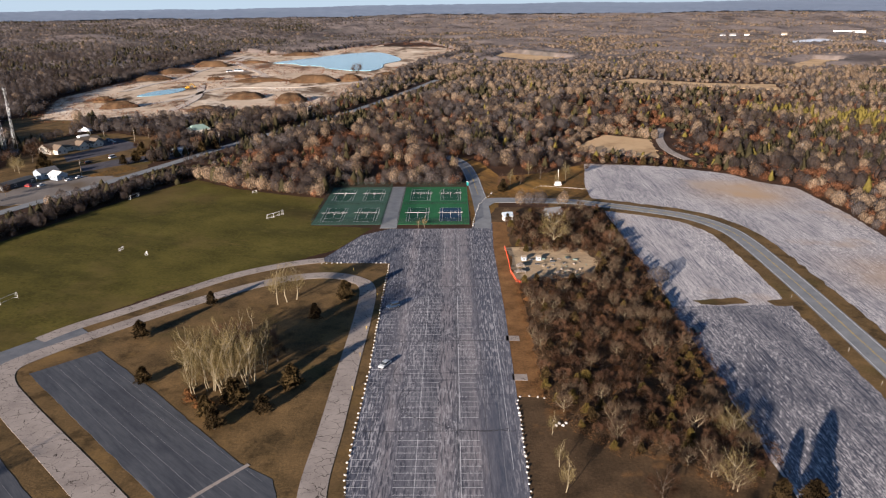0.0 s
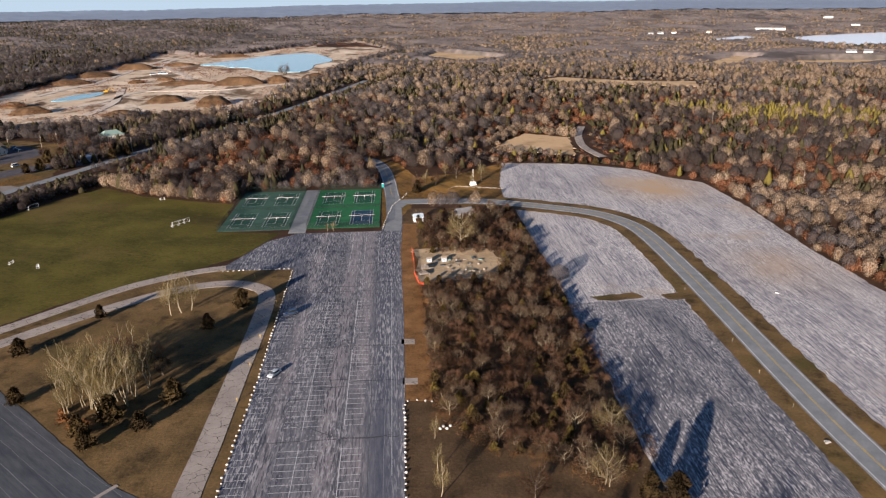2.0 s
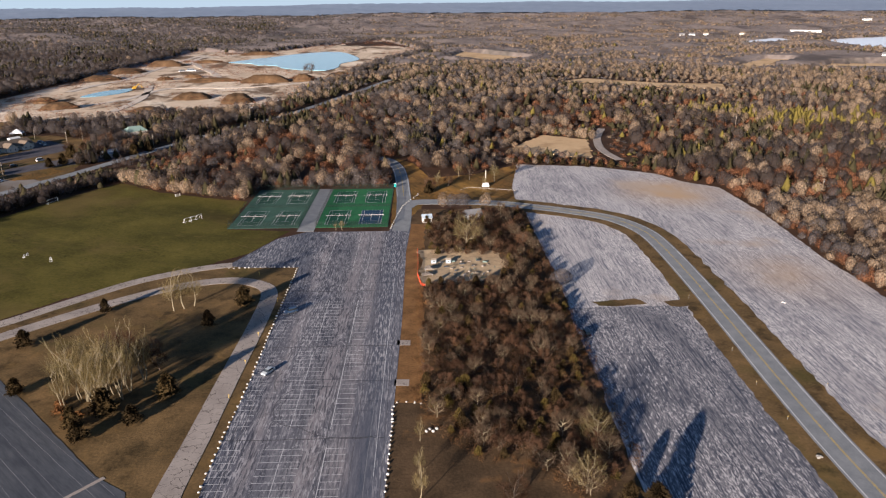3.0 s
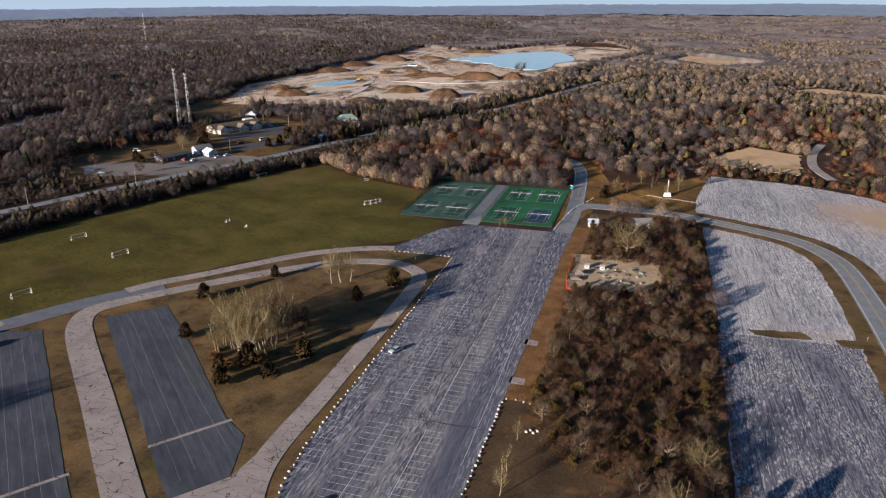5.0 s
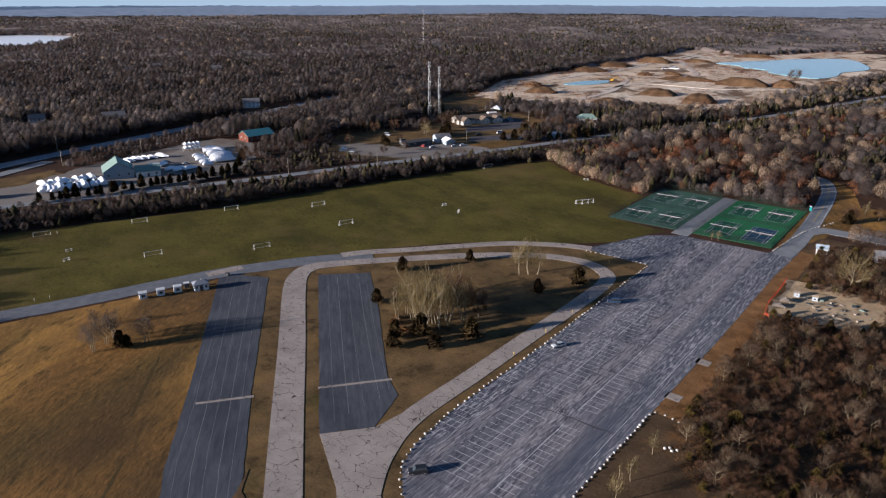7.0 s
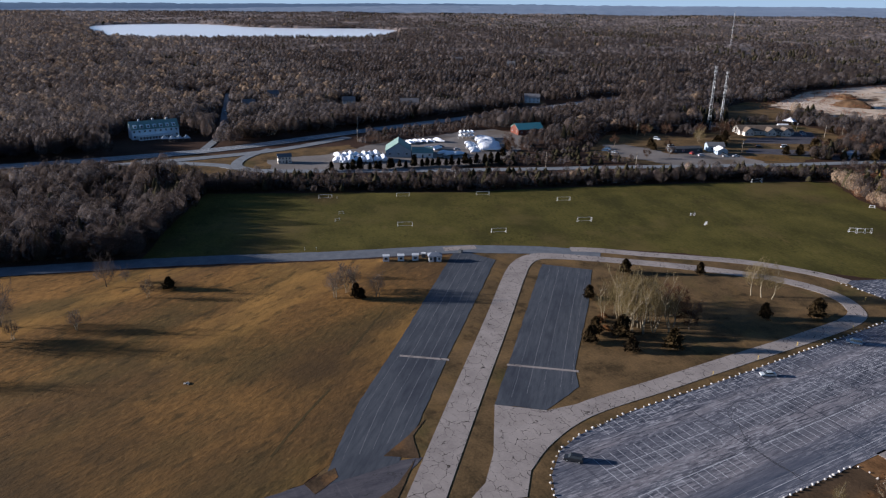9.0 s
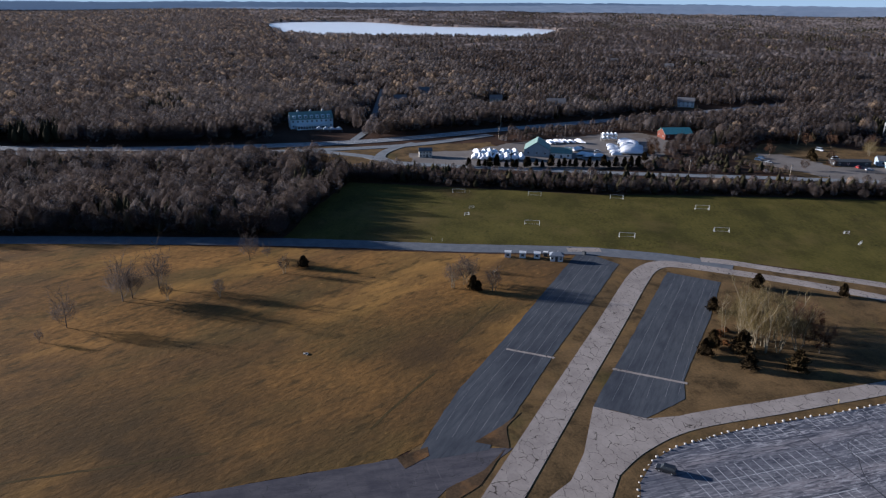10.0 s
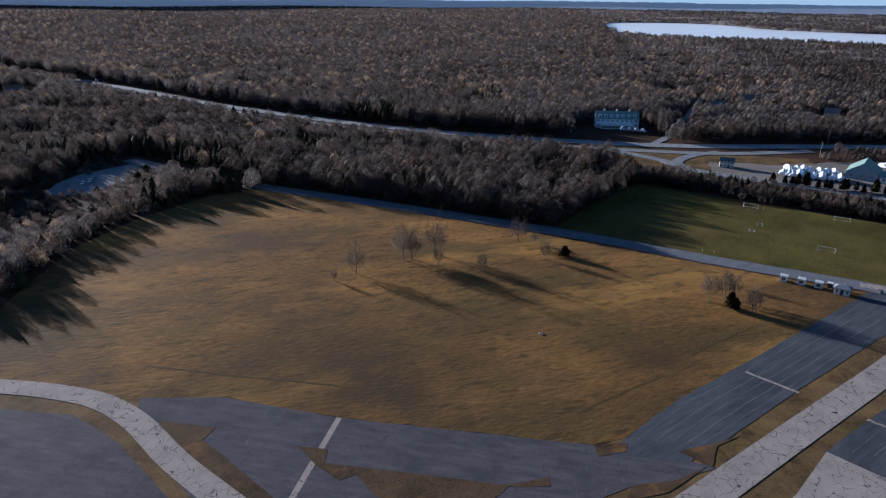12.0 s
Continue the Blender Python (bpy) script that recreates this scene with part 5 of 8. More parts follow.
CEDAR_B = placed(cedar("cedar_tree", "small dark cedar with a bare foot", 12, 5.4, 3.0, group="cedars on the lawn"), -50.5, 165)
for x, y, k, s in [(-65, 162.5, 0, 0.75), (-45.5, 178, 1, 1.0), (-47, 223, 0, 0.7), (-39, 240, 1, 1.05), (-87, 235.5, 0, 0.62), (-102, 209.5, 1, 0.85), (-89, 180, 1, 0.75), (-59.5, 169, 1, 1.1)]:
    another((CEDAR_A, CEDAR_B)[k], x, y, 40 * x, s * 1.25, 1.1)
RUSSET = placed(cedar("shrub", "russet shrub with clinging dead leaves", 13, 2.2, 2.4, M_OAKLEAF, 600), -72, 170)
tagged(RUSSET, category="shrub", group="russet shrubs")
for x, y, s in [(-74, 174, 0.8), (-69, 167, 0.7), (-66, 168, 0.8), (-62, 171, 0.8)]:
    another(RUSSET, x, y, 50 * x, s)

# single trees on the meadow
MEADOW_TREES = "single trees on the meadow"
WIDE_TREE = placed(bare_tree("bare_tree", "grey leafless tree standing in dry meadow grass", 15, 10, 5.5, stems=1, limbs=14, twigs=18, trunk_share=0.12, upright=0.75, leaf=M_GREYTWIG, vase=True, group=MEADOW_TREES), -133, -35)
THIN_TREE = placed(bare_tree("bare_tree", "thin birch-like leafless tree on the meadow", 16, 8, 2.8, stems=3, limbs=6, twigs=9, bark=M_PALEBARK, leaf=M_GREYTWIG, upright=0.7, vase=True, group=MEADOW_TREES), -132, 97, size=1.4)
for x, y, k, s in [(-124, -41, 1, 0.6), (-151, -20, 0, 1.3), (-153, -17, 0, 1.15), (-160, -8.5, 0, 1.25), (-148, -5, 1, 0.9), (-146, 13, 1, 0.95), (-181, 25, 0, 1.0), (-163, 37.5, 1, 1.0), (-183, 32, 0, 0.5),
                   (-134, 103, 1, 1.35), (-136, 106, 1, 1.3), (-125, 111, 1, 1.25), (-150, 107, 1, 0.8)]:
    another((WIDE_TREE, THIN_TREE)[k], x, y, 37 * x, s)
another(CEDAR_B, -168, 45.5, 10, 0.95, label="round black-green cedar on the meadow", group=MEADOW_TREES)
another(CEDAR_A, -128, 104, 70, 0.85, 1.15, label="dark columnar cedar on the meadow", group=MEADOW_TREES)
another(CEDAR_A, -127, 105.5, 10, 0.7, 1.0, label="dark columnar cedar on the meadow", group=MEADOW_TREES)

# trees on the lawn south of the wood and by the access road
for x, y, s in [(25.4, 154, 0.55), (25.4, 141, 0.6), (25.6, 132, 0.75)]:
    another(SMALL_TREE, x, y, 31 * y, s, 1.2, label="young leafless tree beside the parking lot")
another(GREY_TREE, 46, 128.5, 20, 0.95, label="round pale leafless tree on the lawn")
another(round_a, 63, 133, 60, 0.9, label="gnarled pale leafless tree at the wood's edge", group="trees of the wood")
another(round_a, 69, 150, 160, 0.95, label="gnarled pale leafless tree at the wood's edge", group="trees of the wood")
for x, y, k, s in [(30, 398, 0, 1.0), (35, 407, 1, 1.0), (40.5, 409, 0, 0.85), (54, 424, 0, 1.1), (69, 419, 1, 1.2), (62, 407, 1, 0.7), (84, 440, 0, 0.9), (48, 430, 1, 1.0)]:
    another((GREY_TREE, SMALL_TREE)[k], x, y, 51 * x, s, label="leafless tree on brown grass beside the access road", group="trees by the access road")
another(CEDAR_A, 29.5, 396, 0, 1.1, label="dark brown cedar beside the access road", group="trees by the access road")
another(CEDAR_A, 28, 393, 90, 0.8, label="dark brown cedar beside the access road", group="trees by the access road")
for i in range(9):
    another(CEDAR_A, 88 + 7.5 * i, 470 - 2.6 * i + (i % 3), 77 * i, 0.7 + 0.1 * (i % 3), label="olive cedar along the lot's far edge", group="cedars along the far lot")
another(SMALL_TREE, -13, 327.5, 0, 0.55, label="thin young tree beside the court fence")
another(SMALL_TREE, -16, 327.5, 90, 0.45, label="thin young tree beside the court fence")

# the wood between the lots
WOOD = "trees of the wood"
grid = [(x + rng.uniform(-1.9, 1.9), y + rng.uniform(-1.9, 1.9)) for y in np.arange(133, 354, 4.5) for x in np.arange(27, 77, 4.5)]
grid = [q for q in grid if inside(np.array([q]), WOODS_STRIP)[0]]
YOUNG = placed(bare_tree("sapling", "bushy brown leafless tree in a thicket", 21, 6.5, 3.0, limbs=9, twigs=16, upright=0.5, trunk_share=0.25, group=WOOD), 44, 200)
YOUNG_B = placed(bare_tree("sapling", "bushy brown leafless tree in a thicket", 22, 6.0, 3.3, stems=2, limbs=6, twigs=14, upright=0.35, trunk_share=0.2, group=WOOD), 50, 210)
OLIVE = placed(cedar("cedar_tree", "sunlit olive cedar in the wood", 31, 5.2, 2.9, M_OLIVELEAF, 1400, WOOD, 0.55), 38, 178)
TALL = placed(bare_tree("bare_tree", "round open-crowned tan leafless tree", 23, 8.5, 4.2, limbs=12, twigs=15, upright=0.5, bark=M_PALEBARK, leaf=M_UNDER_TAN, trunk_share=0.3, group=WOOD), 62, 196)
for i, (x, y) in enumerate(grid):
    edge = min(x - 25, 76 - x) < 5
    roll = rng.random()
    s, turn = rng.uniform(0.5, 0.86), rng.uniform(0, 360)
    if roll < (0.3 if edge or y < 175 else 0.16):
        another((CEDAR_A, OLIVE, OLIVE)[i % 3], x, y, turn, s * 0.85, 1.1, label="olive-brown cedar in the wood", group=WOOD)
    elif roll < (0.45 if edge else 0.24):
        another(RUSSET, x, y, turn, s, 1.0, label="russet shrub at the wood's edge")
    elif roll > 0.86:
        another(TALL, x, y, turn, s, label="round open-crowned tan leafless tree", group=WOOD)
    else:
        another((YOUNG, YOUNG_B, GREY_TREE)[int(rng.integers(0, 7)) % 3 if roll > 0.9 else int(rng.integers(0, 2))], x, y, turn, s, label="bushy brown leafless tree in a thicket", group=WOOD)
for x, y, q in ((75, 122, 1.45), (71, 127, 1.0)):
    another(CEDAR_A, x, y, 33 * x, q, 1.15, label="tall dark cedar at the wood's edge", group=WOOD)
# unseen trees, added so that their shade falls on the lawn
for k in range(20):
    another((YOUNG, GREY_TREE, TALL, YOUNG_B)[k % 4], 14 + 13.5 * (k % 5) + 3 * math.sin(k * 2.3), 62 + 8 * (k // 5) + 2 * math.sin(k * 4.1), 71 * k, 0.9 + 0.25 * (k % 3), label="unseen leafless tree added south of the lawn for shade", group="thicket south of the lawn")
another(round_a, 45.3, 299, 200, 1.45, label="wide bare tree beside a sandy clearing", group=WOOD)
for x, y, s in [(33, 318, 0.8), (66, 318, 0.8), (58, 322, 0.9), (50, 312, 0.8), (70, 300, 0.8)]:
    another(GREY_TREE, x, y, 77 * x, s, label="grey leafless tree beside the clearing", group=WOOD)
q = np.array([(x + rng.uniform(-1, 1), y + rng.uniform(-1, 1)) for y in np.arange(132, 355, 2.1) for x in np.arange(26, 77, 2.1)])
q = q[inside(q, WOODS_STRIP)]
n = len(q)
for part_of, mat, label in ((np.arange(n) % 3 == 0, M_UNDER, "red-brown leafless underbrush of the wood"), (np.arange(n) % 3 == 1, M_UNDER_TAN, "tan leafless underbrush of the wood"),
                            (np.arange(n) % 3 == 2, M_EDGE, "russet leafy underbrush of the wood")):
    qq = q[part_of]
    hh = 2.2 + 2.6 * rng.random(len(qq)) ** 1.6
    stuff("brush", [twig_cloud(np.c_[qq, np.zeros(len(qq))], hh, hh * 0.62, 70, 0.028, low=0.05, trunk=False)], mat, label, "brush")
# ================= quarry =================
HAUL = (([(-404, 880), (-402, 925), (-398, 967), (-387, 1014), (-396, 1141), (-410, 1342), (-408, 1463)], 9), ([(-267, 1041), (-291, 1104), (-351, 1224), (-384, 1314), (-391, 1410), (-346, 1456)], 10),
                ([(-345, 720), (-326, 764), (-305, 813), (-289, 908), (-198, 914), (-132, 961), (-100, 1017)], 8), ([(-326, 941), (-291, 817), (-282, 715)], 9))


def quarry():
    """Sand floor with berms, terraces and heaps, sunk into the land at its rim."""
    xs, ys = np.arange(-500, 60, 7.0), np.arange(640, 1990, 9.0)
    x, y = np.meshgrid(xs, ys)
    p = np.stack([x.ravel(), y.ravel()], 1)
    rim = np.full(len(p), 1e9)
    q = np.array(QUARRY, float)
    for a, b in zip(q, np.roll(q, -1, 0)):
        d = b - a
        s = np.clip(((p - a) @ d) / (d @ d), 0, 1)
        rim = np.minimum(rim, np.linalg.norm(p - a - s[:, None] * d, axis=1))
    rim = np.where(inside(p, QUARRY), rim, -rim)
    f1 = np.array([noise.noise(Vector((a * 0.012, b * 0.008, 2.0))) for a, b in p])
    f2 = np.array([noise.noise(Vector((a * 0.05, b * 0.035, 5.0))) for a, b in p])
    z = 0.5 + np.clip(f1 - 0.25, 0, 1) * 3 + np.clip(f2 - 0.1, 0, 1) * 0.8
    wet = np.zeros(len(p), bool)
    for shore in (LAKE_N, POND_N):
        c = shore.mean(0)
        wet |= inside(p, c + (shore - c) * 1.05)
    for line, w in HAUL:
        z = np.where(near_line(p, line, w + 5), 0.5, z)
    z = np.where(wet, 0.2, z)
    z = np.where(rim > 0, z * np.clip(rim / 25, 0.1, 1), -0.5 + rim * 0.02)
    b = len(xs)
    i, j = np.meshgrid(np.arange(len(ys) - 1), np.arange(b - 1), indexing="ij")
    f = np.stack([i * b + j, i * b + j + 1, (i + 1) * b + j + 1, (i + 1) * b + j], -1).reshape(-1, 4)
    f = f[(rim[f] > -14).any(1)]
    tagged(new("quarry_floor", arrays_mesh("quarry_floor", np.c_[p, z], f, M_SAND, smooth=True)), "pale orange sand floor of an open quarry with heaps", "quarry", kind="structure")
    keep = (rim > 3) & ~wet & ((f1 > 0.22) | ((rim < 24) & (f2 > -0.1)) | (f1 < -0.34)) & (rng.random(len(p)) < 0.75)
    keep |= (rim > 3) & ~wet & inside(p, [(-354, 1255), (-287, 1243), (-167, 1141), (-154, 1052), (-261, 1090), (-330, 1150)]) & (rng.random(len(p)) < 0.8)
    keep |= (rim > -14) & (rim < 45) & (p[:, 1] < 800) & (rng.random(len(p)) < 0.8)
    k = p[keep] + rng.uniform(-3, 3, (keep.sum(), 2))
    h = 2.0 + 1.5 * rng.random(len(k))
    stuff("brush", [twig_cloud(np.c_[k, z[keep]], h, h * 1.5, 14, 0.28, low=0.0, trunk=False)], M_TWIG_RED, "brown scrub on the quarry banks", "brush")


quarry()


def heap(x, y, long, wide, tall, turn, seed):
    """A lumpy heap of brown earth with a flat worn top and gullied sides."""
    v, f, a, b = [], [], 26, 9
    for i in range(b + 1):
        s = i / b
        for j in range(a):
            t = 2 * math.pi * j / a
            n = noise.noise(Vector((math.cos(t) * 1.7, math.sin(t) * 1.7, seed))) * 0.28 + noise.noise(Vector((math.cos(t) * 5, math.sin(t) * 5, seed + s * 2))) * 0.14
            r = (1 - s) * (1 + n)
            up = tall * min(1.0, 1.45 * s ** 0.75) * (1 + 0.22 * noise.noise(Vector((r * math.cos(t) * 2.5, r * math.sin(t) * 2.5, seed + 7))))
            v.append((r * math.cos(t) * long / 2, r * math.sin(t) * wide / 2, up - 0.6))
    for i in range(b):
        for j in range(a):
            p, q = i * a + j, i * a + (j + 1) % a
            f.append((p, q, q + a, p + a))
    ob = new("earth_mound", arrays_mesh("earth_mound", np.array(v), np.array(f), M_HEAP, smooth=True))
    ob.matrix_world = pose(x, y, 0.6, 0, 0, turn)
    tagged(ob, "brown scrub-covered earth mound in the quarry", "mound", "mounds in the quarry")


MOUNDS = [(-231, 815, 46, 34, 7, 20), (-176, 780, 40, 36, 9, 30), (-184, 972, 70, 30, 10, 12), (-137, 985, 34, 26, 9, 0), (-246, 712, 34, 24, 6, 10), (-405, 1230, 70, 34, 9, 0),
                                                     (-262, 985, 90, 24, 5, 8), (-425, 1120, 50, 60, 7, 90), (-205, 688, 46, 20, 5, 0), (-420, 1020, 40, 60, 6, 80), (-345, 742, 40, 24, 7, 30), (-385, 790, 26, 20, 6, 0),
                                                     (-300, 1040, 30, 18, 5, 0), (-330, 1010, 24, 16, 5, 40), (-95, 1040, 40, 24, 6, 40), (-350, 1290, 60, 22, 5, 0), (-300, 1460, 80, 26, 7, 20)]
for k, (x, y, long, wide, tall, turn) in enumerate(MOUNDS):
    heap(x, y, long, wide, tall, turn, k * 3.7)
q = np.concatenate([np.c_[np.random.default_rng(40 + k).normal(size=(110, 2)) * (long * 0.26, wide * 0.26) + (x, y), np.full(110, tall * 0.4)] for k, (x, y, long, wide, tall, turn) in enumerate(MOUNDS)])
hh = rng.uniform(1.0, 3.0, len(q))
stuff("brush", [twig_cloud(q, hh, hh * 1.3, 16, 0.22, low=0.0, trunk=False)], M_TWIG_RED, "brown scrub on the quarry mounds", "brush")
M_HAUL = material("pale_haul_road", (0.44, 0.38, 0.32), (0.66, 0.57, 0.47), 0.03, 0.3, bump=0.2)
for line, w in HAUL:
    ribbon("haul_road", curve_through(line, 12), w, 0.85, M_HAUL, "pale sandy haul road through the quarry", "track", thick=0.6, wobble=2.0)

# worn tracks in the meadow grass
for line in ([(-50, 50), (-62.5, 62), (-73, 73.4)], [(-89.5, 85), (-114, 108.6)], [(-51.5, -75), (-51.2, -47), (-51.5, -24.6), (-50.8, 10.8)]):
    ribbon("grass_track", curve_through(line, 2.0), 0.8, 0.062, M_TRACK, "dark worn track in dry meadow grass", "track", thick=0.02, wobble=0.4)

# ================= paint, stripes and marks =================


def bars(name, rects, top, mat, label, category, thick=0.012):
    """Flat painted bars, each (x, y, along x, along y), as one mesh."""
    v, f = [], []
    for x, y, sx, sy in rects:
        k = len(v)
        v += [(x - sx / 2, y - sy / 2, top), (x + sx / 2, y - sy / 2, top), (x + sx / 2, y + sy / 2, top), (x - sx / 2, y + sy / 2, top)]
        f.append((k, k + 1, k + 2, k + 3))
    return tagged(new(name, arrays_mesh(name, np.array(v), np.array(f), mat)), label, category, kind="structure")


STALL = 2.58
rects = []
for y in np.arange(118, 243, STALL):
    if 152 < y < 160 or 204 < y < 209:
        continue
    rects.append((-8.4, y, 9.9, 0.11))
    if y > 128:
        rects.append((-21.6, y, 5.0, 0.11))
    rects.append((4.7, y, 5.0, 0.11))
for y0, y1 in ((118, 152), (160, 204), (209, 243)):
    rects.append((-8.4, (y0 + y1) / 2, 0.11, y1 - y0))
    rects.append((2.2, (y0 + y1) / 2, 0.14, y1 - y0))
rects += [(y_x, 295, 0.10, 46) for y_x in (-14, -3, 3, 9)] + [(14.6, 200, 0.10, 120)]
bars("stall_markings", rects, 0.106, M_PAINT, "worn white parking stall lines", "road marking")


for off, wid, mat, lab in ((4.1, 0.22, M_PAINT, "worn white road edge line"), (-4.1, 0.22, M_PAINT, "worn white road edge line"), (0.16, 0.14, M_YELLOW, "faded yellow centre line"), (-0.16, 0.14, M_YELLOW, "faded yellow centre line")):
    a, b = ribbon_sides(ROAD_E[8:], 2 * abs(off))
    ribbon("edge_line" if abs(off) > 1 else "centre_line", a if off > 0 else b, wid, 0.147, mat, lab, "road marking", thick=0.005)
    a, b = ribbon_sides(ROAD_N[20:], 2 * abs(off) * 0.85)
    ribbon("edge_line" if abs(off) > 1 else "centre_line", a if off > 0 else b, wid * 0.8, 0.137, mat, lab, "road marking", thick=0.005)
for off in (-5.2, 0, 5.2):
    a, b = ribbon_sides(HIGHWAY, 2 * abs(off) + 1e-6)
    ribbon("edge_line", a if off >= 0 else b, 0.4, 0.41, M_PAINT, "white highway line", "road marking", thick=0.005)
ribbon("concrete_band", [(-81.6, 99.2), (-72.2, 111.4)], 1.1, 0.098, M_CONC, "pale concrete band across the asphalt", "pavement", thick=0.05)
ribbon("concrete_band", [(-61.5, 125.4), (-48.2, 142.0)], 1.1, 0.098, M_CONC, "pale concrete band across the asphalt", "pavement", thick=0.05)
ribbon("concrete_band", [(-36.4, -11.5), (-4.5, -12.3)], 1.5, 0.088, M_CONC, "pale concrete band across the asphalt", "pavement", thick=0.05)
ribbon("concrete_band", [(-160, 158), (-156, 172)], 5.0, 0.118, M_CONC, "pale concrete patch at the road's end", "pavement", thick=0.05)
skid = [(-8 + 6.5 * math.cos(t), 171 + 9.5 * math.sin(t)) for t in np.linspace(1.9, 4.9, 30)]
ribbon("skid_mark", skid, 0.16, 0.108, M_SKID, "dark curved tyre mark on asphalt", "tyre mark", thick=0.004)
ribbon("skid_mark", [(x + 1.8, y - 0.8) for x, y in skid[6:]], 0.13, 0.109, M_SKID, "dark curved tyre mark on asphalt", "tyre mark", thick=0.004)
ribbon("skid_mark", curve_through([(-6.9, 161.6), (0, 157), (9, 155.5), (15, 157)], 1.0), 0.2, 0.108, M_SKID, "dark tyre mark on asphalt", "tyre mark", thick=0.004)
ribbon("skid_mark", [(-14 + 3 * math.cos(t), 185 + 6 * math.sin(t)) for t in np.linspace(2.2, 4.4, 16)], 0.15, 0.108, M_SKID, "dark curved tyre mark on asphalt", "tyre mark", thick=0.004)
for o in ([(87.8, 238.5), (106.5, 240), (108, 235.5), (90, 234)], [(114, 237.5), (122, 239.5), (121.5, 233.5), (114.7, 233)]):
    slab("grass_island", o, 0.08, M_LAWN, "brown grass island on the overflow lot", "grass", wobble=1.5)
for o in ([(-26.5, -57), (-26.2, -41), (-21, -41.5), (-4, -16), (-2, -22), (-13, -42)], [(-22.8, -18), (-23.1, -10.2), (-17.8, -9.1), (-17.9, 19), (-17.4, 33), (-22.3, 43), (-19, 43.7), (-17.3, 34.3), (-10, 30), (-6, 8), (-15.1, -0.8), (-12.5, -4), (-16.4, -10.7)],
          [(-36.8, 53.6), (-39, 62), (-35.5, 61.7), (-32.4, 54.8)], [(-37.8, 74), (-33, 81), (-42, 84), (-47, 90), (-41, 80)], [(-26.8, 72.5), (-22.8, 62), (-17, 60), (-22, 70), (-33, 80)]):
    slab("grass_island", o, 0.12, M_DARKGRASS, "dark winter grass island among the asphalt", "grass", wobble=0.3)
for x, y in ((19.7, 208.2), (19.8, 183)):
    slab("concrete_pad", [(x - 2, y - 1.8), (x + 2.3, y - 2), (x + 2.3, y + 1.6), (x - 2, y + 1.8)], 0.10, M_CONC, "pale concrete pad on the verge", "pavement")

# thin sealed joints along the asphalt
M_SEAL = material("pale_joint_filler", (0.12, 0.12, 0.13), (0.27, 0.27, 0.28), 0.4, 4.0, bump=0)
for left, right, shares in (([(-125.5, 185.5), (-67.7, 131.6), (-44.5, 110)], [(-111, 200), (-76, 167.5), (-41, 136.5)], (0.18, 0.36, 0.55, 0.76, 0.9)),
                            ([(-156, 162), (-89, 102), (-62, 77), (-38.7, 60)], [(-139, 170), (-78, 115.5), (-56, 96), (-40.5, 81.5)], (0.15, 0.35, 0.52, 0.7, 0.86))):
    for k, s in enumerate(shares):
        line = [(a[0] + (b[0] - a[0]) * s, a[1] + (b[1] - a[1]) * s) for a, b in zip(left, right)]
        ribbon("joint", curve_through(line, 2.0)[3:-2], 0.07 + 0.04 * (k % 2), 0.093, M_SEAL, "thin pale joint in dark asphalt", "joint", thick=0.003, wobble=0.16)
for k, x in enumerate(np.arange(-20.6, 17, 3.7)):
    ribbon("joint", curve_through([(x, 132), (x, 200), (x, 276), (x + 0.2, 316 if x > -14 else 280)], 2.0), 0.09 if k % 3 else 0.14, 0.103, M_SEAL if k % 2 else M_SKID, "thin joint between asphalt lanes", "joint", thick=0.003, wobble=0.2)
for y in (155.8, 206.4, 252, 281):
    ribbon("joint", curve_through([(-24, y), (-10, y - 0.3), (4, y + 0.2), (16.5, y)], 1.2), 0.28, 0.104, M_SKID, "dark crack across the asphalt", "joint", thick=0.003, wobble=0.5)

# ================= boulders along the parking lot =================


def boulder(seed):
    g = random.Random(seed)
    bm = bmesh.new()
    bmesh.ops.create_icosphere(bm, subdivisions=2, radius=0.42)
    for v in bm.verts:
        n = noise.noise(v.co * 2.2 + Vector((seed * 3.1, 0, 0)))
        v.co *= 1 + 0.35 * n
        v.co.z = max(v.co.z * 0.8, -0.2)
    for f in bm.faces:
        f.smooth = g.random() > 0.3
    ob = part("boulder", bm, M_ROCK)
    return tagged(ob, "white-painted boulder edging the parking lot", "boulder", "boulders round the parking lot")


ROCKS = [boulder(s) for s in range(4)]


def boulder_row(line, gap, first=0):
    pts, left = curve_through(line, 0.5), 0.0
    for a, b in zip(pts[:-1], pts[1:]):
        left -= np.linalg.norm(b - a)
        if left <= 0:
            left += gap * random.uniform(0.85, 1.15)
            src = ROCKS[random.randrange(4)]
            c = copy_thing(src, Matrix())
            s = random.uniform(0.55, 0.95)
            c.matrix_basis = pose(a[0] + random.uniform(-0.2, 0.2), a[1], 0.26 * s, 0, 0, random.uniform(0, 360)) @ Matrix.Diagonal((s, s * random.uniform(0.8, 1.2), s * random.uniform(0.8, 1.1), 1))


boulder_row([(-54.5, 277.6), (-40, 278.6), (-26, 278)], 2.1)
boulder_row([(-26, 276), (-25.6, 250), (-25.2, 225), (-24.5, 190), (-24.7, 150), (-24.3, 135), (-22.4, 121), (-19.4, 112.6), (-13, 105.2), (-7, 101.7), (2, 99.2)], 2.4)
boulder_row([(25.5, 171.4), (18.6, 171.8), (18.2, 160), (17.8, 140), (17.5, 122), (17, 108)], 2.1)
boulder_row([(23, 392), (21.5, 386), (17.5, 376), (14.5, 364), (12.3, 348), (10.8, 334), (10.2, 327.5)], 3.0)
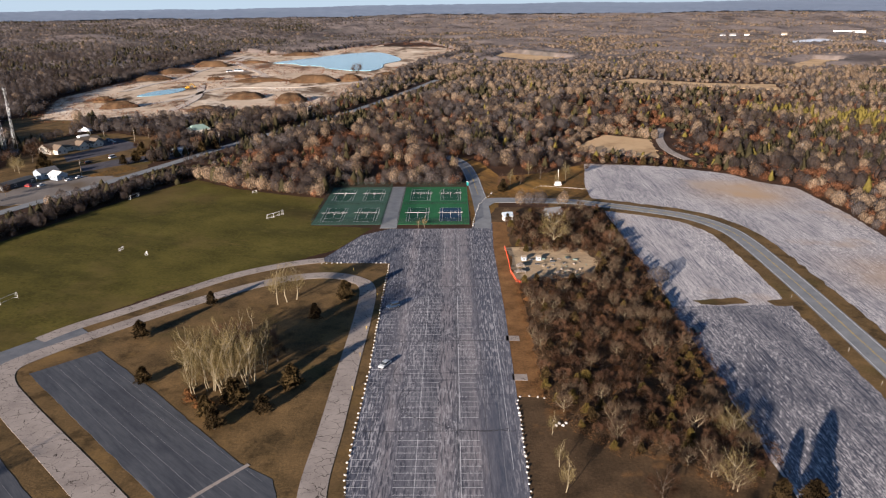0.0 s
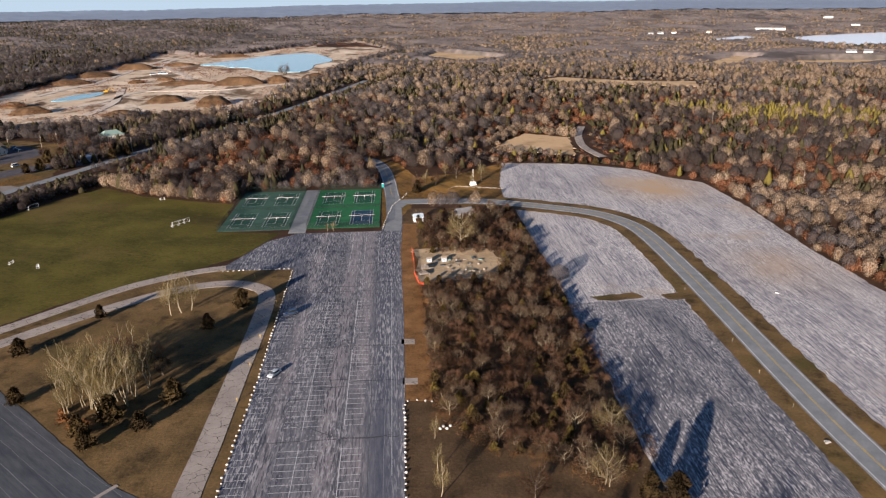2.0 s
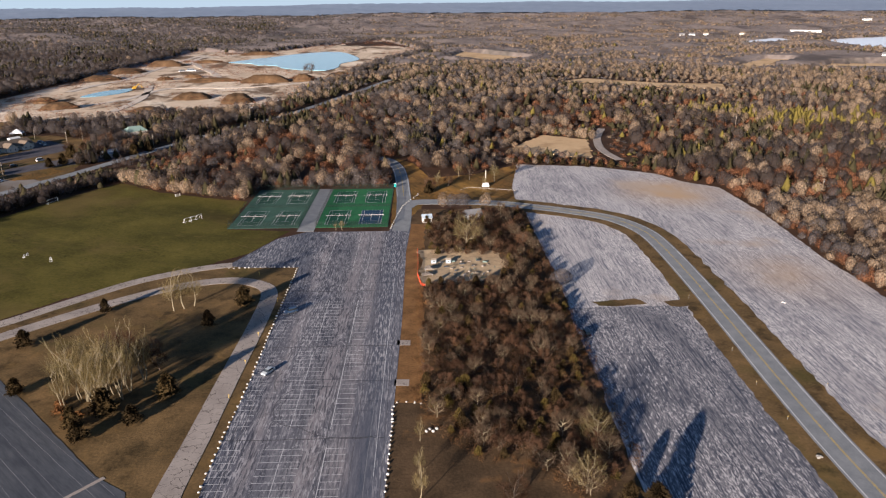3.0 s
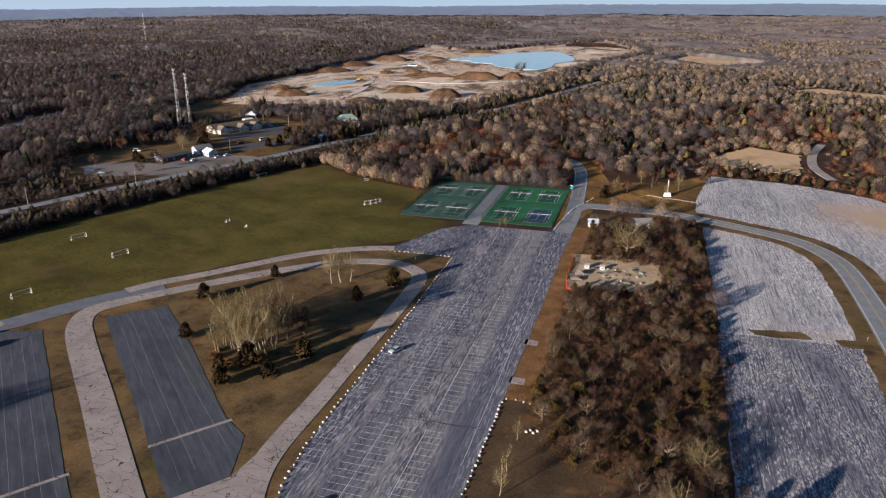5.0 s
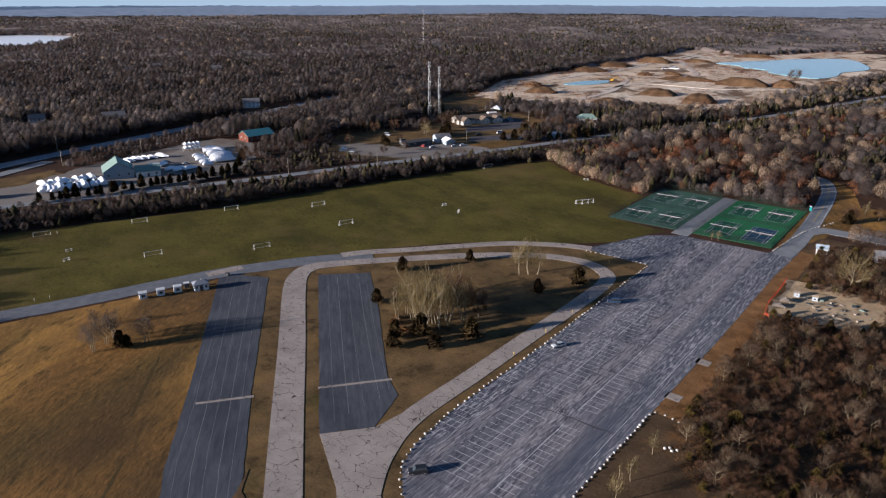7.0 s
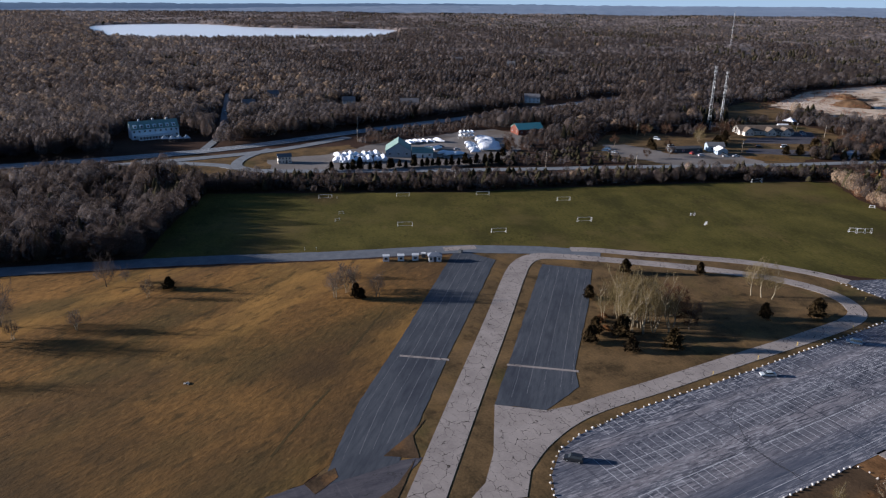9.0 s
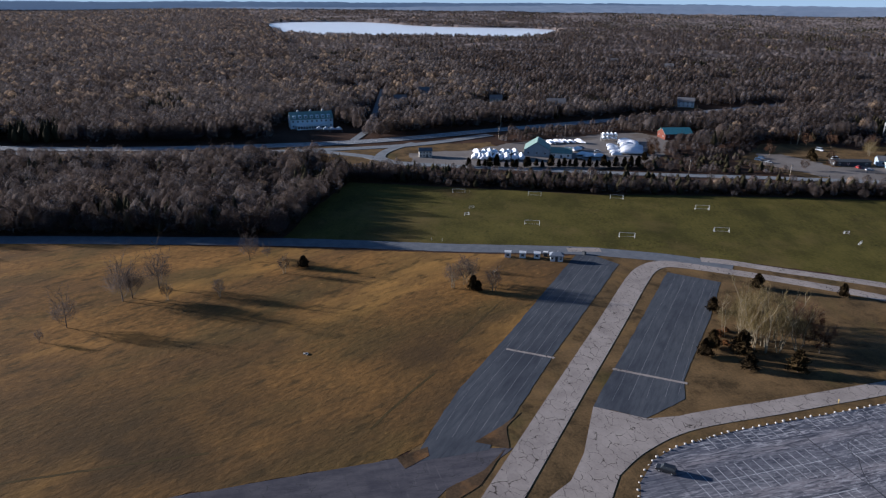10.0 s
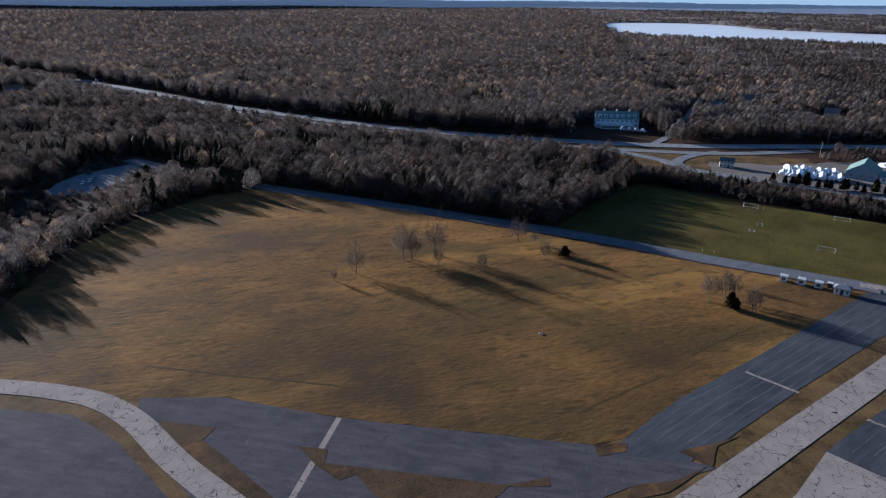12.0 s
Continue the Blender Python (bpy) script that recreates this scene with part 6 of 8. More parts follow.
for i, r in enumerate(ROCKS):
    r.matrix_world = pose(27 + 0.9 * i, 158 + (i % 2), 0.25, 0, 0, 60 * i)

# ================= sports courts =================


def court_pad(name, x0, x1, y0, y1, mat, label):
    slab(name, [(x0, y0), (x1, y0), (x1, y1), (x0, y1)], 0.11, mat, label, "sports court")


def court_lines(cx, cy, inner):
    """A tennis court's inner colour and lines, as one flat marking."""
    w, l, t, z = 10.97, 23.77, 0.12, 0.124
    tagged(part("court_surface", flat_box(cx, cy, w, l, 0.116), inner), "darker green playing surface" if inner is not M_BLUE else "blue playing surface", "sports court", kind="structure")
    r = [(cx, cy - l / 2, w, t), (cx, cy + l / 2, w, t), (cx - w / 2, cy, t, l), (cx + w / 2, cy, t, l), (cx - 4.115, cy, t, l), (cx + 4.115, cy, t, l), (cx, cy - 6.4, 8.23, t), (cx, cy + 6.4, 8.23, t), (cx, cy, t, 12.8)]
    bars("court_lines", r, z, M_PAINT, "white tennis court lines", "court marking")


def flat_box(x, y, sx, sy, top):
    bm = bmesh.new()
    box(bm, x, y, top - 0.02, sx, sy, 0.02)
    return bm


def tennis_net():
    ob = thing("tennis_net", "dark tennis net with a white tape between posts", "net", group="nets of the courts")
    for s in (-1, 1):
        bm = bmesh.new()
        rod(bm, (s * 6.4, 0, 0), (s * 6.4, 0, 1.1), 0.05)
        part("post", bm, M_DARKFENCE, ob)
    bm = bmesh.new()
    for k in range(27):
        rod(bm, (-6.4 + k * 12.8 / 26, 0, 0.05), (-6.4 + k * 12.8 / 26, 0, 0.98), 0.015, sides=3)
    for k in range(7):
        rod(bm, (-6.4, 0, 0.1 + 0.14 * k), (6.4, 0, 0.1 + 0.14 * k), 0.015, sides=3)
    part("mesh", bm, M_NETMESH, ob)
    bm = bmesh.new()
    box(bm, 0, 0, 0.99, 12.8, 0.04, 0.08)
    box(bm, 0, 0, 0.02, 0.08, 0.04, 0.95)
    part("tape", bm, M_NET, ob, "white canvas tape")
    return ob


court_pad("court_pad", -69, -34.5, 332, 405, M_GREEN_A, "faded green sports court pad")
court_pad("court_pad", -26.5, 8.8, 332, 405, M_GREEN_B, "bright green sports court pad")
slab("walkway", [(-34.5, 326), (-26.5, 326), (-26.5, 406), (-34.5, 406)], 0.09, M_ROAD, "worn grey walkway between the courts", "path")
M_INNER_A = material("court_inner_green", (0.018, 0.05, 0.038), (0.03, 0.075, 0.055), 0.2, 3.0, bump=0.02)
M_INNER_B = material("court_inner_dark", (0.012, 0.055, 0.035), (0.022, 0.08, 0.05), 0.2, 3.0, bump=0.02)
net = tennis_net()
first = True
for px, inner in ((-51.7, M_INNER_A), (-8.9, M_INNER_B)):
    for dx in (-8.4, 8.4):
        for cy in (349.0, 387.5):
            blue = px > -20 and dx > 0 and cy < 360
            court_lines(px + dx, cy, M_BLUE if blue else inner)
            m = pose(px + dx, cy, 0.12)
            if first:
                net.matrix_world, first = m, False
            else:
                copy_thing(net, m)


def fence_run(x0, y0, x1, y1, height, group):
    """A dark wire fence with posts, rails and mesh along a straight line."""
    ob = thing("wire_fence", "dark green wire fence with posts round the courts", "fence", group=group)
    a, b = Vector((x0, y0, 0.1)), Vector((x1, y1, 0.1))
    d = b - a
    n = max(2, round(d.length / 3.05))
    for k in range(n + 1):
        bm = bmesh.new()
        p = a + d * k / n
        rod(bm, p, p + Vector((0, 0, height)), 0.045, sides=5)
        part("post", bm, M_DARKFENCE, ob)
    for z in (0.08, height / 2, height - 0.03):
        bm = bmesh.new()
        rod(bm, a + Vector((0, 0, z)), b + Vector((0, 0, z)), 0.03, sides=4)
        part("rail", bm, M_DARKFENCE, ob)
    u = d.normalized()
    v, f = [], []
    steps = int(d.length / 0.22)
    for k in range(steps):
        for lean in (-1, 1):
            p = a + d * (k + 0.5) / steps
            q0, q1 = p - u * 0.25 * lean * 4, p + u * 0.25 * lean * 4
            for q in (q0, q1):
                s = min(max((q - a).dot(u), 0), d.length)
                q.x, q.y = (a + u * s).x, (a + u * s).y
            q0.z, q1.z = 0.15, 0.1 + height
            i = len(v)
            v += [q0 - u * 0.012, q0 + u * 0.012, q1 + u * 0.012, q1 - u * 0.012]
            f.append((i, i + 1, i + 2, i + 3))
    o = new("mesh", arrays_mesh("mesh", np.array(v), np.array(f), M_DARKFENCE))
    o.parent = ob
    return ob


for x0, x1 in ((-69, -34.5), (-26.5, 8.8)):
    for run in ((x0, 332, x1, 332), (x0, 405, x1, 405), (x0, 332, x0, 405), (x1, 332, x1, 405)):
        fence_run(*run, 3.0, "fences round the courts")
    fence_run(x0 + 1, 368.3, x1 - 1, 368.3, 1.1, "fences round the courts")

# ================= goals =================


def goal(width, height, depth):
    ob = thing("football_goal", "white tubular football goal frame on the grass", "goal", group="goals on the sports field")
    w = width / 2
    for s in (-1, 1):
        bm = bmesh.new()
        rod(bm, (s * w, 0, 0), (s * w, 0, height), 0.075)
        part("post", bm, M_WHITE, ob)
        bm = bmesh.new()
        rod(bm, (s * w, depth, 0.04), (s * w, 0, 0.04), 0.05)
        rod(bm, (s * w, depth, 0.04), (s * w, depth * 0.4, height * 0.97), 0.04)
        rod(bm, (s * w, 0, height), (s * w, depth * 0.4, height * 0.97), 0.04)
        part("side_frame", bm, M_WHITE, ob)
    bm = bmesh.new()
    rod(bm, (-w - 0.05, 0, height), (w + 0.05, 0, height), 0.075)
    part("crossbar", bm, M_WHITE, ob)
    bm = bmesh.new()
    rod(bm, (-w, depth, 0.04), (w, depth, 0.04), 0.05)
    part("back_bar", bm, M_WHITE, ob)
    return ob


GOAL = goal(7.0, 2.3, 1.6)
SMALL_GOAL = goal(2.4, 1.3, 0.9)
tagged(SMALL_GOAL, "small white practice goal on the grass")
spots = [(-168, 192, 69), (-163.5, 239.5, 69), (-196.3, 157, 69), (-227, 220, 69), (-198, 253.5, 69), (-244, 179, 69), (-178, 384, 75), (-259.5, 140, 70), (-90.5, 345, 50), (-88.5, 347.5, 60)]
small = [(-146.6, 296, 80), (-133, 290.5, 120), (-229.5, 137.5, 70), (-219, 131.5, 100), (-113, 394, 40)]
for src, rows in ((GOAL, spots), (SMALL_GOAL, small)):
    for k, (x, y, t) in enumerate(rows):
        m = pose(x, y, 0.06, 0, 0, t)
        if k == 0:
            src.matrix_world = m
        else:
            copy_thing(src, m)
for x, y in ((-186.6, 104), (-184.8, 108.6), (-260, 142), (-258, 146)):
    bm = bmesh.new()
    rod(bm, (0, 0, 0), (0, 0, 1.2), 0.05)
    box(bm, 0, 0, 0.85, 0.22, 0.06, 0.3)
    ob = part("marker_post", bm, M_WHITE)
    ob.matrix_world = pose(x, y, 0.06)
    tagged(ob, "short white marker post at the field's edge", "post", "marker posts")
# ================= buildings =================
M_ROOF_GREY = material("grey_shingle", (0.10, 0.10, 0.105), (0.20, 0.20, 0.205), 0.5, 6.0, bump=0.2)
M_ROOF_BROWN = material("brown_shingle", (0.10, 0.075, 0.055), (0.19, 0.15, 0.115), 0.5, 6.0, bump=0.2)
M_ROOF_TEAL = material("teal_metal_roof", (0.10, 0.30, 0.30), (0.16, 0.40, 0.39), 0.3, 3.0, rough=0.5, bump=0.05)
M_ROOF_GREEN = material("green_metal_roof", (0.16, 0.24, 0.21), (0.25, 0.34, 0.30), 0.3, 3.0, rough=0.5, bump=0.05)
M_SIDING = material("cream_siding", (0.55, 0.50, 0.42), (0.70, 0.65, 0.56), 0.4, 5.0, bump=0.05)
M_BARNRED = material("barn_red", (0.11, 0.042, 0.030), (0.17, 0.062, 0.042), 0.4, 5.0, bump=0.05)
M_BLUEGREY = material("blue_grey_siding", (0.24, 0.30, 0.36), (0.36, 0.42, 0.48), 0.4, 5.0, bump=0.05)
M_GREYWALL = material("grey_shingle_wall", (0.27, 0.30, 0.33), (0.41, 0.44, 0.47), 0.4, 5.0, bump=0.1)
M_DARKWALL = material("dark_metal_wall", (0.05, 0.055, 0.06), (0.10, 0.105, 0.11), 0.4, 5.0, bump=0.05)


def window_at(ob, x, y, z, w, h, face):
    """A framed window on the wall that faces face: 0 -y, 1 +x, 2 +y, 3 -x."""
    m = pose(x, y, z, 0, 0, 90 * face)
    bm = bmesh.new()
    for sx, sy, sw, sh in ((0, h / 2, w + 0.16, 0.09), (0, -h / 2, w + 0.16, 0.09), (-w / 2, 0, 0.09, h), (w / 2, 0, 0.09, h), (0, 0, 0.05, h)):
        bmesh.ops.create_cube(bm, size=1, matrix=m @ pose(sx, -0.04, sy) @ Matrix.Diagonal((sw, 0.1, sh, 1)))
    win = part("window", bm, M_WHITE, ob)
    bm = bmesh.new()
    bmesh.ops.create_cube(bm, size=1, matrix=m @ pose(0, -0.02, 0) @ Matrix.Diagonal((w, 0.05, h, 1)))
    part("pane", bm, M_GLASS, win)


def house(name, label, category, x, y, turn, w, d, h, rise, wall, roof, windows=(3, 2), storeys=1, door=True, chimney=False, hip=0.0, group="", eave=0.4):
    """A gabled or hipped house: w along its ridge, d across, h to the eaves."""
    ob = thing(name, label, category, pose(x, y, 0.05, 0, 0, turn), group)
    bm = bmesh.new()
    a, b = w / 2, d / 2
    c = [bm.verts.new(p) for p in ((-a, -b, 0), (a, -b, 0), (a, b, 0), (-a, b, 0), (-a, -b, h), (a, -b, h), (a, b, h), (-a, b, h))]
    for q in ((0, 1, 5, 4), (1, 2, 6, 5), (2, 3, 7, 6), (3, 0, 4, 7), (4, 5, 6, 7)):
        bm.faces.new([c[k] for k in q])
    if not hip:
        for s in (-1, 1):
            t = bm.verts.new((s * a, 0, h + rise))
            q = (c[7], c[4], t) if s < 0 else (c[5], c[6], t)
            bm.faces.new(q)
    part("wall", bm, wall, ob)
    bm = bmesh.new()
    e, r, k = eave, hip, eave * rise / b
    ring = [(-a - e, -b - e, h - k), (a + e, -b - e, h - k), (a + e, b + e, h - k), (-a - e, b + e, h - k)]
    top = [(-a - (e if not r else -r), 0, h + rise), (a + (e if not r else -r), 0, h + rise)]
    lo = [bm.verts.new((p[0], p[1], p[2] + 0.02)) for p in ring] + [bm.verts.new(p) for p in top]
    hi = [bm.verts.new((p[0], p[1], p[2] + 0.2)) for p in ring] + [bm.verts.new((p[0], p[1], p[2] + 0.2)) for p in top]
    sides = [(0, 1, 5, 4), (2, 3, 4, 5)] + ([(1, 2, 5), (3, 0, 4)] if r else [])
    for q in sides:
        bm.faces.new([hi[i] for i in q])
        bm.faces.new([lo[i] for i in reversed(q)])
    rim = [(0, 1), (1, 2), (2, 3), (3, 0)] if r else [(0, 1), (2, 3), (1, 5), (5, 2), (3, 4), (4, 0)]
    for i, j in rim:
        bm.faces.new((lo[i], lo[j], hi[j], hi[i]))
    bmesh.ops.recalc_face_normals(bm, faces=bm.faces)
    rf = part("roof", bm, roof, ob)
    if chimney:
        bm = bmesh.new()
        box(bm, w * 0.2, 0, h + rise * 0.5, 0.8, 0.8, rise * 0.5 + 1.0)
        part("chimney", bm, M_BARNRED, rf)
    for st in range(storeys):
        z = h * (st + 0.55) / storeys
        hh = min(1.4, h / storeys * 0.5)
        for s, face in ((-b, 0), (b, 2)):
            for k in range(windows[0]):
                px = -a + w * (k + 0.5) / windows[0]
                if door and st == 0 and face == 0 and k == windows[0] // 2:
                    continue
                window_at(ob, px, s, z, min(1.3, w / windows[0] * 0.5), hh, face)
        for s, face in ((a, 1), (-a, 3)):
            for k in range(windows[1]):
                window_at(ob, s, -b + d * (k + 0.5) / windows[1], z, min(1.2, d / windows[1] * 0.5), hh, face)
    if door:
        bm = bmesh.new()
        box(bm, -a + w * (windows[0] // 2 + 0.5) / max(1, windows[0]), -b - 0.03, 0.0, 1.1, 0.1, 2.1)
        part("door", bm, M_DARKWALL, ob)
    return ob


# boatyard
shed = house("boat_shed", "large green-roofed boat shed with gables in a yard", "building", -344, 224, -26, 20, 17, 4.5, 5.5, M_GREYWALL, M_ROOF_GREEN, (5, 3))
house("boat_office", "small gabled green-roofed annex of the boat shed", "building", -331, 236, 64, 14, 9, 3.4, 3.0, M_WHITE, M_ROOF_GREEN, (3, 2))
house("barn", "red barn with a teal metal roof", "barn", -372, 352, 80, 22, 15, 4.4, 3.6, M_BARNRED, M_ROOF_TEAL, (4, 2))
booth = house("booth", "small cream wayside building with two storeys", "building", -353, 146, 80, 8.5, 5.5, 4.4, 1.6, M_SIDING, M_ROOF_GREY, (4, 2), storeys=2)

# hotel by the highway
M_HOTEL = material("pale_blue_grey_boards", (0.60, 0.69, 0.73), (0.76, 0.82, 0.84), 0.4, 5.0, bump=0.05)
hotel = house("hotel", "pale blue-grey three-storey hotel with a row of dormers", "building", -481, 84, 94, 34, 13, 7.5, 5.0, M_HOTEL, M_ROOF_GREEN, (9, 3), storeys=2)
for k in range(7):
    d = part("dormer", (lambda bm: (box(bm, -14 + 4.6 * k, -4.6, 8.2, 2.4, 3.2, 2.2), bm)[1])(bmesh.new()), M_HOTEL, hotel)
    window_at(d, -14 + 4.6 * k, -6.2, 9.3, 1.3, 1.3, 0)
bm = bmesh.new()
box(bm, -1, -9.0, 0, 24, 5.5, 3.0)
porch = part("porch", bm, M_HOTEL, hotel)
for k in range(11):
    window_at(porch, -11.6 + 2.15 * k, -11.75, 1.6, 1.6, 1.9, 0)
bm = bmesh.new()
box(bm, -1, -9.0, 3.0, 25, 6.2, 0.35)
part("porch_roof", bm, M_WHITE, hotel, "white flat porch roof")
for k in range(3):
    bm = bmesh.new()
    box(bm, -10 + 10 * k, 0, 12.2, 1.4, 1.4, 1.8)
    part("cupola", bm, M_GREYWALL, hotel)


def tent(x, y, turn, w, d, h, label, cloth=M_WRAP):
    ob = thing("tent", label, "tent", pose(x, y, 0.05, 0, 0, turn), "white tents")
    bm = bmesh.new()
    a, b = w / 2, d / 2
    v = [bm.verts.new(p) for p in ((-a, -b, h), (a, -b, h), (a, b, h), (-a, b, h), (0, 0, h * 1.9), (-a, -b, h - 0.35), (a, -b, h - 0.35), (a, b, h - 0.35), (-a, b, h - 0.35))]
    for q in ((0, 1, 4), (1, 2, 4), (2, 3, 4), (3, 0, 4), (0, 5, 6, 1), (1, 6, 7, 2), (2, 7, 8, 3), (3, 8, 5, 0)):
        bm.faces.new([v[k] for k in q])
    bmesh.ops.solidify(bm, geom=bm.faces[:], thickness=0.04)
    part("canopy", bm, cloth, ob)
    for sx in (-a, a):
        for sy in (-b, b):
            bm = bmesh.new()
            rod(bm, (sx * 0.97, sy * 0.97, 0), (sx * 0.97, sy * 0.97, h), 0.06)
            part("pole", bm, M_STEEL, ob)
    return ob


for x, y in ((-459, 88), (-457, 93), (-456, 98), (-455, 103)):
    tent(x, y, 5, 4.6, 4.6, 2.4, "white peaked tent beside the hotel")
tent(-306, 588, 10, 10, 7, 3.4, "large white peaked tent behind the office")

# office and yard
office = house("office", "long low office with brown hipped roof and cream gables", "building", -287, 528, 62, 44, 15, 3.4, 3.4, M_SIDING, M_ROOF_BROWN, (9, 3))
for k, px in enumerate((-16, 2, 14)):
    g = house("office_wing", "cream gabled wing of a low brown-roofed office", "building", -287 + px * 0.47 + 7.4, 528 + px * 0.88 - 3.9, 152, 8, 7.6, 3.3, 3.0, M_SIDING, M_ROOF_BROWN, (2, 2), group="wings of the office")
house("metal_barn", "pale blue metal barn beside the yard", "barn", -256, 436, 60, 12, 8, 4.0, 2.2, M_BLUEGREY, M_ROOF_GREY, (2, 1))
house("metal_barn", "small pale blue metal barn beside the yard", "barn", -246, 431, 150, 9, 7, 3.2, 1.8, M_BLUEGREY, M_WHITE, (2, 1))
house("store_shed", "long dark flat store shed in the yard", "shed", -263, 413, 74, 24, 8, 3.0, 0.8, M_DARKWALL, M_DARKWALL, (4, 2))
house("house", "house with a green roof among trees beyond the hedge", "house", -213, 594, 40, 16, 11, 3.4, 3.2, M_SIDING, M_ROOF_GREEN, (4, 2), hip=3.5)
house("house", "low white roadside house behind the hedge", "house", -197, 505, 62, 10, 8, 3.0, 2.0, M_WHITE, M_BLUEGREY, (3, 2))
house("site_office", "small white site cabin in the yard", "cabin", -297, 566, 60, 8, 4, 2.8, 0.8, M_WHITE, M_WHITE, (3, 1))
FAR = "houses in the far woods"
homes = [(-1291, 15, M_WHITE, M_ROOF_GREY, 14), (-1150, 78, M_SIDING, M_ROOF_BROWN, 12), (-949, -44, M_WHITE, M_ROOF_GREY, 12), (-640, 222, M_BLUEGREY, M_ROOF_GREY, 11), (-586, 183, M_WHITE, M_ROOF_GREY, 12), (-531, 325, M_BLUEGREY, M_ROOF_GREY, 18),
         (-566, 276, M_SIDING, M_ROOF_GREY, 12), (-798, 624, M_WHITE, M_ROOF_GREY, 12), (-886, 586, M_WHITE, M_ROOF_GREY, 11), (-509, 455, M_WHITE, M_ROOF_GREY, 16), (-705, -303, M_WHITE, M_ROOF_GREY, 18), (-694, -447, M_SIDING, M_ROOF_BROWN, 14),
         (-571, -459, M_WHITE, M_ROOF_GREY, 16), (-520, -500, M_SIDING, M_ROOF_BROWN, 18), (-495, -478, M_SIDING, M_ROOF_GREY, 18), (-979, -41, M_WHITE, M_ROOF_GREY, 11), (706, 1935, M_WHITE, M_ROOF_GREY, 13), (740, 1956, M_WHITE, M_ROOF_GREY, 15), (785, 1975, M_WHITE, M_ROOF_BROWN, 14),
         (890, 1990, M_SIDING, M_ROOF_BROWN, 14), (812, 1225, M_WHITE, M_ROOF_GREY, 16), (838, 1218, M_SIDING, M_ROOF_GREY, 14), (1479, 2256, M_WHITE, M_ROOF_GREY, 26), (1611, 2627, M_WHITE, M_ROOF_GREY, 30)]
for x, y, wall, roof, w in homes:
    far_trees = 4.0 if math.hypot(x, y) > 900 else 0.6
    t = math.degrees(math.atan2(y - 60, x - 60)) + 90
    z = float(land(x, y))
    hs = house("house", "white-walled house in bare woods" if wall is M_WHITE else "plain gabled house in bare woods", "house", x, y, t, w, w * 0.6, 5.5, 3.2, wall, roof, (4, 2), storeys=2, group=FAR)
    hs.location.z = z + far_trees
    bm = bmesh.new()
    box(bm, 0, 0, -far_trees - 1, w + 8, w * 0.6 + 8, far_trees + 1.05)
    part("terrace", bm, M_LAWN, hs, "grassy raised plot")
resort = house("resort", "long white lakeside building with several storeys", "building", 1110, 2080, -28, 80, 18, 6, 3, M_WHITE, M_WHITE, (16, 3), storeys=3)
resort.location.z = float(land(1102, 2060)) + 3

# sheds and huts on the grounds
SHED_ROOF = material("shed_roof", (0.15, 0.17, 0.20), (0.25, 0.27, 0.30), 0.6, 5.0)
ticket = house("ticket_hut", "white ticket hut with grey hipped roof on the grass", "hut", -149.5, 148, 66, 5.2, 3.4, 2.6, 0.9, M_WHITE, SHED_ROOF, (3, 2), hip=1.2)
bm = bmesh.new()
rod(bm, (0.4, 0.3, 3.2), (0.4, 0.3, 4.1), 0.22, 0.18, 8)
part("vent", bm, M_STEEL, ticket)
for x, y in ((-158.6, 129.8), (-156.4, 135.6), (-154.2, 141.2)):
    house("shed", "small white shed with a slanted grey roof beside the road", "shed", x, y, 66, 2.6, 2.2, 2.2, 0.5, M_WHITE, M_WHITE, (1, 0), door=False, group="white sheds by the road", eave=0.15)
bm = bmesh.new()
box(bm, 0, 0, 0, 1.6, 1.4, 1.5)
bmesh.ops.bevel(bm, geom=bm.edges[:], offset=0.06, segments=1, affect="EDGES")
cart = thing("utility_cart", "dark utility cart with a pale canopy", "cart", pose(-155, 145.5, 0.1, 0, 0, 60))
part("body", bm, M_DARKWALL, cart)
bm = bmesh.new()
box(bm, 0, 0, 1.9, 2.0, 1.6, 0.1)
for sx in (-0.8, 0.8):
    for sy in (-0.6, 0.6):
        rod(bm, (sx, sy, 1.4), (sx, sy, 1.92), 0.03)
part("canopy", bm, M_WHITE, cart)
bm = bmesh.new()
box(bm, 0, 0, 0, 1.5, 1.2, 1.2)
bmesh.ops.bevel(bm, geom=bm.edges[:], offset=0.08, segments=2, affect="EDGES")
bn = part("bin", bm, M_DARKWALL)
bn.matrix_world = pose(-153, 162.5, 0.12, 0, 0, 30)
tagged(bn, "dark refuse bin at the road's end", "bin")
house("gatehouse", "small white gatehouse with a pale roof beside the lot", "hut", 27.8, 339, 12, 4.4, 3.6, 2.6, 1.3, M_WHITE, M_BLUEGREY, (2, 1))
house("pavilion", "grey-roofed hut hidden among bare trees", "hut", 51, 345, 20, 8, 6, 2.6, 1.8, M_GREYWALL, M_ROOF_GREY, (3, 2))
bm = bmesh.new()
box(bm, 0, 0, 0, 1.15, 1.15, 2.1)
bmesh.ops.bevel(bm, geom=bm.edges[:], offset=0.05, segments=1, affect="EDGES")
loo = thing("portable_toilet", "turquoise plastic portable toilet beside the road", "toilet", pose(9.4, 408.5, 0.12, 0, 0, 10))
part("cabin", bm, M_TEAL, loo)
bm = bmesh.new()
box(bm, 0, -0.59, 0.08, 0.75, 0.04, 1.85)
part("door", bm, M_TEAL, loo)
bm = bmesh.new()
bmesh.ops.create_cone(bm, cap_ends=True, segments=4, radius1=0.86, radius2=0.5, depth=0.3, matrix=pose(0, 0, 2.24, 0, 0, 45))
part("roof", bm, M_WHITE, loo, "pale domed roof")
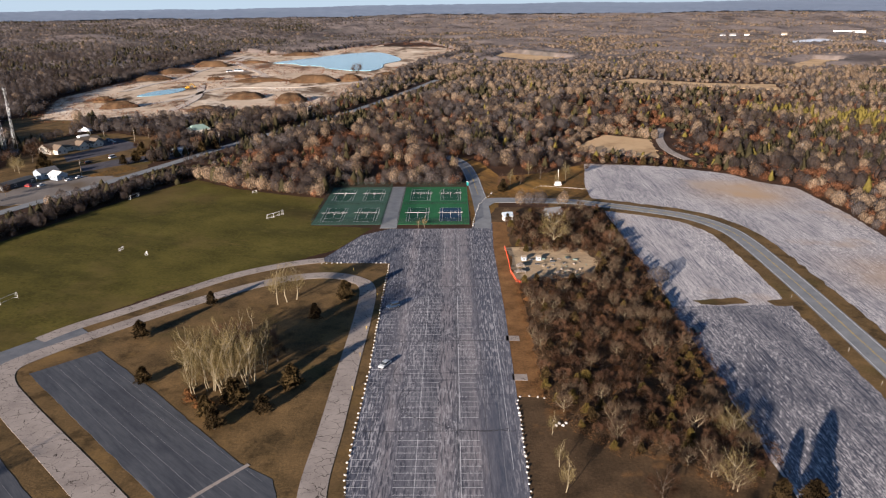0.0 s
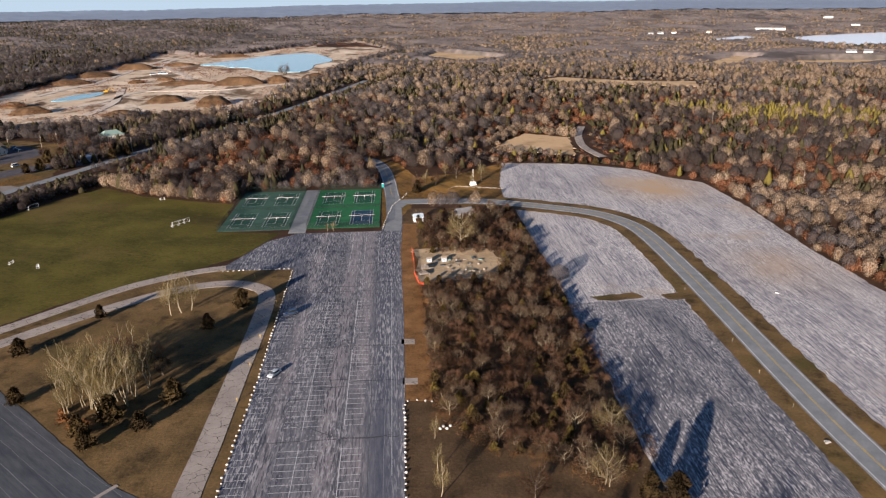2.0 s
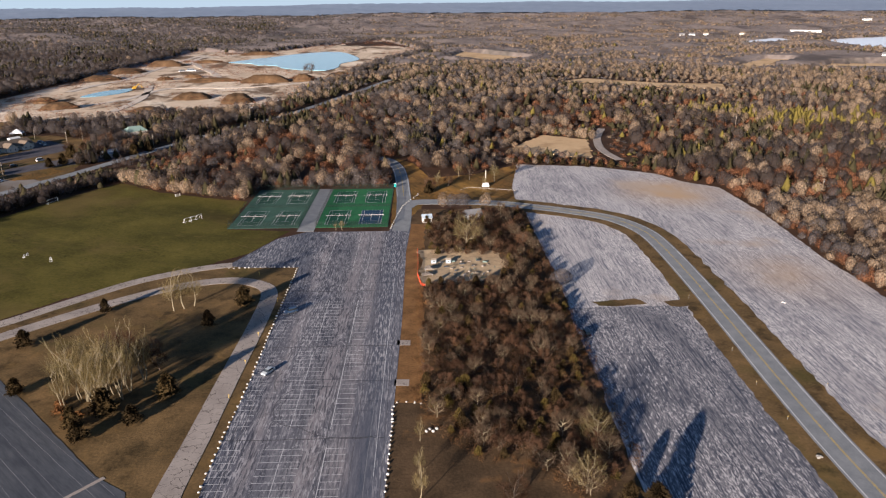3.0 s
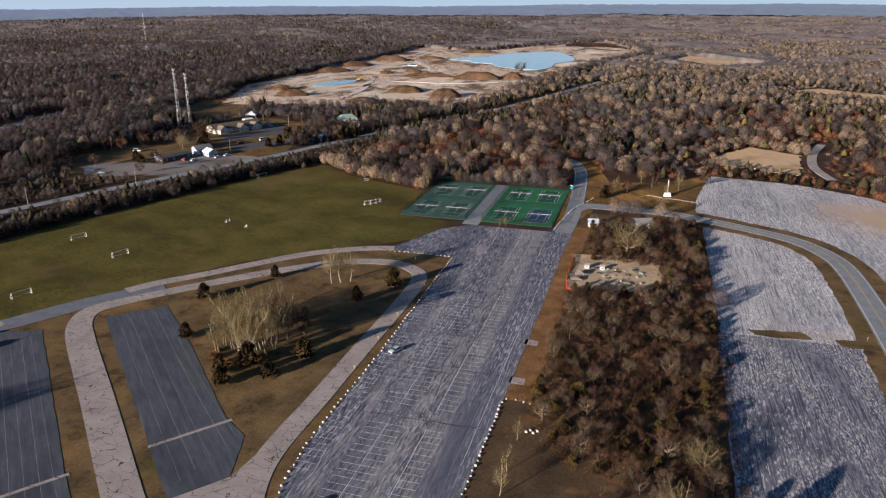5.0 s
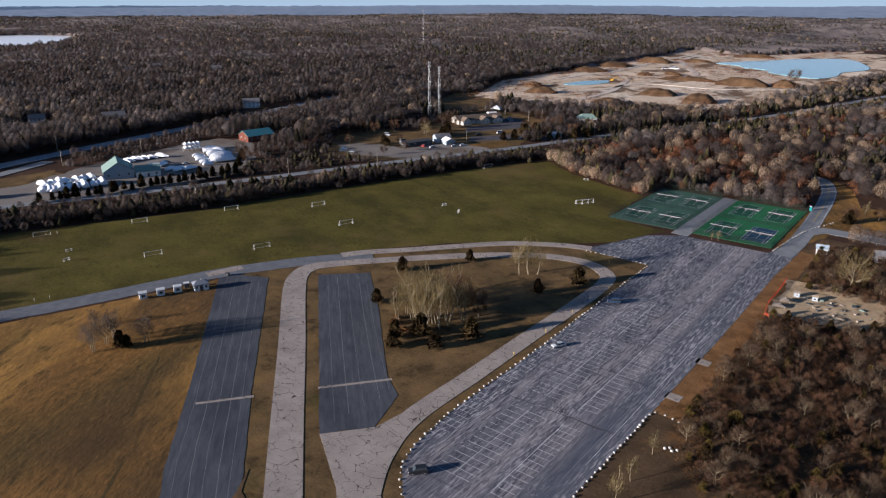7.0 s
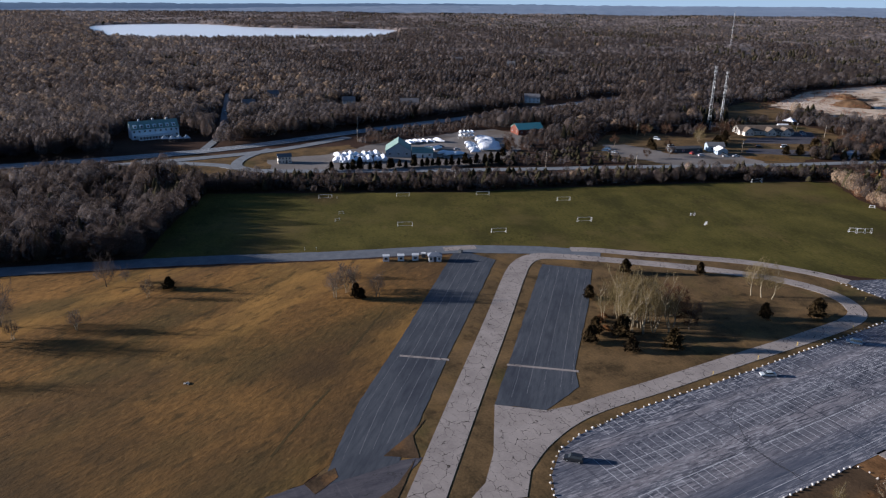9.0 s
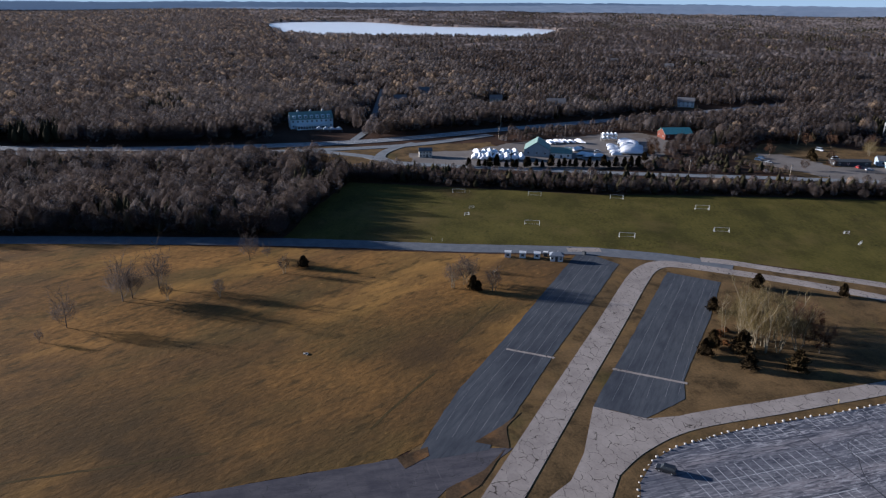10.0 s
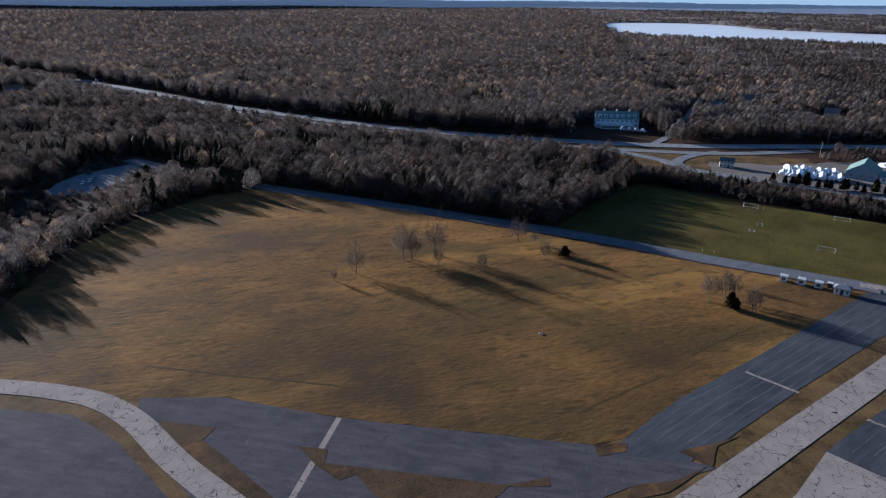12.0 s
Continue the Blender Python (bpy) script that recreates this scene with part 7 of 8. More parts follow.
sign = thing("monument_sign", "white pedestal with a tall pale post on the grass", "sign", pose(62.7, 408, 0.05, 0, 0, 15))
bm = bmesh.new()
box(bm, 0, 0, 0, 4.0, 2.4, 0.5)
box(bm, 0, 0, 0.5, 3.2, 1.8, 1.5)
bmesh.ops.bevel(bm, geom=bm.edges[:], offset=0.05, segments=1, affect="EDGES")
part("pedestal", bm, M_WHITE, sign)
bm = bmesh.new()
rod(bm, (0, 0, 2.0), (0, 0, 9.5), 0.22, 0.16, 8)
part("post", bm, M_SIDING, sign)
rail = thing("low_rail", "low white rail round a lawn corner", "fence")
for a, b in (((47, 398), (52, 404.5)), ((52, 404.5), (79, 396))):
    bm = bmesh.new()
    rod(bm, (*a, 0.6), (*b, 0.6), 0.06, sides=4)
    part("rail", bm, M_SIDING, rail)
for k in range(9):
    bm = bmesh.new()
    rod(bm, (52 + 3.3 * k, 404.5 - 1.04 * k, 0), (52 + 3.3 * k, 404.5 - 1.04 * k, 0.65), 0.06)
    part("post", bm, M_SIDING, rail)

# clearing in the wood
fence = thing("snow_fence", "bright orange plastic snow fence along the lot", "fence")
line = [(23.5, 297), (23.9, 281), (23.8, 267), (25.2, 256.5), (27, 255)]
for (ax, ay), (bx, by) in zip(line[:-1], line[1:]):
    bm = bmesh.new()
    for k in range(5):
        p, q = Vector((ax, ay, 0.25 + 0.22 * k)), Vector((bx, by, 0.25 + 0.22 * k))
        rod(bm, p, q, 0.045, sides=4)
    for k in range(int(math.hypot(bx - ax, by - ay) / 0.4)):
        s = k * 0.4 / math.hypot(bx - ax, by - ay)
        rod(bm, (ax + (bx - ax) * s, ay + (by - ay) * s, 0.2), (ax + (bx - ax) * s, ay + (by - ay) * s, 1.2), 0.035, sides=3)
    part("netting", bm, M_ORANGE, fence)
for x, y in line:
    bm = bmesh.new()
    rod(bm, (x, y, 0), (x, y, 1.4), 0.05)
    part("post", bm, M_POLE, fence)
tent(28.4, 272, 8, 3.2, 2.6, 1.3, "small weathered grey canopy in the sandy clearing", M_CONC)
tent(27.6, 266.5, 12, 4.0, 2.4, 0.9, "low grey tarpaulin frame in the clearing", M_CONC)
M_SALVAGE = material("weathered_green_plank", (0.07, 0.12, 0.10), (0.20, 0.25, 0.22), 0.8, 5.0, by_object=True)
for k in range(34):
    x, y = random.uniform(33, 56), random.uniform(263, 284)
    bm = bmesh.new()
    sx, sy, sz = random.uniform(0.4, 2.2), random.uniform(0.3, 1.2), random.uniform(0.15, 0.6)
    for v in box(bm, 0, 0, 0, sx, sy, sz):
        v.co += Vector((random.uniform(-0.1, 0.1), random.uniform(-0.1, 0.1), random.uniform(0, 0.1)))
    bmesh.ops.bevel(bm, geom=bm.edges[:], offset=0.04, segments=1, affect="EDGES")
    o = part("rubble_block", bm, (M_SALVAGE, M_CONC, M_POLE, M_DARKWALL)[k % 4])
    o.matrix_world = pose(x, y, 0.05, 0, 0, random.uniform(0, 180))
    tagged(o, ("greenish weathered plank box in the clearing", "grey concrete rubble in the clearing", "weathered timber lying in the clearing", "dark crate lying in the clearing")[k % 4], "rubble", "rubble in the clearing")
for x, y in ((30.4, 281), (36.6, 281)):
    house("garden_shed", "small blue-grey shed in the sandy clearing", "shed", x, y, 10, 1.9, 1.5, 1.5, 0.4, M_BLUEGREY, M_POLE, (1, 0), door=False, eave=0.1, group="sheds in the clearing")

# conifers and trees round the yards
YARD_TREES = "dark conifers round the boatyard"
for k in range(26):
    s = k / 25
    another(CEDAR_A, -318 + 28 * s + random.uniform(-2, 2), 166 + 104 * s + random.uniform(-1.5, 1.5), 50 * k, random.uniform(0.6, 1.1), 1.25, label="black-green conifer before the boatyard", group=YARD_TREES)
for x, y, k, s in [(-330, 306, 0, 1.3), (-322, 300, 1, 1.2), (-312, 296, 0, 1.2), (-306, 285, 1, 1.0), (-290, 480, 0, 1.5), (-284, 486, 0, 1.4), (-279, 474, 1, 1.3), (-270, 455, 1, 1.2), (-266, 448, 1, 1.1), (-262, 452, 1, 1.2), (-283, 400, 1, 1.2),
                   (-276, 396, 1, 1.0), (-222, 500, 1, 1.4), (-216, 508, 1, 1.5), (-212, 498, 0, 1.2), (-225, 508, 1, 1.3), (-230, 515, 0, 1.1), (-208, 520, 1, 1.2), (-312, 445, 0, 1.2), (-320, 430, 0, 1.1), (-300, 380, 0, 1.0), (-258, 372, 0, 0.8),
                   (-330, 425, 0, 1.3), (-255, 390, 0, 0.9), (-240, 560, 0, 1.1), (-250, 575, 0, 1.0), (-262, 582, 1, 1.0)]:
    another((GREY_TREE, CEDAR_A)[k], x, y, 41 * x, s, label=("grey leafless tree beside a yard", "dark cedar beside a yard")[k], group="trees round the yards")

# trees round the office yard
for x, y, k, q in [(-210, 532, 0, 1.5), (-280, 447, 1, 1.0), (-286, 452, 1, 0.9), (-276, 410, 0, 0.8), (-217, 478, 2, 1.3), (-210, 485, 2, 1.2), (-222, 470, 2, 1.1), (-205, 478, 2, 1.2), (-300, 470, 0, 1.2), (-330, 431, 3, 1.0),
                   (-322, 436, 3, 0.9), (-268, 455, 2, 1.2), (-272, 461, 2, 1.1), (-262, 452, 2, 1.0), (-175, 520, 2, 1.3), (-182, 510, 2, 1.3), (-190, 522, 0, 1.2), (-200, 500, 0, 1.1), (-302, 500, 0, 1.1), (-308, 520, 0, 1.0), (-230, 545, 0, 0.8), (-222, 552, 2, 0.9)]:
    another((GREY_TREE, round_a, CEDAR_A, SMALL_TREE)[k], x, y, 53 * x, q, label=("grey leafless tree beside the office yard", "wide blond leafless tree beside the barn", "dark cedar beside the office yard", "pale slender leafless tree behind the yard")[k], group="trees round the yards")

# ================= boats =================


def boat(length, beam, height):
    ob = thing("wrapped_boat", "motor boat shrink-wrapped in white for winter", "boat", group="wrapped boats in the yard")
    bm = bmesh.new()
    rings = []
    for k in range(9):
        s = k / 8
        w = beam / 2 * (1 - max(0, (s - 0.55) / 0.45) ** 2) * (0.9 if k == 0 else 1)
        top = height * (0.62 + 0.38 * math.sin(math.pi * min(1, s * 1.25)) ** 0.7) * (1 - 0.25 * s)
        ring = []
        for j in range(9):
            t = j / 8
            a = math.pi * t
            z = 1.2 + (top - 1.2) * (1 - abs(2 * t - 1)) ** 0.95
            ring.append(bm.verts.new((length * (s - 0.5), max(w, 0.05) * math.cos(a), z + 0.06 * math.sin(11 * t + 3 * s))))
        rings.append(ring)
    for r0, r1 in zip(rings[:-1], rings[1:]):
        for j in range(8):
            bm.faces.new((r0[j], r1[j], r1[j + 1], r0[j + 1]))
    bm.faces.new(rings[0])
    bm.faces.new(list(reversed(rings[-1])))
    bmesh.ops.recalc_face_normals(bm, faces=bm.faces)
    part("wrap", bm, M_WRAP, ob)
    bm = bmesh.new()
    rings = []
    for k in range(7):
        s = k / 6
        w = beam / 2 * 0.97 * (1 - max(0, (s - 0.55) / 0.45) ** 2)
        rings.append([bm.verts.new((length * 0.98 * (s - 0.5), y, z)) for y, z in ((max(w, 0.04), 1.25), (max(w, 0.04) * 0.75, 0.75), (0, 0.45 + 0.3 * s * s), (-max(w, 0.04) * 0.75, 0.75), (-max(w, 0.04), 1.25))])
    for r0, r1 in zip(rings[:-1], rings[1:]):
        for j in range(4):
            bm.faces.new((r0[j], r1[j], r1[j + 1], r0[j + 1]))
    bm.faces.new(rings[0])
    bmesh.ops.recalc_face_normals(bm, faces=bm.faces)
    part("hull", bm, M_WHITE, ob)
    for sx in (-0.3, 0.2):
        for sy in (-0.4, 0.4):
            bm = bmesh.new()
            rod(bm, (sx * length, sy * beam * 1.1, 0), (sx * length, sy * beam * 0.7, 1.0), 0.06)
            part("stand", bm, M_STEEL, ob)
    return ob


BOAT = boat(13.5, 3.9, 4.6)
BOAT.matrix_world = pose(-340, 180, 0.06, 0, 0, 165)
berths = [(-365 + 4.0 * k, 306.5 - 1.9 * k, 64 + 180 * (k % 2), 0.95 + 0.08 * (k % 3)) for k in range(11)]
berths += [(-352 + 4.4 * k, 287 - 1.95 * k, 64, 0.62 + 0.06 * (k % 2)) for k in range(7)] + [(-374, 246 + 3.6 * k, 4 * (k % 3), 0.62) for k in range(6)] + [(-371, 270, 30, 0.85)]
berths += [(-340.5 + 1.1 * k, 177 + 4.3 * k, 166, 1.0 + 0.06 * (k % 3)) for k in range(8)] + [(-356 + 1.1 * k, 184 + 4.3 * k, 166, 0.95) for k in range(7)]
berths += [(-351, 252, 110, 0.75), (-346, 256, 112, 0.8), (-332, 253, 100, 0.75), (-327, 257, 98, 0.8), (-323, 262, 95, 0.7)]
for x, y, t, s in berths:
    c = copy_thing(BOAT, Matrix())
    c.matrix_basis = pose(x + random.uniform(-1.2, 1.2), y + random.uniform(-0.8, 0.8), 0.06, 0, 0, t + random.uniform(-13, 13)) @ Matrix.Diagonal((s * random.uniform(0.85, 1.2), s * random.uniform(1.05, 1.35), s * random.uniform(0.7, 1.1), 1))
rack = thing("boat_rack", "steel rack holding small wrapped boats in two tiers", "rack", pose(-374, 296, 0.06, 0, 0, 72))
for k in range(5):
    bm = bmesh.new()
    for sy in (-1.5, 1.5):
        rod(bm, (-6 + 3 * k, sy, 0), (-6 + 3 * k, sy, 5.6), 0.1, sides=4)
    part("upright", bm, M_STEEL, rack)
for z in (2.2, 4.8):
    bm = bmesh.new()
    for sy in (-1.5, 1.5):
        rod(bm, (-6, sy, z), (6, sy, z), 0.09, sides=4)
    part("beam", bm, M_STEEL, rack)
for k in range(4):
    for z in (2.3, 4.9):
        c = copy_thing(BOAT, Matrix())
        c.matrix_basis = pose(-374, 296, 0.06 + z - 0.6, 0, 0, 72) @ pose(-4.5 + 3 * k, 0, 0, 0, 0, 90) @ Matrix.Diagonal((0.55, 0.65, 0.55, 1))

# ================= vehicles =================


def paint(name, colour):
    return material(name, tuple(0.92 * c for c in colour), colour, 0.5, 4.0, rough=0.28, bump=0, spec=0.5)


PAINTS = {"white": paint("car_white", (0.70, 0.71, 0.72)), "silver": paint("car_silver", (0.42, 0.46, 0.48)), "black": paint("car_black", (0.02, 0.022, 0.026)), "blue": paint("car_blue", (0.05, 0.09, 0.16)), "red": paint("car_red", (0.38, 0.03, 0.025))}
M_LAMP = material("lamp_lens", (0.55, 0.55, 0.52), (0.7, 0.7, 0.68), 1.0, 5.0, rough=0.2, bump=0)
M_TAIL = material("tail_lens", (0.28, 0.02, 0.02), (0.4, 0.03, 0.03), 1.0, 5.0, rough=0.2, bump=0)


def car(colour, style, label):
    """A car along +x: a shaped body, a glass cabin, roof, four wheels and lamps."""
    ob = thing("car", label, "car")
    L, W, H = {"sedan": (4.6, 1.8, 1.45), "suv": (4.7, 1.9, 1.75), "van": (5.4, 2.0, 2.3)}[style]
    sill, belt = 0.32, {"sedan": 0.92, "suv": 1.05, "van": 1.15}[style]
    body = [(-L / 2, sill), (-L / 2, belt - 0.05), (-L / 2 + 0.25, belt + 0.03), (L / 2 - 1.2, belt), (L / 2 - 0.15, belt - 0.18), (L / 2, belt - 0.35), (L / 2, sill)]
    cab = {"sedan": [(-1.75, belt), (-1.05, H), (0.45, H), (1.25, belt)], "suv": [(-2.2, belt), (-1.95, H), (0.6, H), (1.3, belt)], "van": [(-2.6, belt), (-2.5, H), (1.3, H), (2.0, belt)]}[style]

    def prism(pts, w0, w1):
        bm = bmesh.new()
        zs = [z for _, z in pts]
        lo, hi = min(zs), max(zs)
        rows = []
        for s in (-1, 1):
            rows.append([bm.verts.new((x, s * (w0 + (w1 - w0) * (z - lo) / (hi - lo)) / 2, z)) for x, z in pts])
        n = len(pts)
        bm.faces.new(rows[0])
        bm.faces.new(list(reversed(rows[1])))
        for i in range(n):
            bm.faces.new((rows[0][i], rows[1][i], rows[1][(i + 1) % n], rows[0][(i + 1) % n]))
        bmesh.ops.recalc_face_normals(bm, faces=bm.faces)
        bmesh.ops.bevel(bm, geom=bm.edges[:], offset=0.05, segments=2, affect="EDGES")
        return bm

    part("body", prism(body, W, W * 0.97), PAINTS[colour], ob)
    part("cabin_glass", prism(cab, W * 0.93, W * 0.76), M_GLASS, ob, "dark tinted windows")
    bm = bmesh.new()
    x0, x1 = cab[1][0], cab[2][0]
    box(bm, (x0 + x1) / 2, 0, H - 0.03, x1 - x0 + 0.1, W * 0.78, 0.07)
    bmesh.ops.bevel(bm, geom=bm.edges[:], offset=0.03, segments=1, affect="EDGES")
    part("roof", bm, PAINTS[colour], ob)
    for sx in (-L * 0.31, L * 0.31):
        for sy in (-1, 1):
            bm = bmesh.new()
            rod(bm, (sx, sy * (W / 2 - 0.2), 0.33), (sx, sy * (W / 2 + 0.02), 0.33), 0.33, sides=14)
            wh = part("wheel", bm, M_TYRE, ob)
            bm = bmesh.new()
            rod(bm, (sx, sy * (W / 2), 0.33), (sx, sy * (W / 2 + 0.035), 0.33), 0.2, sides=10)
            part("rim", bm, M_STEEL, wh)
    for sy in (-1, 1):
        bm = bmesh.new()
        box(bm, L / 2 - 0.02, sy * W * 0.36, belt - 0.42, 0.1, 0.36, 0.14)
        part("headlight", bm, M_LAMP, ob)
        bm = bmesh.new()
        box(bm, -L / 2 + 0.01, sy * W * 0.38, belt - 0.3, 0.08, 0.26, 0.2)
        part("tail_light", bm, M_TAIL, ob)
    return ob


silver = car("silver", "sedan", "silver sedan parked on the empty lot")
silver.matrix_world = pose(-20, 190, 0.1, 0, 0, 240)
dark = car("blue", "suv", "dark blue estate car parked on the lot")
dark.matrix_world = pose(-20.8, 233, 0.1, 0, 0, 212)
suv = car("black", "suv", "black off-road car parked near the boulders")
suv.matrix_world = pose(-15, 113.4, 0.1, 0, 0, 226)
white_car = car("white", "sedan", "white sedan parked in a yard")
white_car.matrix_world = pose(-247, 413, 0.08, 0, 0, 70)
van = car("white", "van", "white van parked beside the office")
van.matrix_world = pose(-240, 493, 0.08, 0, 0, 60)
red = car("red", "suv", "red pickup-like car parked in the yard")
red.matrix_world = pose(-254, 411, 0.08, 0, 0, 160)
another(suv, 80, 212, 95, z=0.06, label="black car at the wood's edge on the overflow lot")
for src, x, y, t, lab in ((van, -305, 428, 20, "white box van standing in the yard"), (white_car, -237, 426, 70, "white sedan parked in a yard"), (white_car, -234, 433, 70, "white sedan parked in a yard"), (suv, -240, 429, 70, "black car parked in a yard"),
                          (suv, -249, 476, 60, "black car parked beside the office"), (dark, -293, 368, 30, "dark blue car in the gravel yard"), (dark, -289, 362, 40, "dark blue car in the gravel yard"), (silver, -281, 364, 30, "silver car in the gravel yard"),
                          (van, -278, 416, 70, "white van beside the dark shed"), (dark, -262, 546, 60, "dark blue car at the office car park"), (dark, -266, 551, 60, "dark blue car at the office car park"), (silver, -270, 556, 60, "silver car at the office car park"),
                          (dark, -274, 561, 60, "dark blue car at the office car park"), (silver, -339, 268, 80, "silver car in the boatyard"), (dark, -352, 262, 80, "dark blue car in the boatyard"), (suv, -318, 244, 70, "black car at the boatyard gate"),
                          (white_car, -235, -220, 20, "white sedan in the woodland car park"), (white_car, -230, -221, 20, "white sedan in the woodland car park"), (silver, -240, -222, 20, "silver car in the woodland car park"), (suv, -251, -232, 20, "black car in the woodland car park"),
                          (van, -629, -484, 60, "white van on the highway"), (van, -533, -334, 60, "white van on the highway"), (van, -568, 157, 170, "white van on the side road"), (suv, -460, -170, 65, "black car on the highway")):
    another(src, x, y, t, z=0.42 if x < -400 else 0.1, label=lab)
truck = car("white", "van", "white haulage truck in the quarry")
truck.matrix_world = pose(-330, 1126, 1.0, 0, 0, 10) @ Matrix.Diagonal((2.6, 1.6, 1.8, 1))
another(truck, -342, 1120, 40, z=1.0, label="white haulage truck in the quarry").scale = (2, 1.4, 1.5)
digger = thing("excavator", "yellow excavator beside the quarry pond", "excavator", pose(-330, 898, 1.2, 0, 0, 30))
M_DIGGER = material("machine_yellow", (0.45, 0.26, 0.03), (0.58, 0.34, 0.05), 0.8, 5.0, rough=0.5)
for pname, rows, mat in (("track", [(0, -1.4, 0, 5, 0.8, 1.0)], M_TYRE), ("track", [(0, 1.4, 0, 5, 0.8, 1.0)], M_TYRE), ("cabin", [(0, 0, 1.1, 4.4, 3.0, 1.4), (0.8, 0.7, 2.5, 1.8, 1.4, 1.3)], M_DIGGER)):
    bm = bmesh.new()
    for r in rows:
        box(bm, *r)
    bmesh.ops.bevel(bm, geom=bm.edges[:], offset=0.12, segments=1, affect="EDGES")
    part(pname, bm, mat, digger)
bm = bmesh.new()
rod(bm, (1.8, -0.3, 2.0), (6.0, -0.3, 6.5), 0.4, 0.3, 4)
rod(bm, (6.0, -0.3, 6.5), (9.0, -0.3, 3.0), 0.3, 0.2, 4)
box(bm, 9.2, -0.3, 1.8, 1.2, 1.2, 1.3)
part("arm", bm, M_DIGGER, digger)
lone = another(GREY_TREE, -131, 1003, 0, 2.2, z=4.0, label="lone bare tree beside the quarry lake")

# ================= poles and masts =================


def utility_pole(height=10.5, arms=True):
    ob = thing("utility_pole", "weathered wooden utility pole with crossarm", "pole", group="utility poles")
    bm = bmesh.new()
    rod(bm, (0, 0, -0.2), (0, 0, height), 0.17, 0.11, 8)
    part("pole", bm, M_POLE, ob)
    if arms:
        bm = bmesh.new()
        box(bm, 0, 0, height - 0.9, 2.4, 0.12, 0.14)
        part("crossarm", bm, M_POLE, ob)
        for sx in (-1.05, -0.4, 0.4, 1.05):
            bm = bmesh.new()
            rod(bm, (sx, 0, height - 0.76), (sx, 0, height - 0.55), 0.05)
            part("insulator", bm, M_GLASS, ob)
        bm = bmesh.new()
        rod(bm, (0.32, 0, height - 2.4), (0.32, 0, height - 1.5), 0.24, sides=8)
        part("transformer", bm, M_STEEL, ob, "grey transformer can")
    return ob


POLE = utility_pole()
pole_spots = [(-237, 342, 0), (-237, 442, 0), (-325, 426, 0), (-272, 550, 0), (-251, 556, 0), (-246, 571, 0), (-266, 292, 0), (-250, 215, 0), (-392, 268, 0), (-396, 215, 0), (-468, 172, 0), (-447, 236, 0), (-467, 120, 0), (-177, 536, 0),
              (238, 480, 0), (246, 376, 0), (288, 592, 0), (255, 300, 0)]
for k, (x, y, _) in enumerate(pole_spots):
    m = pose(x, y, 0.0, 0, 0, 60 if x < 0 else 10)
    if k == 0:
        POLE.matrix_world = m
    else:
        copy_thing(POLE, m)
for x, y in ((-132, 655), (-117, 700), (-106, 750), (-80, 808)):
    ob = thing("street_lamp", "tall grey street lamp beside the road", "street lamp", pose(x, y, 0.1, 0, 0, 20), "lamps along the road")
    bm = bmesh.new()
    rod(bm, (0, 0, 0), (0, 0, 12), 0.2, 0.12, 8)
    part("pole", bm, M_POLE, ob)
    bm = bmesh.new()
    rod(bm, (0, 0, 11.8), (2.0, 0, 12.1), 0.08)
    box(bm, 2.2, 0, 11.9, 1.5, 0.6, 0.35)
    part("lamp_head", bm, M_STEEL, ob)


def lattice_mast(x, y, height, base, label):
    ob = thing("radio_mast", label, "mast", pose(x, y, 0.0, 0, 0, 25), "radio masts")
    feet = [Vector((math.cos(t) * base, math.sin(t) * base, 0)) for t in (0.5, 2.6, 4.7)]
    tops = [f * 0.22 + Vector((0, 0, height)) for f in feet]
    for f, t in zip(feet, tops):
        bm = bmesh.new()
        rod(bm, f, t, 0.10, 0.06, 5)
        part("leg", bm, M_STEEL, ob)
    n = int(height / 2.6)
    bm = bmesh.new()
    for k in range(n):
        a, b = k / n, (k + 1) / n
        for i in range(3):
            j = (i + 1) % 3
            p, q = feet[i].lerp(tops[i], a), feet[j].lerp(tops[j], b)
            r, s = feet[j].lerp(tops[j], a), feet[i].lerp(tops[i], b)
            rod(bm, p, q, 0.035, sides=3)
            rod(bm, r, s, 0.035, sides=3)
    part("bracing", bm, M_STEEL, ob)
    for k, z in enumerate((0.97, 0.9, 0.72, 0.6)):
        bm = bmesh.new()
        c = (0, 0, height * z)
        for t in range(3):
            box(bm, 1.2 * math.cos(t * 2.1), 1.2 * math.sin(t * 2.1), height * z, 0.25, 0.25, 1.8)
        rod(bm, (-1.4, 0, height * z + 1), (1.4, 0, height * z + 1), 0.08, sides=4)
        rod(bm, (0, -1.4, height * z + 1), (0, 1.4, height * z + 1), 0.08, sides=4)
        part("antenna", bm, M_STEEL, ob)
    bm = bmesh.new()
    rod(bm, (1.0, 0, height * 0.66), (1.4, 0, height * 0.66), 0.7, sides=12)
    part("dish", bm, M_WHITE, ob)
    return ob


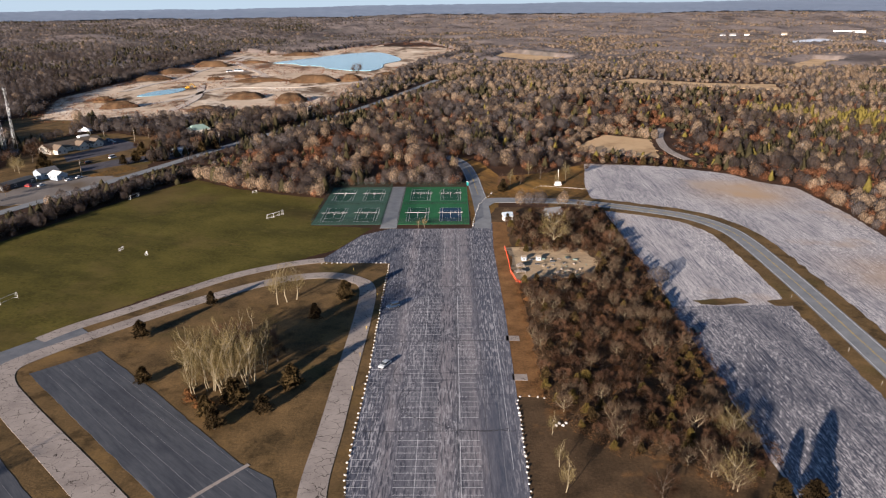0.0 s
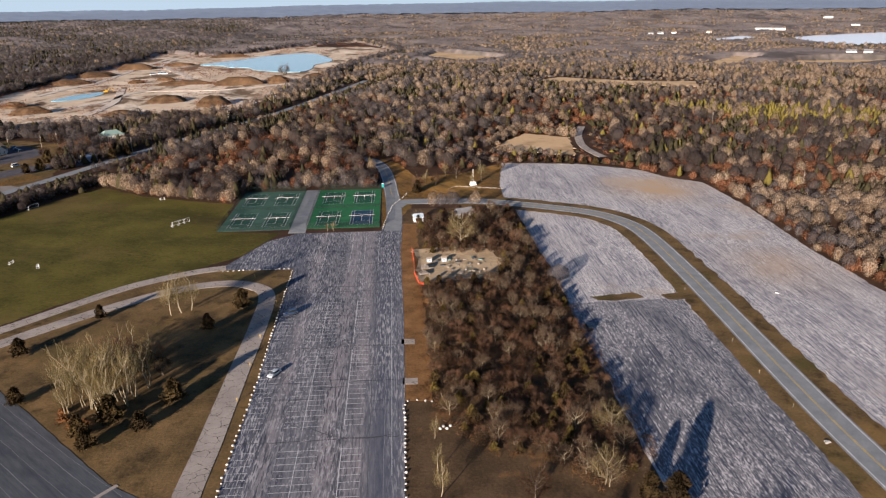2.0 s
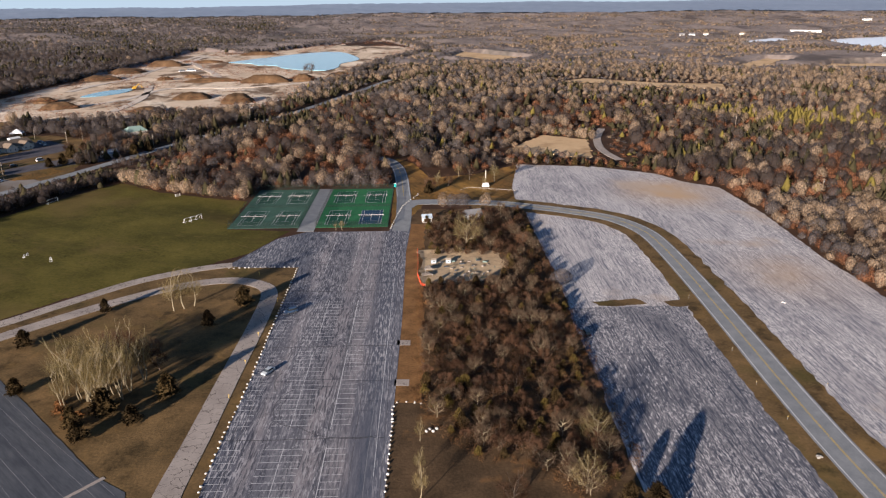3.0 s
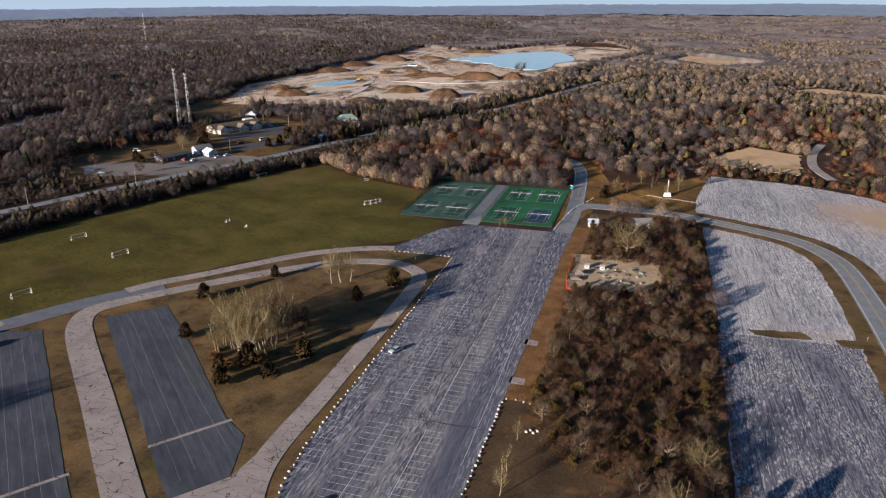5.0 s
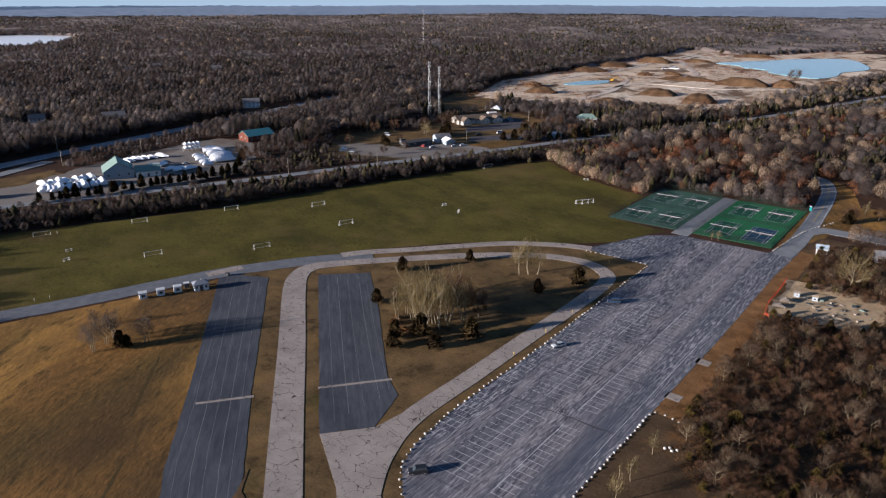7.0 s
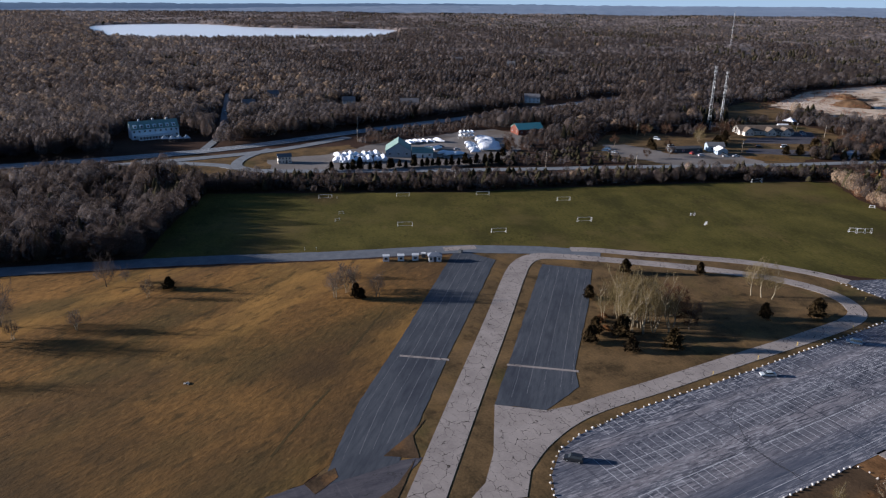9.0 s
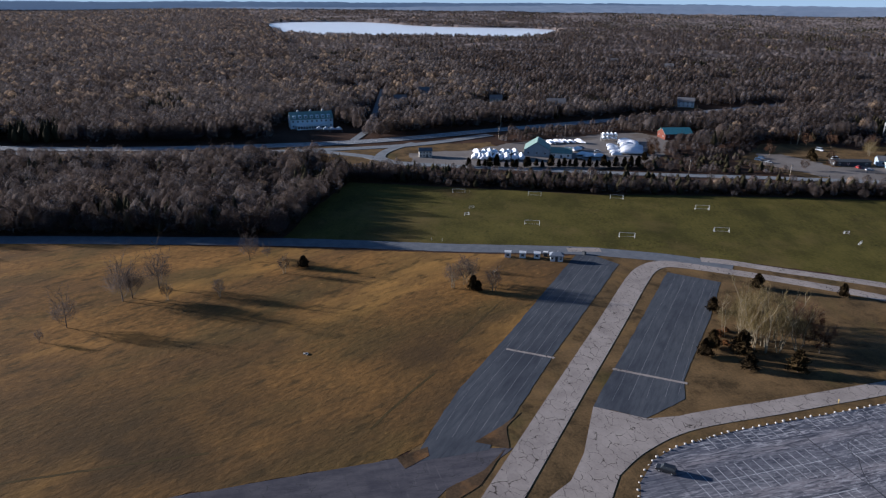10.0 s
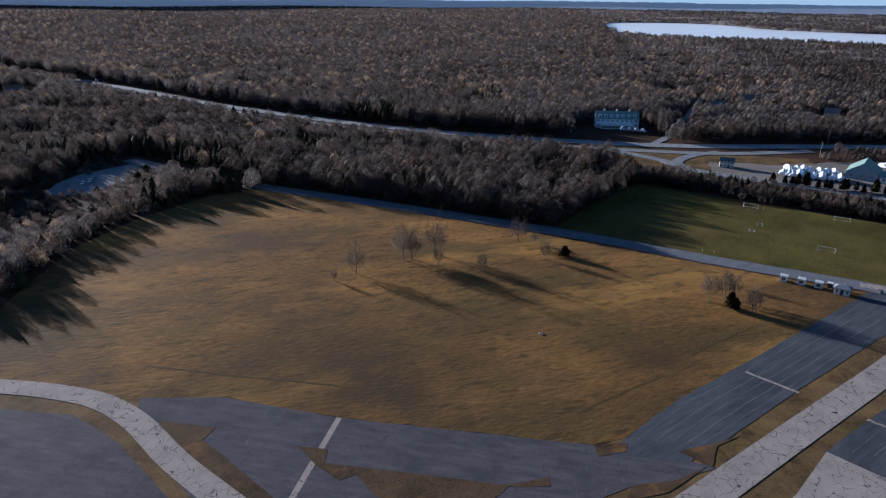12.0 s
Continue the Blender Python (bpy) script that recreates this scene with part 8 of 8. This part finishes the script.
lattice_mast(-326.4, 508.8, 51, 1.9, "tall grey lattice radio mast with antennas")
lattice_mast(-328, 525.3, 45.5, 1.5, "slender grey lattice radio mast with dishes")
lattice_mast(-967, 1293, 78, 2.0, "far grey lattice mast above the woods")
house("mast_hut", "small grey equipment hut beside the masts", "hut", -318, 505, 30, 6, 4, 2.8, 0.6, M_STEEL, M_ROOF_GREY, (1, 0), eave=0.2)
for x, y in ((-27.5, 243), (-28.2, 196), (-28, 176), (-28.4, 215), (-40, 270)):
    bm = bmesh.new()
    rod(bm, (0, 0, 0), (0, 0, 1.3), 0.07)
    box(bm, 0, 0, 1.0, 0.3, 0.05, 0.3)
    o = part("marker_post", bm, M_YELLOW)
    o.matrix_world = pose(x, y, 0.03)
    tagged(o, "yellow marker post beside the loop drive", "post", "yellow marker posts")
for x, y in ((123, 198.5), (121.8, 160), (124, 240), (141, 176), (141.5, 152), (121.5, 178)):
    ob = thing("road_post", "thin road marker post on the verge", "post", pose(x, y, 0.1), "road marker posts")
    bm = bmesh.new()
    rod(bm, (0, 0, 0), (0, 0, 1.3), 0.04)
    part("post", bm, M_STEEL, ob)
    bm = bmesh.new()
    box(bm, 0, 0, 0.95, 0.2, 0.04, 0.3)
    part("plate", bm, M_YELLOW, ob)
bm = bmesh.new()
for k in range(6):
    box(bm, random.uniform(-1.5, 1.5), random.uniform(-1, 1), 0, random.uniform(0.5, 1.2), random.uniform(0.4, 0.9), random.uniform(0.3, 0.8), random.uniform(0, 90))
bmesh.ops.bevel(bm, geom=bm.edges[:], offset=0.08, segments=1, affect="EDGES")
heap = part("rock_heap", bm, M_ROCK)
heap.matrix_world = pose(122, 144, 0.08) @ Matrix.Diagonal((0.6, 0.6, 0.6, 1))
tagged(heap, "small heap of pale rocks on the verge", "rocks")
c = copy_thing(heap, pose(157, 235, 0.06, 0, 0, 60))
c = copy_thing(heap, pose(-90.7 * 1.04, 37.2 * 1.04, 0.05, 0, 0, 30))
tagged(c, "pale stones half hidden in the meadow")
